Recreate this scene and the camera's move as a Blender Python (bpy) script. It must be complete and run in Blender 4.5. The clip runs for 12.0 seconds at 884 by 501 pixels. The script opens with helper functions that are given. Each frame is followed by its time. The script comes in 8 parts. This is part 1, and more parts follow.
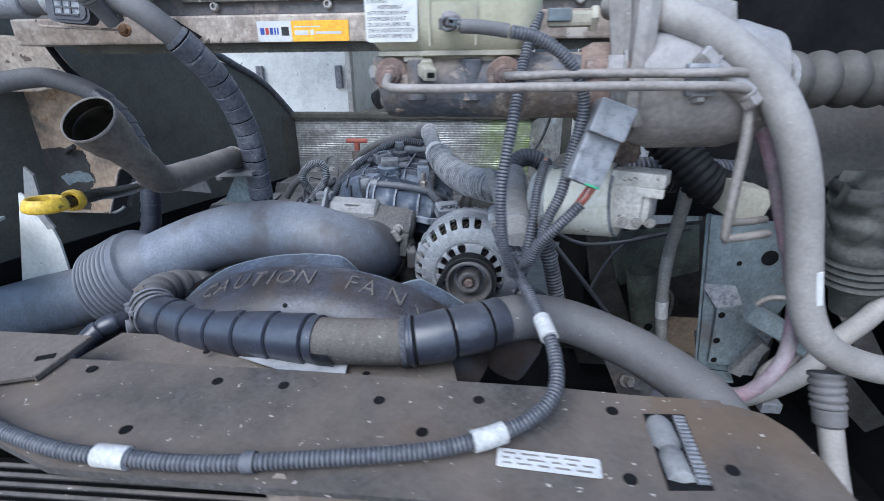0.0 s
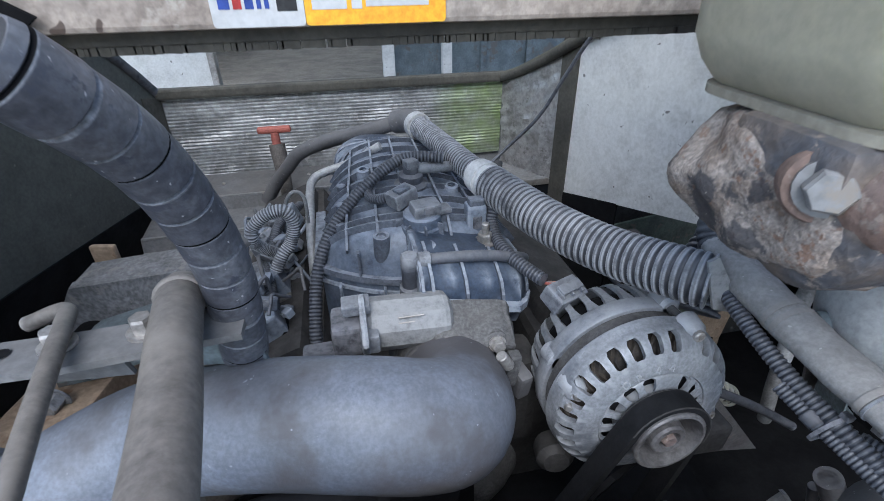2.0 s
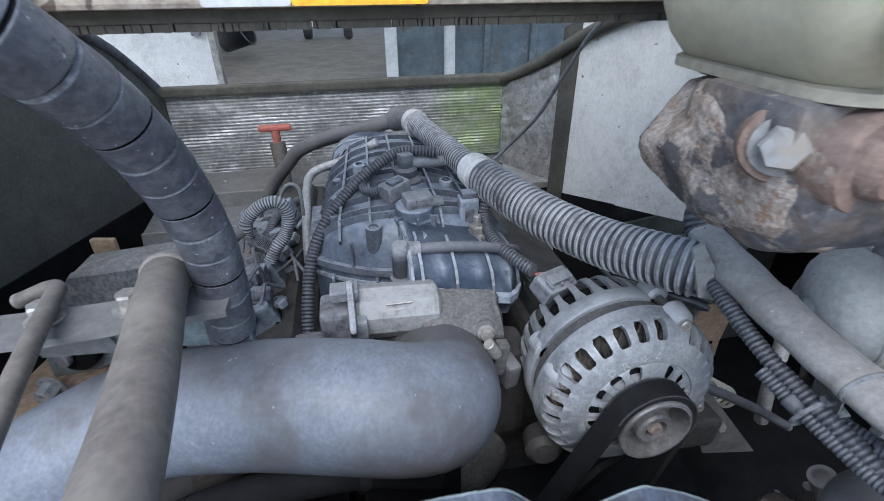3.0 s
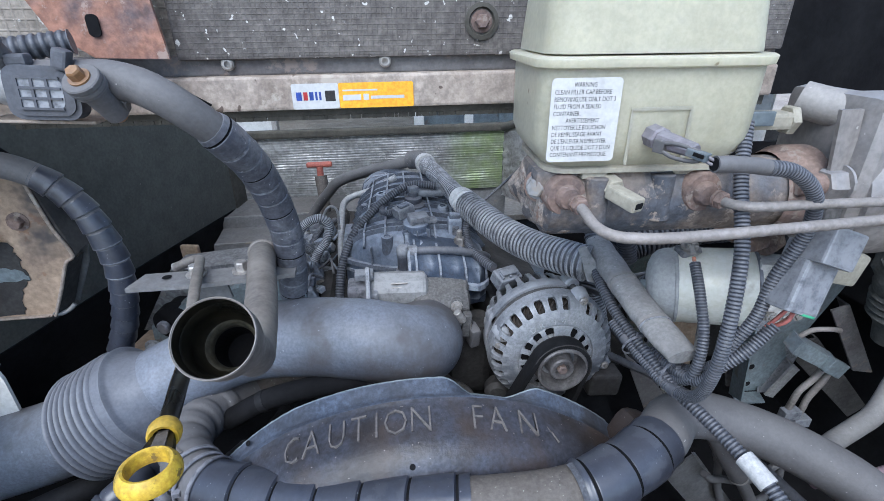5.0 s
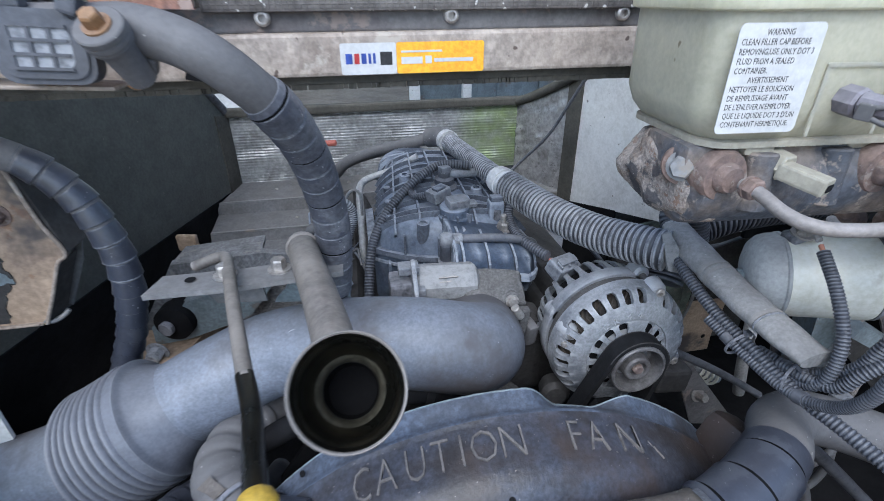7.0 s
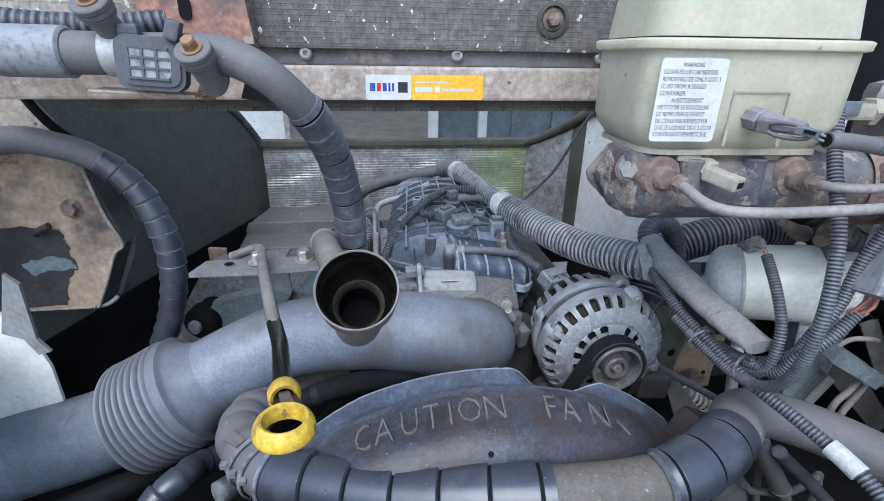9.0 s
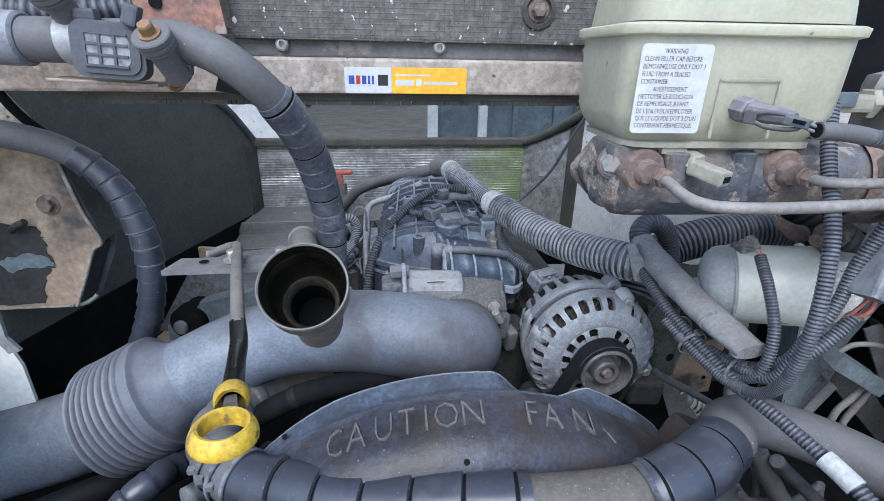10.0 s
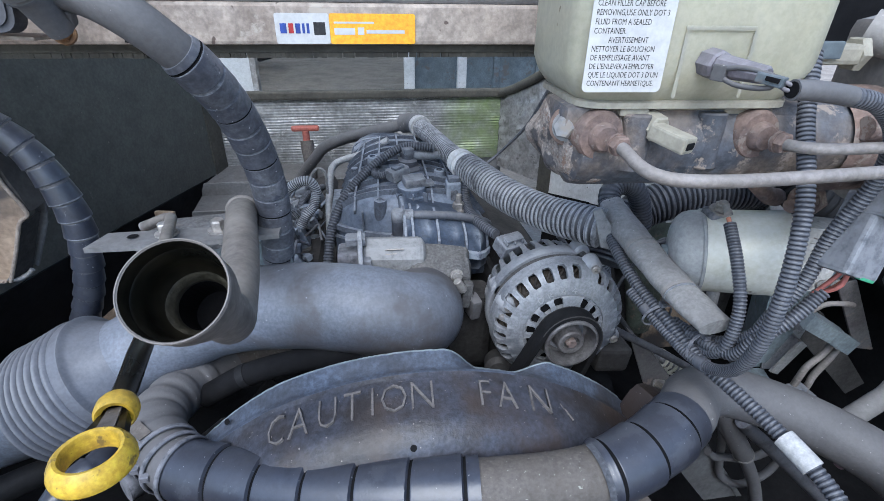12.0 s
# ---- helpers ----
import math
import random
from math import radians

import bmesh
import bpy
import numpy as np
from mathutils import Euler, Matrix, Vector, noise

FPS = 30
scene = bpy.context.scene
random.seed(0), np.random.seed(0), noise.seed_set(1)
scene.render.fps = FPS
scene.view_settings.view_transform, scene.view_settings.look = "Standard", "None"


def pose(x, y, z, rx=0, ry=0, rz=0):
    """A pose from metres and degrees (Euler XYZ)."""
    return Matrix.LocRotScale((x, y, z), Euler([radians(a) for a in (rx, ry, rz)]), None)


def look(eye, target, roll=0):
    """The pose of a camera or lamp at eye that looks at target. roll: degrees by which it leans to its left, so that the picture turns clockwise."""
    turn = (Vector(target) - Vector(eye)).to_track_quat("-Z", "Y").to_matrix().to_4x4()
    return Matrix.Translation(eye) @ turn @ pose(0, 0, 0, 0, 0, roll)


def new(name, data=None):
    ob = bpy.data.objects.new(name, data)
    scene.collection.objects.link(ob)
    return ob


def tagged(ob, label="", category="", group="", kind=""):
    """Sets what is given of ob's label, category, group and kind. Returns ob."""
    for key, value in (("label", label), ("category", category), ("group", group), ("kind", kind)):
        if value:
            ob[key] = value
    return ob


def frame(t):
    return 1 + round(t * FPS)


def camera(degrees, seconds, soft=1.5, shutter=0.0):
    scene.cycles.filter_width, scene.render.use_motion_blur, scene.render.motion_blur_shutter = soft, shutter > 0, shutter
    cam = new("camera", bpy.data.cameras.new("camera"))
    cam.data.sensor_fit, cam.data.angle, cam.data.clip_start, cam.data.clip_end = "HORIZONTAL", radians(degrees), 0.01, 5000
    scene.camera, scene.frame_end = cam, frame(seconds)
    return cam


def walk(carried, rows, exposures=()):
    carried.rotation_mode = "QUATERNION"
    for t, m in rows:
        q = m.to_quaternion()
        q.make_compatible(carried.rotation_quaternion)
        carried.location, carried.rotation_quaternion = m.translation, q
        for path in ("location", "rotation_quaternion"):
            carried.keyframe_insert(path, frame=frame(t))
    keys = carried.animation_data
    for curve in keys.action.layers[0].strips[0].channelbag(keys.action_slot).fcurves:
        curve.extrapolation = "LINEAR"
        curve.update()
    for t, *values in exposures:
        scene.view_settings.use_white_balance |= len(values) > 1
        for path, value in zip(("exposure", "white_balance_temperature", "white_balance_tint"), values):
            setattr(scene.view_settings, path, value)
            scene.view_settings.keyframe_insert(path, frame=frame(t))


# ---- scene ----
cam = camera(86.2, 12.0, soft=0.4, shutter=0.35)
METRES, EYE, TILT, LEAN, TURN = 1.12, 1.40, -22.0, 0.5, 6.0
ROWS = [
    (0.0, 0.0, 0.0, 0.0, 0.0, 0.0, -0.0),
    (0.5, -0.0929, 0.0806, 0.0543, -5.89, -3.03, 2.85),
    (1.0, -0.1531, 0.1709, 0.1212, -12.42, -8.25, 6.15),
    (1.5, -0.1932, 0.261, 0.1666, -15.56, -9.14, 6.91),
    (2.0, -0.1893, 0.3042, 0.1665, -16.93, -9.35, 6.91),
    (2.5, -0.1774, 0.3189, 0.1514, -17.2, -9.3, 6.84),
    (3.0, -0.1804, 0.2964, 0.1509, -16.23, -8.37, 6.42),
    (3.5, -0.2055, 0.2087, 0.1326, -14.7, -6.52, 5.41),
    (5.5, -0.1938, 0.1229, 0.1389, -13.33, -4.48, 5.05),
    (6.0, -0.2011, 0.17, 0.1475, -14.76, -6.08, 5.6),
    (6.5, -0.2108, 0.2055, 0.1499, -15.36, -7.2, 5.92),
    (7.0, -0.248, 0.1819, 0.1489, -15.33, -6.91, 6.05),
    (9.0, -0.2553, 0.1138, 0.1101, -13.31, -1.19, 3.86),
    (9.5, -0.2452, 0.1238, 0.1053, -13.06, -0.89, 3.69),
    (10.0, -0.231, 0.1239, 0.1049, -12.71, -0.84, 3.53),
    (10.5, -0.2201, 0.1269, 0.1042, -12.64, -1.0, 3.37),
    (11.0, -0.21, 0.1331, 0.1042, -12.91, -1.95, 3.46),
    (11.5, -0.1962, 0.1386, 0.1061, -13.43, -4.11, 3.87),
    (12.0, -0.1918, 0.1478, 0.1168, -14.09, -6.73, 4.35),
]
PATH = [(t, pose(0, 0, EYE, TILT, LEAN, TURN) @ pose(METRES * x, METRES * y, METRES * z, 90 + pitch, roll, yaw)) for t, x, y, z, yaw, pitch, roll in ROWS]
PATH += [
    (0.3, look((-0.075, 0.036, 1.407), (-0.164, 1.873, 0.621), -0.4)),
    (3.7, look((-0.223, 0.202, 1.465), (-0.029, 1.956, 0.525), -1.7)),
    (5.3, look((-0.223, 0.139, 1.501), (0.014, 1.929, 0.642), -0.3)),
    (7.2, look((-0.312, 0.200, 1.492), (-0.001, 1.942, 0.560), -0.4)),
    (8.8, look((-0.302, 0.131, 1.474), (-0.044, 1.951, 0.686), 0.7)),
]
walk(cam, sorted(PATH, key=lambda row: row[0]), [(0.0, 1.37, 5800, 8), (0.8, 1.33, 5850, 8), (1.5, 1.32, 5900, 8), (2.0, 1.32, 5940, 8), (2.5, 1.36, 6000, 8), (3.0, 1.46, 6020, 8), (3.7, 1.46, 5950, 8), (5.5, 1.38, 5830, 8), (7.2, 1.38, 5840, 8), (9.0, 1.43, 5850, 8), (10.0, 1.40, 5850, 8), (12.0, 1.38, 5850, 8)])

# ---- light ----
world = bpy.data.worlds.new("sky")
scene.world = world
world.use_nodes = True
wn = world.node_tree
wn.nodes.clear()
sky = wn.nodes.new("ShaderNodeTexSky")
sky.sky_type, sky.sun_disc = "NISHITA", False
sky.sun_elevation, sky.sun_rotation = radians(50), radians(200)
bg = wn.nodes.new("ShaderNodeBackground")
bg.inputs[1].default_value = 0.1
wo = wn.nodes.new("ShaderNodeOutputWorld")
wn.links.new(sky.outputs[0], bg.inputs[0])
wn.links.new(bg.outputs[0], wo.inputs[0])
sun = new("sun", bpy.data.lights.new("sun", "SUN"))
sun.data.energy, sun.data.angle, sun.data.color = 1.4, radians(48), (1.0, 0.99, 0.975)
sun.matrix_world = look((-0.9, -2.45, 3.1), (0, 0, 0))


# ---- materials ----
def surf(name, base, other=None, rough=0.6, metal=0.0, big=14.0, fine=240.0, bump=0.25, dust=0.0, dust_col=(0.36, 0.33, 0.3),
         spec=0.4, mix=(0.4, 0.65), specks=None, worn=None, coat=0.0, trans=0.0, edge=None, grit=0.22, stain=None):
    """A worn surface: two colours in large patches, fine grain, dust lying on upward faces, specks, patches of wear."""
    m = bpy.data.materials.new(name)
    m.use_nodes = True
    t = m.node_tree
    n, l = t.nodes, t.links
    b = n["Principled BSDF"]
    co = n.new("ShaderNodeTexCoord")
    geo = n.new("ShaderNodeNewGeometry")

    def noise_tex(scale, detail=5.0, rgh=0.6):
        x = n.new("ShaderNodeTexNoise")
        x.inputs["Scale"].default_value, x.inputs["Detail"].default_value, x.inputs["Roughness"].default_value = scale, detail, rgh
        l.new(co.outputs["Object"], x.inputs["Vector"])
        return x.outputs["Fac"]

    def ramp(src, lo, hi):
        x = n.new("ShaderNodeMapRange")
        x.interpolation_type = "SMOOTHSTEP"
        x.inputs["From Min"].default_value, x.inputs["From Max"].default_value = lo, hi
        l.new(src, x.inputs["Value"])
        return x.outputs["Result"]

    def blend(fac, a, c, kind="MIX"):
        x = n.new("ShaderNodeMix")
        x.data_type, x.blend_type = "RGBA", kind
        for i, v in ((0, fac), (6, a), (7, c)):
            if isinstance(v, (tuple, list)):
                x.inputs[i].default_value = (*v, 1)
            elif isinstance(v, (int, float)):
                x.inputs[i].default_value = v
            else:
                l.new(v, x.inputs[i])
        return x.outputs[2]

    def times(a, v):
        x = n.new("ShaderNodeMath")
        x.operation = "MULTIPLY"
        l.new(a, x.inputs[0])
        if isinstance(v, (int, float)):
            x.inputs[1].default_value = v
        else:
            l.new(v, x.inputs[1])
        return x.outputs[0]

    other = other or tuple(c * 0.6 for c in base)
    n_big, n_fine = noise_tex(big), noise_tex(fine, 3.0)
    col = blend(ramp(n_big, *mix), base, other)
    if grit:
        n_mid = noise_tex(big * 7.0, 6.0, 0.7)
        col = blend(grit, col, blend(ramp(n_mid, 0.32, 0.68), (0.2, 0.2, 0.2), (0.8, 0.8, 0.8)), "OVERLAY")
        col = blend(grit, col, blend(ramp(n_fine, 0.3, 0.7), (0.2, 0.2, 0.2), (0.8, 0.8, 0.8)), "OVERLAY")
    if worn:
        w = ramp(noise_tex(big * 2.7, 8.0, 0.7), 0.56, 0.62)
        col = blend(w, col, worn)
    if dust:
        sep = n.new("ShaderNodeSeparateXYZ")
        l.new(geo.outputs["Normal"], sep.inputs[0])
        up = ramp(sep.outputs["Z"], -0.35, 0.95)
        d = times(times(up, ramp(noise_tex(big * 1.9, 6.0, 0.65), 0.2, 0.75)), dust)
        col = blend(d, col, dust_col)
    if stain:
        col = blend(times(ramp(noise_tex(stain[1], 5.0, 0.62), stain[2], stain[3]), stain[4]), col, stain[0])
    if edge:
        pe = times(ramp(geo.outputs["Pointiness"], edge[1], edge[2]), ramp(noise_tex(big * 4, 6.0, 0.7), 0.25, 0.6))
        col = blend(pe, col, edge[0])
    if specks:
        sp = ramp(noise_tex(specks[1], 2.0), specks[2], specks[2] + 0.03)
        col = blend(sp, col, specks[0])
    l.new(col, b.inputs["Base Color"])
    r = n.new("ShaderNodeMapRange")
    r.inputs["To Min"].default_value, r.inputs["To Max"].default_value = max(0.03, rough - 0.12), min(1.0, rough + 0.16)
    l.new(n_big, r.inputs["Value"])
    l.new(r.outputs["Result"], b.inputs["Roughness"])
    b.inputs["Metallic"].default_value = metal
    b.inputs["Specular IOR Level"].default_value = spec
    b.inputs["Coat Weight"].default_value = coat
    if trans:
        b.inputs["Subsurface Weight"].default_value = trans
        b.inputs["Subsurface Radius"].default_value = (0.03, 0.03, 0.025)
        b.inputs["Subsurface Scale"].default_value = 1.0
    if bump:
        bp = n.new("ShaderNodeBump")
        bp.inputs["Strength"].default_value, bp.inputs["Distance"].default_value = bump, 0.0012
        l.new(n_fine, bp.inputs["Height"])
        b2 = n.new("ShaderNodeBump")
        b2.inputs["Strength"].default_value, b2.inputs["Distance"].default_value = bump * 0.6, 0.004
        l.new(n_big, b2.inputs["Height"])
        l.new(bp.outputs["Normal"], b2.inputs["Normal"])
        l.new(b2.outputs["Normal"], b.inputs["Normal"])
    return m


DUST = (0.33, 0.31, 0.29)
TAN = (0.30, 0.235, 0.18)
M = {
    "ground": surf("concrete_ground", (0.42, 0.36, 0.3), (0.33, 0.28, 0.24), 0.9, big=1.5, fine=60, bump=0.3),
    "duct": surf("dusty_grey_plastic", (0.15, 0.167, 0.205), (0.104, 0.115, 0.142), 0.46, big=5, fine=320, bump=0.14, dust=0.5, dust_col=(0.23, 0.232, 0.243), specks=((0.27, 0.28, 0.31), 150, 0.72), grit=0.3, spec=0.55, edge=((0.36, 0.36, 0.38), 0.53, 0.6), stain=((0.078, 0.071, 0.072), 9, 0.47, 0.64, 0.85)),
    "rubber": surf("dusty_rubber", (0.085, 0.09, 0.105), (0.055, 0.058, 0.068), 0.62, big=16, fine=300, bump=0.2, dust=0.5, dust_col=(0.23, 0.225, 0.235)),
    "wrap": surf("black_wrap_plastic", (0.034, 0.039, 0.056), (0.020, 0.022, 0.032), 0.33, big=9, fine=200, bump=0.16, worn=(0.05, 0.054, 0.068), dust=0.35, dust_col=(0.10, 0.105, 0.125), specks=((0.3, 0.3, 0.31), 330, 0.72), spec=0.75, grit=0.25),
    "hose_tan": surf("dirty_tan_hose", (0.115, 0.102, 0.093), (0.078, 0.071, 0.066), 0.75, big=14, fine=340, bump=0.3, dust=0.45, dust_col=(0.16, 0.135, 0.11), specks=((0.28, 0.28, 0.24), 330, 0.69), grit=0.3),
    "hose_grey": surf("grey_rubber_hose", (0.128, 0.125, 0.128), (0.09, 0.088, 0.091), 0.62, big=5, fine=300, bump=0.2, dust=0.5, dust_col=(0.2, 0.19, 0.184), specks=((0.35, 0.34, 0.33), 230, 0.715), grit=0.14),
    "loom": surf("split_loom_plastic", (0.036, 0.039, 0.049), (0.024, 0.026, 0.033), 0.42, big=30, fine=300, bump=0.1, dust=0.3, dust_col=(0.115, 0.117, 0.13), edge=((0.15, 0.155, 0.172), 0.515, 0.58)),
    "black": surf("black_plastic", (0.022, 0.025, 0.031), (0.013, 0.014, 0.018), 0.48, big=20, fine=260, bump=0.2, dust=0.25, dust_col=(0.15, 0.155, 0.17), edge=((0.22, 0.22, 0.24), 0.52, 0.58)),
    "manifold": surf("dusty_manifold_plastic", (0.075, 0.094, 0.132), (0.045, 0.057, 0.082), 0.42, big=26, fine=280, bump=0.2, dust=0.95, dust_col=(0.31, 0.345, 0.405), edge=((0.36, 0.39, 0.44), 0.53, 0.6), grit=0.35),
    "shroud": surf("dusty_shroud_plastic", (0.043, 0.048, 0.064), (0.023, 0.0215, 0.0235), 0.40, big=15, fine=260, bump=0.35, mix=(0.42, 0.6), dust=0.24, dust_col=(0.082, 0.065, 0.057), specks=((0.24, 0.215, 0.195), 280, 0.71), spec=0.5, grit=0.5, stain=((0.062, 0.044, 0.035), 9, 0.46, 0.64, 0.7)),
    "rad_top": surf("dusty_black_radiator_top", (0.058, 0.055, 0.055), (0.038, 0.036, 0.036), 0.7, big=5, fine=220, bump=0.35, dust=0.95, dust_col=(0.155, 0.126, 0.105), specks=((0.42, 0.38, 0.34), 150, 0.70), grit=0.5, stain=((0.13, 0.085, 0.05), 7, 0.52, 0.68, 0.5)),
    "alu": surf("cast_aluminium", (0.17, 0.172, 0.176), (0.12, 0.122, 0.127), 0.65, 0.1, big=22, fine=360, bump=0.35, dust=0.5, dust_col=(0.205, 0.205, 0.202), edge=((0.32, 0.32, 0.32), 0.53, 0.6), spec=0.25, grit=0.25),
    "alu_dirty": surf("dirty_cast_aluminium", (0.115, 0.112, 0.111), (0.07, 0.067, 0.065), 0.7, 0.1, big=24, fine=340, bump=0.5, dust=0.4, dust_col=(0.17, 0.16, 0.15), grit=0.4),
    "steel": surf("bare_steel", (0.42, 0.4, 0.38), (0.28, 0.26, 0.24), 0.5, 0.6, big=24, fine=300, bump=0.2, dust=0.3),
    "line": surf("steel_brake_line", (0.27, 0.245, 0.23), (0.2, 0.18, 0.165), 0.6, 0.2, big=22, fine=300, bump=0.2, dust=0.4),
    "rust": surf("rusty_cast_iron", (0.215, 0.15, 0.125), (0.13, 0.1, 0.095), 0.85, 0.1, big=34, fine=260, bump=0.7, worn=(0.27, 0.225, 0.195), dust=0.3, dust_col=TAN, grit=0.25),
    "iron": surf("dark_cast_iron", (0.075, 0.083, 0.1), (0.17, 0.135, 0.11), 0.7, 0.1, big=20, fine=200, bump=0.8, worn=(0.28, 0.235, 0.2), dust=0.5, dust_col=(0.29, 0.255, 0.225), grit=0.35),
    "rust_plate": surf("rusty_steel_plate", (0.33, 0.17, 0.12), (0.11, 0.1, 0.11), 0.85, 0.1, big=16, fine=160, bump=0.5, worn=(0.36, 0.27, 0.23), grit=0.3),
    "bar": surf("worn_painted_bar", (0.38, 0.325, 0.278), (0.24, 0.19, 0.155), 0.6, 0.1, big=6, fine=190, bump=0.35, worn=(0.45, 0.4, 0.345), dust=0.35, dust_col=(0.34, 0.265, 0.2), specks=((0.12, 0.09, 0.075), 60, 0.68), grit=0.35),
    "bar_dark": surf("dark_painted_bar", (0.155, 0.15, 0.15), (0.11, 0.1, 0.1), 0.7, 0.1, big=10, fine=190, bump=0.3, worn=(0.22, 0.18, 0.16)),
    "panel_dark": surf("dark_green_grey_panel", (0.085, 0.086, 0.077), (0.062, 0.063, 0.057), 0.6, big=4, fine=200, bump=0.12, dust=0.15, specks=((0.15, 0.14, 0.125), 90, 0.72), grit=0.25),
    "panel_white": surf("scuffed_white_panel", (0.66, 0.655, 0.63), (0.55, 0.545, 0.53), 0.6, big=6, fine=160, bump=0.15, specks=((0.2, 0.19, 0.18), 60, 0.71), grit=0.2),
    "sheet": surf("grey_sheet_metal", (0.23, 0.232, 0.235), (0.17, 0.17, 0.168), 0.55, 0.15, big=7, fine=200, bump=0.2, worn=(0.27, 0.24, 0.21), dust=0.3),
    "sheet_blue": surf("blue_grey_sheet_metal", (0.172, 0.208, 0.225), (0.115, 0.138, 0.15), 0.5, 0.1, big=7, fine=200, bump=0.2, worn=(0.14, 0.13, 0.12), dust=0.3, dust_col=(0.27, 0.28, 0.285), grit=0.25, stain=((0.085, 0.105, 0.13), 11, 0.52, 0.7, 0.6)),
    "green": surf("green_primed_steel", (0.12, 0.14, 0.115), (0.075, 0.085, 0.072), 0.7, big=18, fine=200, bump=0.3, worn=(0.17, 0.14, 0.115)),
    "trim": surf("weathered_rubber_trim", (0.075, 0.07, 0.058), (0.05, 0.047, 0.04), 0.75, big=20, fine=200, bump=0.3, dust=0.4, dust_col=(0.2, 0.185, 0.15)),
    "reservoir": surf("aged_translucent_plastic", (0.46, 0.44, 0.335), (0.40, 0.38, 0.285), 0.42, big=6, fine=260, bump=0.05, trans=0.6, grit=0.1, specks=((0.2, 0.17, 0.11), 55, 0.735), stain=((0.34, 0.29, 0.18), 14, 0.58, 0.75, 0.4)),
    "cream": surf("cream_nylon", (0.36, 0.335, 0.27), (0.28, 0.26, 0.21), 0.5, big=20, bump=0.1, grit=0.15),
    "rib": surf("dusty_rib_plastic", (0.1, 0.112, 0.138), (0.06, 0.067, 0.085), 0.55, big=40, fine=300, bump=0.1, dust=1.0, dust_col=(0.34, 0.365, 0.41), grit=0.35),
    "letter": surf("dusty_letter_edge", (0.15, 0.135, 0.127), (0.075, 0.068, 0.066), 0.75, big=50, fine=300, bump=0.2, dust=0.3, dust_col=(0.2, 0.183, 0.172)),
    "yellow": surf("worn_yellow_plastic", (0.6, 0.4, 0.035), (0.46, 0.29, 0.03), 0.42, big=45, fine=260, bump=0.2, worn=(0.2, 0.13, 0.035), dust=0.25, dust_col=(0.42, 0.33, 0.12), grit=0.3),
    "red": surf("faded_red_plastic", (0.4, 0.12, 0.09), (0.3, 0.1, 0.08), 0.6, big=40),
    "filler": surf("dusty_painted_steel", (0.16, 0.143, 0.13), (0.105, 0.095, 0.087), 0.5, 0.15, big=14, fine=260, bump=0.2, dust=0.75, dust_col=(0.32, 0.288, 0.255), edge=((0.45, 0.42, 0.4), 0.54, 0.62), grit=0.3),
    "oil": surf("oily_black_inside", (0.005, 0.005, 0.004), (0.014, 0.012, 0.008), 0.28, 0.0, big=40, fine=120, bump=0.1, spec=0.2, grit=0.2),
    "white": surf("white_tape", (0.48, 0.48, 0.475), (0.4, 0.395, 0.39), 0.6, big=40, fine=300, bump=0.15, dust=0.1),
    "paper": surf("white_label_paper", (0.56, 0.56, 0.555), (0.5, 0.5, 0.495), 0.5, big=40, bump=0.03, grit=0.08),
    "orange": surf("orange_label_print", (0.85, 0.42, 0.03), (0.8, 0.38, 0.03), 0.45, big=40, bump=0.03),
    "ink": surf("black_ink", (0.035, 0.035, 0.036), (0.05, 0.05, 0.05), 0.7, big=60, bump=0, spec=0.2),
    "ink_blue": surf("blue_ink", (0.04, 0.08, 0.35), None, 0.5, big=60, bump=0),
    "ink_red": surf("red_ink", (0.6, 0.05, 0.05), None, 0.5, big=60, bump=0),
    "pink": surf("stained_pink_hose", (0.3, 0.2, 0.235), (0.19, 0.16, 0.175), 0.5, big=14, fine=240, bump=0.15, dust=0.2),
    "wire_red": surf("red_wire", (0.52, 0.17, 0.14), None, 0.5, bump=0),
    "wire_orange": surf("orange_wire", (0.55, 0.24, 0.16), None, 0.5, bump=0),
    "wire_green": surf("green_clip", (0.08, 0.4, 0.22), None, 0.5, bump=0),
    "brass": surf("rusty_brass", (0.3, 0.165, 0.075), (0.2, 0.11, 0.06), 0.55, 0.3, big=60, bump=0.3, dust=0.3),
    "board": surf("weathered_floor_board", (0.36, 0.32, 0.275), (0.26, 0.235, 0.205), 0.8, big=6, fine=90, bump=0.3, dust=0.2),
    # Near-black for black parts, and for shade painted into holes, gaps and backing sheets.
    "void": surf("near_black_and_shade", (0.009, 0.009, 0.01), (0.005, 0.005, 0.006), 0.85, big=12, fine=120, bump=0.4, spec=0.15),
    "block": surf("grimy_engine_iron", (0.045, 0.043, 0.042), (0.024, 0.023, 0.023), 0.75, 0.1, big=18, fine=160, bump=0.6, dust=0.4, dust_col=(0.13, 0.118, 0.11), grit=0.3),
    "cloth": surf("dirty_grey_cloth", (0.075, 0.077, 0.072), (0.05, 0.051, 0.048), 0.95, big=30, fine=200, bump=0.8, dust=0.3, dust_col=(0.15, 0.145, 0.135)),
    "belt": surf("black_belt_rubber", (0.012, 0.012, 0.013), (0.008, 0.008, 0.009), 0.65, big=40, bump=0.2, spec=0.25),
    "pulley": surf("worn_pulley_steel", (0.175, 0.168, 0.166), (0.09, 0.083, 0.082), 0.5, 0.3, big=40, fine=300, bump=0.2),
    "copper": surf("dusty_copper_winding", (0.075, 0.062, 0.05), (0.03, 0.027, 0.025), 0.6, 0.2, big=60, bump=0.4),
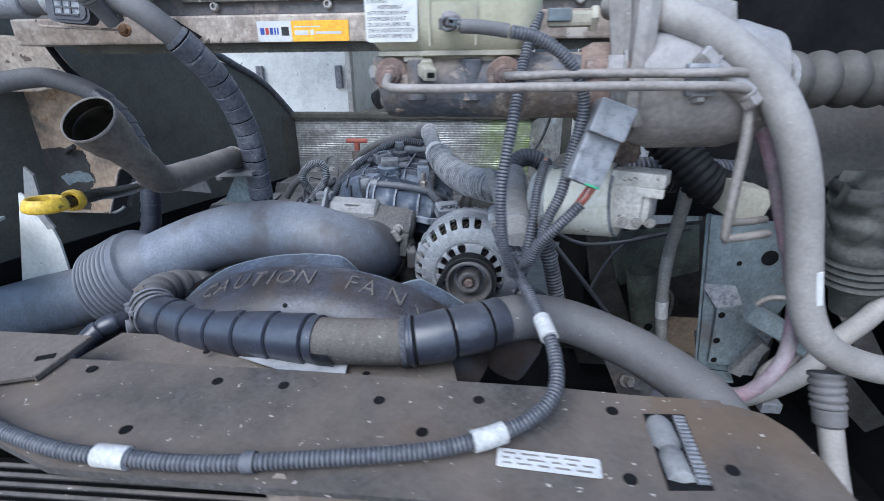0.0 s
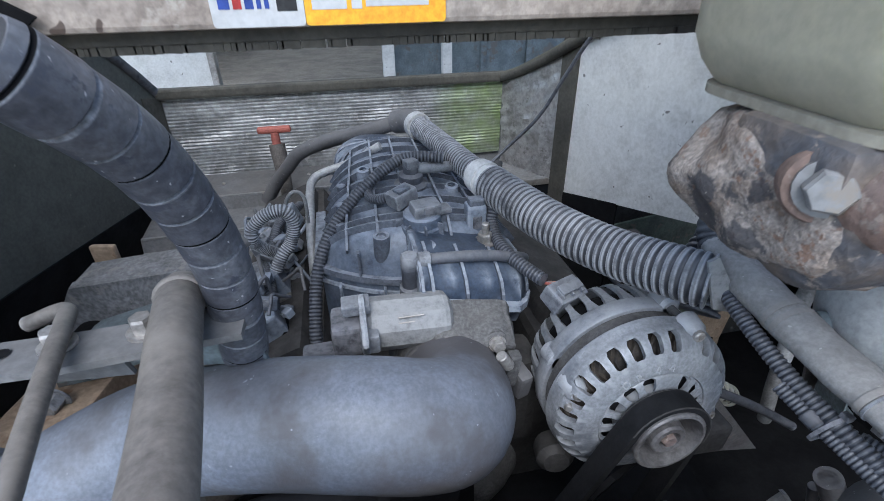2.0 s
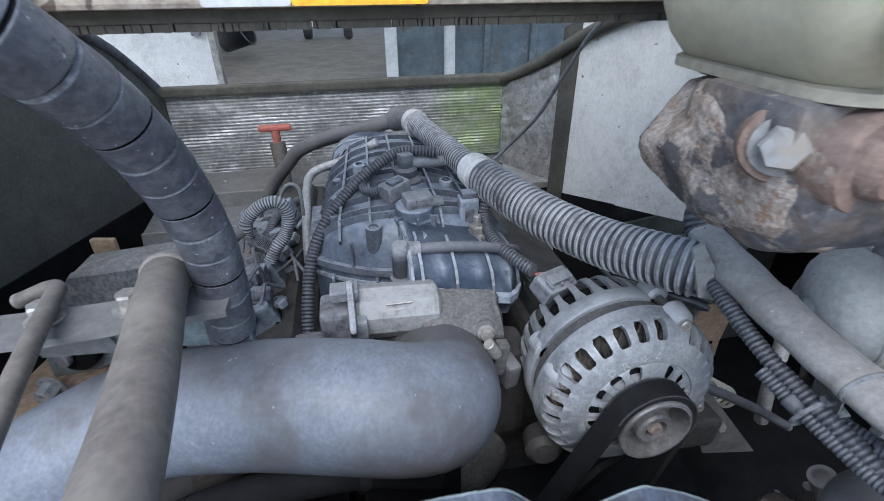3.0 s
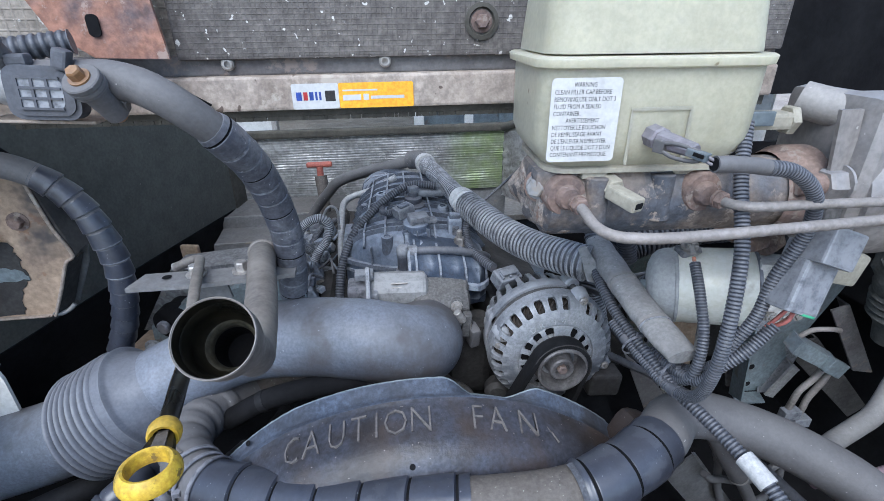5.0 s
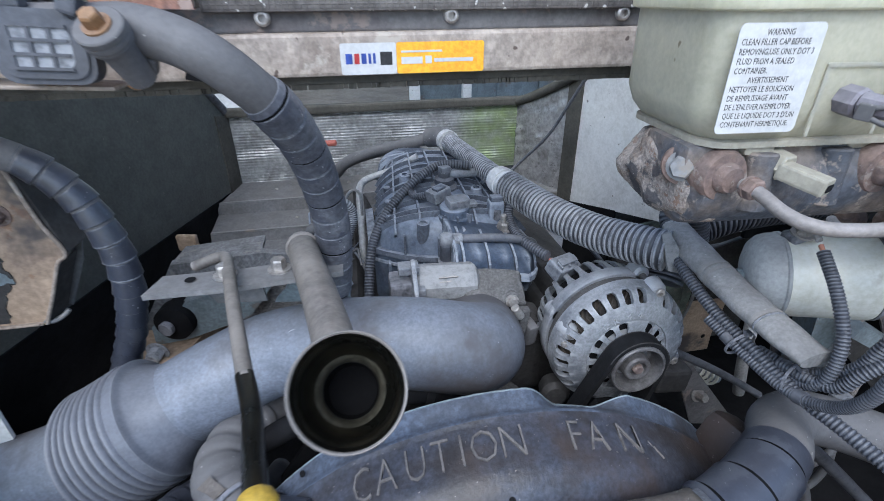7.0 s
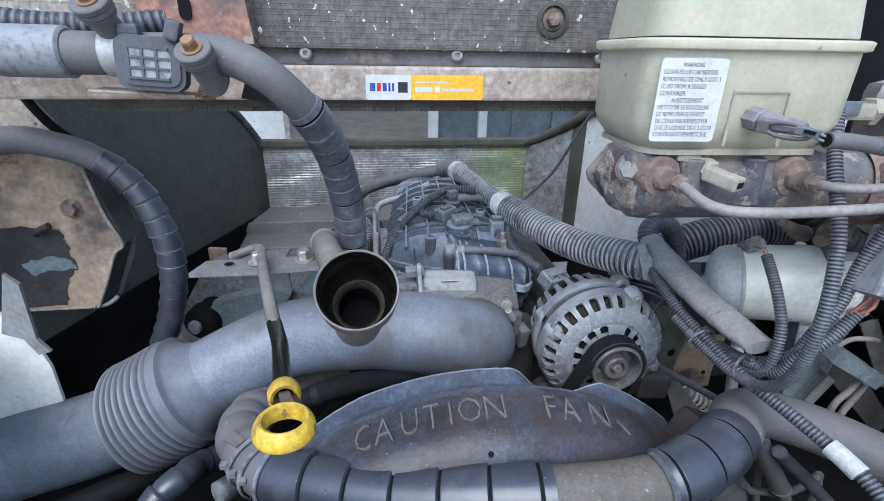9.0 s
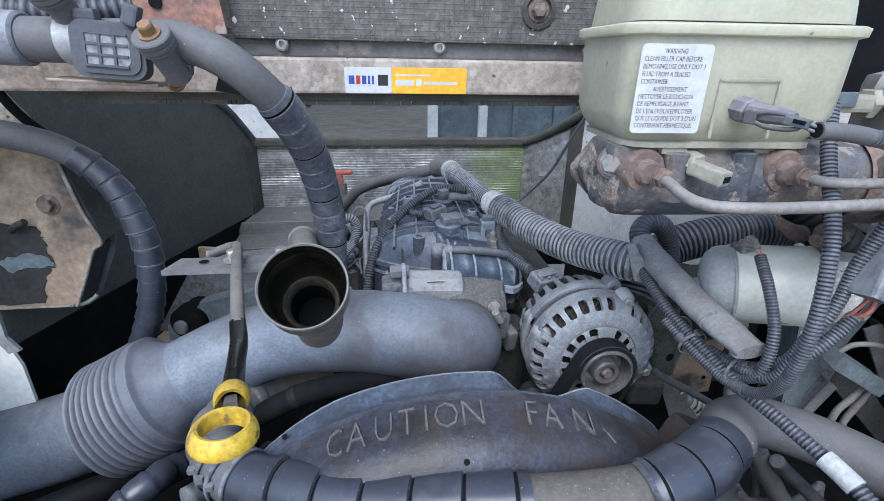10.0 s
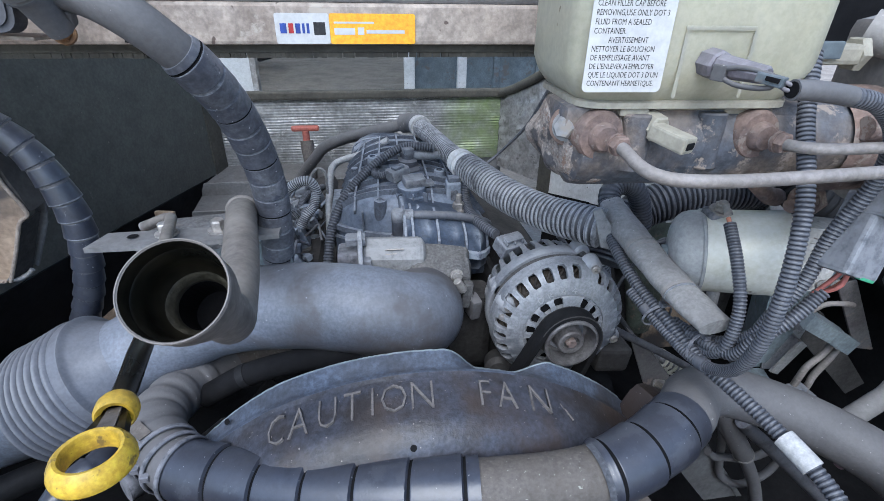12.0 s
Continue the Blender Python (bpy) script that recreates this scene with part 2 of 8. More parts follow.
    "alt": surf("crusted_cast_aluminium", (0.275, 0.283, 0.297), (0.20, 0.207, 0.222), 0.52, 0.15, big=9, fine=340, bump=0.3, dust=0.5, dust_col=(0.30, 0.30, 0.303), edge=((0.42, 0.425, 0.44), 0.525, 0.59), spec=0.4, grit=0.3, stain=((0.075, 0.085, 0.105), 11, 0.46, 0.62, 0.85)),
    "can": surf("stained_silver_paint", (0.74, 0.725, 0.63), (0.6, 0.59, 0.515), 0.4, 0.1, big=9, fine=240, bump=0.1, dust=0.3, dust_col=(0.58, 0.565, 0.525), specks=((0.22, 0.19, 0.15), 70, 0.7), grit=0.2, stain=((0.3, 0.25, 0.17), 26, 0.58, 0.72, 0.6)),
    "ledge": surf("dusty_dark_ledge", (0.165, 0.165, 0.168), (0.11, 0.108, 0.106), 0.7, big=8, fine=180, bump=0.3, dust=0.4, dust_col=(0.22, 0.205, 0.19)),
    "fender": surf("rust_stained_sheet", (0.43, 0.32, 0.23), (0.27, 0.2, 0.15), 0.5, 0.1, big=7, fine=160, bump=0.2, worn=(0.29, 0.17, 0.105), mix=(0.42, 0.62), grit=0.25, stain=((0.05, 0.05, 0.055), 5.5, 0.50, 0.60, 0.9)),
    "mauve": surf("dusty_mauve_plastic", (0.2, 0.18, 0.2), (0.14, 0.13, 0.145), 0.55, big=30, fine=260, bump=0.15, dust=0.5, dust_col=(0.34, 0.33, 0.34)),
    "flap": surf("brown_dust_sheet", (0.14, 0.12, 0.105), (0.09, 0.078, 0.07), 0.75, big=9, fine=220, bump=0.3, dust=0.6, dust_col=(0.18, 0.148, 0.125), specks=((0.38, 0.33, 0.3), 160, 0.7)),
    "loom_air": surf("dusty_corrugated_plastic", (0.05, 0.052, 0.06), (0.032, 0.034, 0.04), 0.5, big=14, fine=300, bump=0.15, dust=0.7, dust_col=(0.25, 0.252, 0.265), edge=((0.42, 0.425, 0.44), 0.51, 0.56)),
    "plug": surf("dusty_connector_plastic", (0.075, 0.08, 0.098), (0.05, 0.053, 0.064), 0.45, big=30, fine=260, bump=0.15, dust=0.6, dust_col=(0.25, 0.25, 0.255), edge=((0.3, 0.31, 0.33), 0.52, 0.6), grit=0.25),
    "booster": surf("dusty_grey_casting", (0.235, 0.215, 0.2), (0.165, 0.15, 0.14), 0.6, 0.05, big=8, fine=220, bump=0.2, dust=0.9, dust_col=(0.3, 0.31, 0.335), specks=((0.42, 0.4, 0.38), 120, 0.71)),
    "nose": surf("rust_patched_casting", (0.3, 0.262, 0.235), (0.225, 0.18, 0.15), 0.8, 0.05, big=60, fine=500, bump=0.6, mix=(0.42, 0.6), worn=(0.21, 0.135, 0.1), dust=0.4, dust_col=(0.35, 0.315, 0.28), grit=0.45, stain=((0.055, 0.056, 0.064), 42, 0.5, 0.56, 0.85), specks=((0.4, 0.37, 0.33), 420, 0.7)),
    "plenum": surf("dark_manifold_plastic", (0.022, 0.033, 0.056), (0.014, 0.019, 0.03), 0.36, big=20, fine=280, bump=0.15, dust=0.5, dust_col=(0.16, 0.195, 0.26), edge=((0.36, 0.39, 0.44), 0.515, 0.57), grit=0.4),
    "hose_pale": surf("pale_grey_rubber", (0.27, 0.264, 0.258), (0.2, 0.195, 0.19), 0.6, big=8, fine=300, bump=0.15, dust=0.4, dust_col=(0.32, 0.305, 0.292), specks=((0.43, 0.42, 0.41), 200, 0.72), grit=0.28),
    "wrap_dusty": surf("dusty_wrap_plastic", (0.155, 0.16, 0.178), (0.07, 0.074, 0.09), 0.42, big=15, fine=260, bump=0.25, mix=(0.42, 0.62), worn=(0.055, 0.06, 0.08), dust=0.35, dust_col=(0.23, 0.235, 0.25), specks=((0.42, 0.42, 0.44), 280, 0.71), grit=0.35),
    "bright": surf("bare_aluminium_line", (0.46, 0.46, 0.46), (0.36, 0.36, 0.36), 0.5, 0.3, big=20, fine=300, bump=0.1, dust=0.2),
    "shroud_lip": surf("bluer_shroud_plastic", (0.07, 0.086, 0.12), (0.036, 0.043, 0.06), 0.45, big=18, fine=260, bump=0.25, dust=0.3, dust_col=(0.125, 0.13, 0.147), grit=0.5, edge=((0.25, 0.28, 0.34), 0.53, 0.6), stain=((0.04, 0.037, 0.038), 20, 0.5, 0.66, 0.7)),
    "hose_warm": surf("warm_grey_hose", (0.29, 0.275, 0.26), (0.215, 0.205, 0.195), 0.6, big=8, fine=300, bump=0.15, dust=0.4, dust_col=(0.33, 0.31, 0.29), specks=((0.42, 0.4, 0.38), 200, 0.73), grit=0.15),
    "sludge": surf("oil_sludge", (0.05, 0.046, 0.034), (0.025, 0.023, 0.016), 0.4, 0.0, big=60, fine=300, bump=0.3, grit=0.4),
    "collar": surf("white_tape_collar", (0.72, 0.715, 0.7), (0.55, 0.545, 0.53), 0.6, big=40, fine=300, bump=0.1, grit=0.2),
    "duct_bellows": surf("dusty_bellows_rubber", (0.12, 0.128, 0.152), (0.085, 0.091, 0.108), 0.5, big=6, fine=320, bump=0.1, dust=0.45, dust_col=(0.21, 0.212, 0.225), grit=0.2, spec=0.4, edge=((0.27, 0.275, 0.29), 0.52, 0.6)),
    "bell": surf("grey_painted_casting", (0.36, 0.365, 0.36), (0.27, 0.275, 0.275), 0.5, 0.05, big=12, fine=260, bump=0.15, dust=0.3, dust_col=(0.36, 0.355, 0.34), specks=((0.2, 0.19, 0.18), 90, 0.71), grit=0.2),
    "cast_pale": surf("pale_cast_aluminium", (0.6, 0.58, 0.545), (0.45, 0.43, 0.4), 0.6, 0.1, big=18, fine=300, bump=0.3, dust=0.3, dust_col=(0.5, 0.475, 0.44), specks=((0.2, 0.17, 0.15), 110, 0.7), grit=0.25),
    "boot": surf("dusty_bellows_boot", (0.085, 0.08, 0.074), (0.055, 0.051, 0.047), 0.6, big=10, fine=260, bump=0.2, dust=0.4, dust_col=(0.15, 0.138, 0.125), grit=0.2),
    "scuff": surf("scuffed_wrap_edge", (0.18, 0.188, 0.21), (0.10, 0.106, 0.125), 0.5, big=60, fine=300, bump=0.2, dust=0.3, dust_col=(0.24, 0.245, 0.26), grit=0.4),
    "stay": surf("mottled_cast_iron", (0.19, 0.19, 0.195), (0.12, 0.118, 0.118), 0.75, 0.1, big=16, fine=220, bump=0.5, worn=(0.25, 0.235, 0.22), dust=0.4, dust_col=(0.25, 0.24, 0.235), grit=0.4),
}


def patterned(name, base, other, cell, thread, metal=0.0, rough=0.6, stain=None):
    """A sheet with a woven grid pressed into it, and specks of worn paint."""
    m = surf(name, base, other, rough, metal, big=9, fine=150, bump=0.3, specks=((0.55, 0.53, 0.5), 120, 0.655), dust=0.2, grit=0.4)
    t = m.node_tree
    n, l = t.nodes, t.links
    co = n.new("ShaderNodeTexCoord")
    br = n.new("ShaderNodeTexBrick")
    br.offset = 0.0
    br.inputs["Scale"].default_value = 1.0
    br.inputs["Brick Width"].default_value, br.inputs["Row Height"].default_value, br.inputs["Mortar Size"].default_value = cell, cell, thread
    br.inputs["Mortar Smooth"].default_value = 0.6
    sw = n.new("ShaderNodeMapping")
    sw.inputs["Rotation"].default_value = (radians(-90), 0, 0)
    l.new(co.outputs["Object"], sw.inputs["Vector"])
    l.new(sw.outputs["Vector"], br.inputs["Vector"])
    bp = n.new("ShaderNodeBump")
    bp.inputs["Strength"].default_value, bp.inputs["Distance"].default_value = 0.5, 0.0012
    l.new(br.outputs["Fac"], bp.inputs["Height"])
    b = n["Principled BSDF"]
    old = b.inputs["Normal"].links[0].from_socket
    l.new(old, bp.inputs["Normal"])
    l.new(bp.outputs["Normal"], b.inputs["Normal"])
    return m


M["insulation"] = patterned("woven_insulation", (0.13, 0.117, 0.107), (0.09, 0.08, 0.075), 0.0048, 0.0008)
M["insulation_tan"] = patterned("tan_woven_insulation", (0.3, 0.27, 0.23), (0.23, 0.2, 0.17), 0.009, 0.0014)


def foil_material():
    """Crinkled aluminium foil with a yellow-green tint over one stretch."""
    m = surf("tinted_aluminium_foil", (0.35, 0.35, 0.345), (0.23, 0.23, 0.226), 0.44, 0.45, big=12, fine=110, bump=0.6, worn=(0.46, 0.45, 0.44), grit=0.25, stain=((0.17, 0.165, 0.155), 22, 0.55, 0.7, 0.6))
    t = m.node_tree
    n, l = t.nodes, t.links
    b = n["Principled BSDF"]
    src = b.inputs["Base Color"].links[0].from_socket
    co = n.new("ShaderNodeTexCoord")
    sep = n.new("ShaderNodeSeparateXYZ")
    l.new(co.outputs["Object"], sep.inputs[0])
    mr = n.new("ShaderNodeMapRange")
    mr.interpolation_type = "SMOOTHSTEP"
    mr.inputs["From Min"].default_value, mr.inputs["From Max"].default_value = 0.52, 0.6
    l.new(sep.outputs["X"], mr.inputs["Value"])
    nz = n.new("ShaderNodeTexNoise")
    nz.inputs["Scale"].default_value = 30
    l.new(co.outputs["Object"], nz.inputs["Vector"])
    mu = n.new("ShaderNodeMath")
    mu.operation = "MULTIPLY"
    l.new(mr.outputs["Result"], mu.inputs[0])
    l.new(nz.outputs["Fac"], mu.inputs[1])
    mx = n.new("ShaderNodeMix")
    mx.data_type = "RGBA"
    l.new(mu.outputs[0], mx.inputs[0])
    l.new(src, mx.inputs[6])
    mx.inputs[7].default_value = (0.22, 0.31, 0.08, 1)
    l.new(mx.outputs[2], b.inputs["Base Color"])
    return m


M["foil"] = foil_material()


def translucent(name, colour):
    m = bpy.data.materials.new(name)
    m.use_nodes = True
    n, l = m.node_tree.nodes, m.node_tree.links
    n.clear()
    out, mx, a, b = (n.new("ShaderNode" + k) for k in ("OutputMaterial", "MixShader", "BsdfDiffuse", "BsdfTranslucent"))
    a.inputs[0].default_value = b.inputs[0].default_value = (*colour, 1)
    mx.inputs[0].default_value = 0.6
    l.new(a.outputs[0], mx.inputs[1])
    l.new(b.outputs[0], mx.inputs[2])
    l.new(mx.outputs[0], out.inputs[0])
    return m


# Lets sky light through the unseen roof to brighten the van's inside.
M["roof"] = translucent("daylight_roof_sheet", (0.8, 0.79, 0.76))
M["side_foil"] = surf("creased_aluminium_foil", (0.46, 0.45, 0.44), (0.3, 0.29, 0.28), 0.42, 0.55, big=22, fine=110, bump=0.7, worn=(0.26, 0.25, 0.24))


# ---- building tools ----
def smooth_mesh(me, on=True):
    me.polygons.foreach_set("use_smooth", [on] * len(me.polygons))


def base_of(ob):
    v = Vector((0, 0, 0))
    while ob:
        v += ob.location
        ob = ob.parent
    return v


def thing(name, at, label, category, group="", kind=""):
    """An empty at a thing's base."""
    ob = new(name)
    ob.location = at
    ob.empty_display_size = 0.02
    return tagged(ob, label, category, group, kind)


def link_mesh(name, me, material, parent=None, label=""):
    ob = new(name, me)
    if not me.materials:
        me.materials.append(M[material] if isinstance(material, str) else material)
    if parent:
        me.transform(Matrix.Translation(-base_of(parent)))
        ob.parent = parent
    if label:
        tagged(ob, label)
    return ob


def part(name, bm, material, parent=None, label="", smooth=None):
    """One bmesh, in world places, as one mesh object under a thing or part. smooth: the angle under which edges are rounded."""
    me = bpy.data.meshes.new(name)
    bmesh.ops.recalc_face_normals(bm, faces=bm.faces)
    bm.to_mesh(me)
    bm.free()
    if smooth:
        smooth_mesh(me)
        me.set_sharp_from_angle(angle=radians(smooth))
    return link_mesh(name, me, material, parent, label)


def box_bm(cx, cy, cz, sx, sy, sz, bevel=0.002, m=None, taper=(1, 1)):
    """A bevelled box round a centre; taper shrinks its foot in x and y; m turns it about the centre."""
    bm = bmesh.new()
    bmesh.ops.create_cube(bm, size=1)
    for v in bm.verts:
        f = taper if v.co.z < 0 else (1, 1)
        v.co = Vector((v.co.x * sx * f[0], v.co.y * sy * f[1], v.co.z * sz))
    if bevel:
        bmesh.ops.bevel(bm, geom=bm.edges[:], offset=bevel, segments=2, affect="EDGES", profile=0.6)
    if m is not None:
        bmesh.ops.transform(bm, matrix=m, verts=bm.verts)
    bmesh.ops.translate(bm, vec=(cx, cy, cz), verts=bm.verts)
    return bm


def along(origin, direction):
    return Matrix.Translation(origin) @ Vector(direction).to_track_quat("Z", "Y").to_matrix().to_4x4()


def lathe_bm(profile, m, seg=32, close=False):
    """A profile of (radius, height) turned about the z axis of m."""
    bm = bmesh.new()
    rings = []
    for r, h in profile:
        if r < 1e-6:
            rings.append([bm.verts.new(m @ Vector((0, 0, h)))])
        else:
            rings.append([bm.verts.new(m @ Vector((r * math.cos(2 * math.pi * i / seg), r * math.sin(2 * math.pi * i / seg), h))) for i in range(seg)])
    pairs = list(zip(rings, rings[1:])) + ([(rings[-1], rings[0])] if close else [])
    for a, b in pairs:
        for i in range(seg):
            j = (i + 1) % seg
            q = [a[i % len(a)], a[j % len(a)], b[j % len(b)], b[i % len(b)]]
            q = list(dict.fromkeys(q))
            if len(q) > 2:
                bm.faces.new(q)
    return bm


def cyl_bm(a, b, r, seg=24, bevel=0.001, r2=None):
    a, b = Vector(a), Vector(b)
    h = (b - a).length
    r2 = r if r2 is None else r2
    return lathe_bm([(0, 0), (r - bevel, 0), (r, bevel), (r2, h - bevel), (r2 - bevel, h), (0, h)], along(a, b - a), seg)


def hex_bm(origin, direction, r, h, washer=1.5, wh=0.002):
    bm = lathe_bm([(0, 0), (r * washer, 0), (r * washer, wh), (0, wh)], along(origin, direction), 18)
    b2 = lathe_bm([(r, wh), (r, h * 0.85), (r * 0.86, h), (0, h)], along(origin, direction), 6)
    return join_bm(bm, b2)


def join_bm(*bms):
    out = bms[0]
    for b in bms[1:]:
        me = bpy.data.meshes.new("tmp")
        b.to_mesh(me)
        b.free()
        out.from_mesh(me)
        bpy.data.meshes.remove(me)
    return out


def spline(points, step):
    """A smooth line through points (x, y, z), sampled evenly about every step metres."""
    p = np.array(points, float)
    p = np.vstack([2 * p[0] - p[1], p, 2 * p[-1] - p[-2]])
    out = []
    for i in range(1, len(p) - 2):
        a, b, c, d = p[i - 1], p[i], p[i + 1], p[i + 2]
        for u in np.linspace(0, 1, 24, endpoint=False):
            out.append(0.5 * (2 * b + (c - a) * u + (2 * a - 5 * b + 4 * c - d) * u ** 2 + (3 * b - a - 3 * c + d) * u ** 3))
    out.append(p[-2])
    out = np.array(out)
    s = np.concatenate([[0], np.cumsum(np.linalg.norm(np.diff(out, axis=0), axis=1))])
    k = max(2, int(s[-1] / step) + 1)
    q = np.linspace(0, s[-1], k)
    return np.stack([np.interp(q, s, out[:, i]) for i in range(3)], 1), q


def sweep(points, radius, step=0.004, seg=16, start=0.0, end=1.0, caps=True, wobble=0.0, squash=None):
    """A tube along a smooth line. radius: a number or a function of the length run; start, end: the stretch of it that is built."""
    line, s = spline(points, step)
    keep = (s >= start * s[-1] - 1e-9) & (s <= end * s[-1] + 1e-9)
    line, s = line[keep], s[keep]
    tang = np.gradient(line, axis=0)
    tang /= np.linalg.norm(tang, axis=1)[:, None]
    n = np.cross(tang[0], (0.0, 0.0, 1.0) if abs(tang[0][2]) < 0.9 else (0.0, 1.0, 0.0))
    n /= np.linalg.norm(n)
    ang = np.linspace(0, 2 * np.pi, seg, endpoint=False)
    verts, faces = [], []
    for i, (c, t) in enumerate(zip(line, tang)):
        n = n - t * n.dot(t)
        n /= np.linalg.norm(n)
        bnorm = np.cross(t, n)
        r = radius(s[i]) if callable(radius) else radius
        rr = r * (1 + wobble * np.sin(3 * ang + 40 * s[i])) if wobble else np.full(seg, r)
        ring = c + rr[:, None] * (np.cos(ang)[:, None] * n + np.sin(ang)[:, None] * bnorm * (squash(s[i] / s[-1]) if squash else 1.0))
        verts.extend(map(tuple, ring))
    k = len(line)
    for i in range(k - 1):
        for j in range(seg):
            a, b = i * seg + j, i * seg + (j + 1) % seg
            faces.append((a, b, b + seg, a + seg))
    if caps:
        faces.append(tuple(range(seg - 1, -1, -1)))
        faces.append(tuple(range((k - 1) * seg, k * seg)))
    me = bpy.data.meshes.new("tube")
    me.from_pydata(verts, [], faces)
    smooth_mesh(me)
    me.set_sharp_from_angle(angle=radians(60))
    return me


def ridged(r, depth, pitch):
    return lambda s: r + depth * (0.5 + 0.5 * math.tanh(2.6 * (math.sin(2 * math.pi * s / pitch) + 0.35)))


def shingled(r, depth, pitch, first=0.0, flip=False, phase=0.0):
    """Overlapping turns of a sleeve: each swells to a lip, then steps down."""
    def f(s):
        u = ((s - phase) / pitch) % 1.0
        if s - first < 0.006:
            return r - 0.0006 + (s - first) * 0.25
        if flip:
            return r - 0.0008 if u < 0.07 else r + depth * (0.35 + 0.2 * u)
        return r - 0.0004 if u < 0.07 else r + depth * (0.2 + 0.9 * u)
    return f


def fin_bm(points, height, thick):
    """A thin upright fin along a line of points."""
    bm = bmesh.new()
    pts = [Vector(p) for p in points]
    rows = []
    for i, p in enumerate(pts):
        t = pts[min(i + 1, len(pts) - 1)] - pts[max(i - 1, 0)]
        side = t.cross(Vector((0, 0, 1))).normalized() * thick / 2
        up = side.cross(t).normalized()
        up = up if up.z >= 0 else -up
        rows.append([bm.verts.new(p + q) for q in (side - up * 0.004, side + up * height, -side + up * height, -side - up * 0.004)])
    for p, q in zip(rows, rows[1:]):
        for i in range(4):
            bm.faces.new((p[i], p[(i + 1) % 4], q[(i + 1) % 4], q[i]))
    bm.faces.new(rows[0])
    bm.faces.new(rows[-1][::-1])
    return bm


def sleeve(points, r, depth, pitch, material, parent, start, end, seg=32, step=0.0012, flip=False, phase=0.0, scuffed=True):
    """A spiral sleeve of overlapping turns; black faces paint the shade in the gaps between them."""
    _, s = spline(points, step)
    me = sweep(points, shingled(r, depth, pitch, start * s[-1], flip, phase), step=step, seg=seg, start=start, end=end)
    s = s[(s >= start * s[-1] - 1e-9) & (s <= end * s[-1] + 1e-9)]
    me.materials.append(M[material])
    me.materials.append(M["void"])
    me.materials.append(M["scuff"])
    for i in range(len(s) - 1):
        u = ((s[i] - phase) / pitch) % 1.0
        kind = 1 if u < (0.04 if scuffed else 0.065) else (2 if scuffed and (u < 0.10 if flip else u > 0.93) else 0)
        if kind:
            for j in range(seg):
                me.polygons[i * seg + j].material_index = kind
    return link_mesh("sleeve", me, material, parent, "overlapping black spiral sleeve")


def tube(name, points, radius, material, parent=None, label="", **kw):
    return link_mesh(name, sweep(points, radius, **kw), material, parent, label)


def slab_bm(corners, thickness, direction=None):
    """A sheet with a thickness from the corners of one face, pushed along its normal."""
    bm = bmesh.new()
    c = [Vector(p) for p in corners]
    nrm = Vector(direction) if direction else (c[1] - c[0]).cross(c[2] - c[0])
    nrm = nrm.normalized() * thickness
    a = [bm.verts.new(p) for p in c]
    b = [bm.verts.new(p + nrm) for p in c]
    bm.faces.new(a)
    bm.faces.new(b[::-1])
    for i in range(len(c)):
        j = (i + 1) % len(c)
        bm.faces.new((a[i], b[i], b[j], a[j]))
    return bm


def flat(name, corners, thickness, material, parent=None, label="", direction=None, bevel=0.0):
    bm = slab_bm(corners, thickness, direction)
    if bevel:
        bmesh.ops.bevel(bm, geom=bm.edges[:], offset=bevel, segments=2, affect="EDGES")
    return part(name, bm, material, parent, label)


def letters(name, text, size, m, material, parent, depth=0.0004, space=1.0, label="", thin=False):
    """A line of built-in type as a mesh; m: its baseline's start, x along the line, y up."""
    cu = bpy.data.curves.new("type", "FONT")
    cu.body, cu.size, cu.extrude, cu.space_character, cu.resolution_u = text, size, depth, space, 2
    cu.offset = -0.0007 if thin else 0.0
    tmp = bpy.data.objects.new("type", cu)
    me = bpy.data.meshes.new_from_object(tmp)
    bpy.data.objects.remove(tmp)
    bpy.data.curves.remove(cu)
    me.transform(m)
    me.materials.clear()
    return link_mesh(name, me, material, parent, label)


def axes(origin, right, up):
    """The pose of a flat drawing: x to the right, y up."""
    x = Vector(right).normalized()
    z = x.cross(Vector(up)).normalized()
    y = z.cross(x)
    return Matrix((( *[v for v in (x.x, y.x, z.x)], origin[0]), (x.y, y.y, z.y, origin[1]), (x.z, y.z, z.z, origin[2]), (0, 0, 0, 1)))


def plate_bm(m, x0, y0, x1, y1, th, radius=0.0, seg=5):
    """A thin plate in the plane of m, with rounded corners."""
    pts = []
    for cx, cy, a0 in ((x1 - radius, y1 - radius, 0), (x0 + radius, y1 - radius, 90), (x0 + radius, y0 + radius, 180), (x1 - radius, y0 + radius, 270)):
        if radius:
            for i in range(seg + 1):
                a = radians(a0 + 90 * i / seg)
                pts.append((cx + radius * math.cos(a), cy + radius * math.sin(a)))
        else:
            pts.append((cx, cy))
    return slab_bm([m @ Vector((x, y, 0)) for x, y in pts], th, (m.to_3x3() @ Vector((0, 0, 1))))


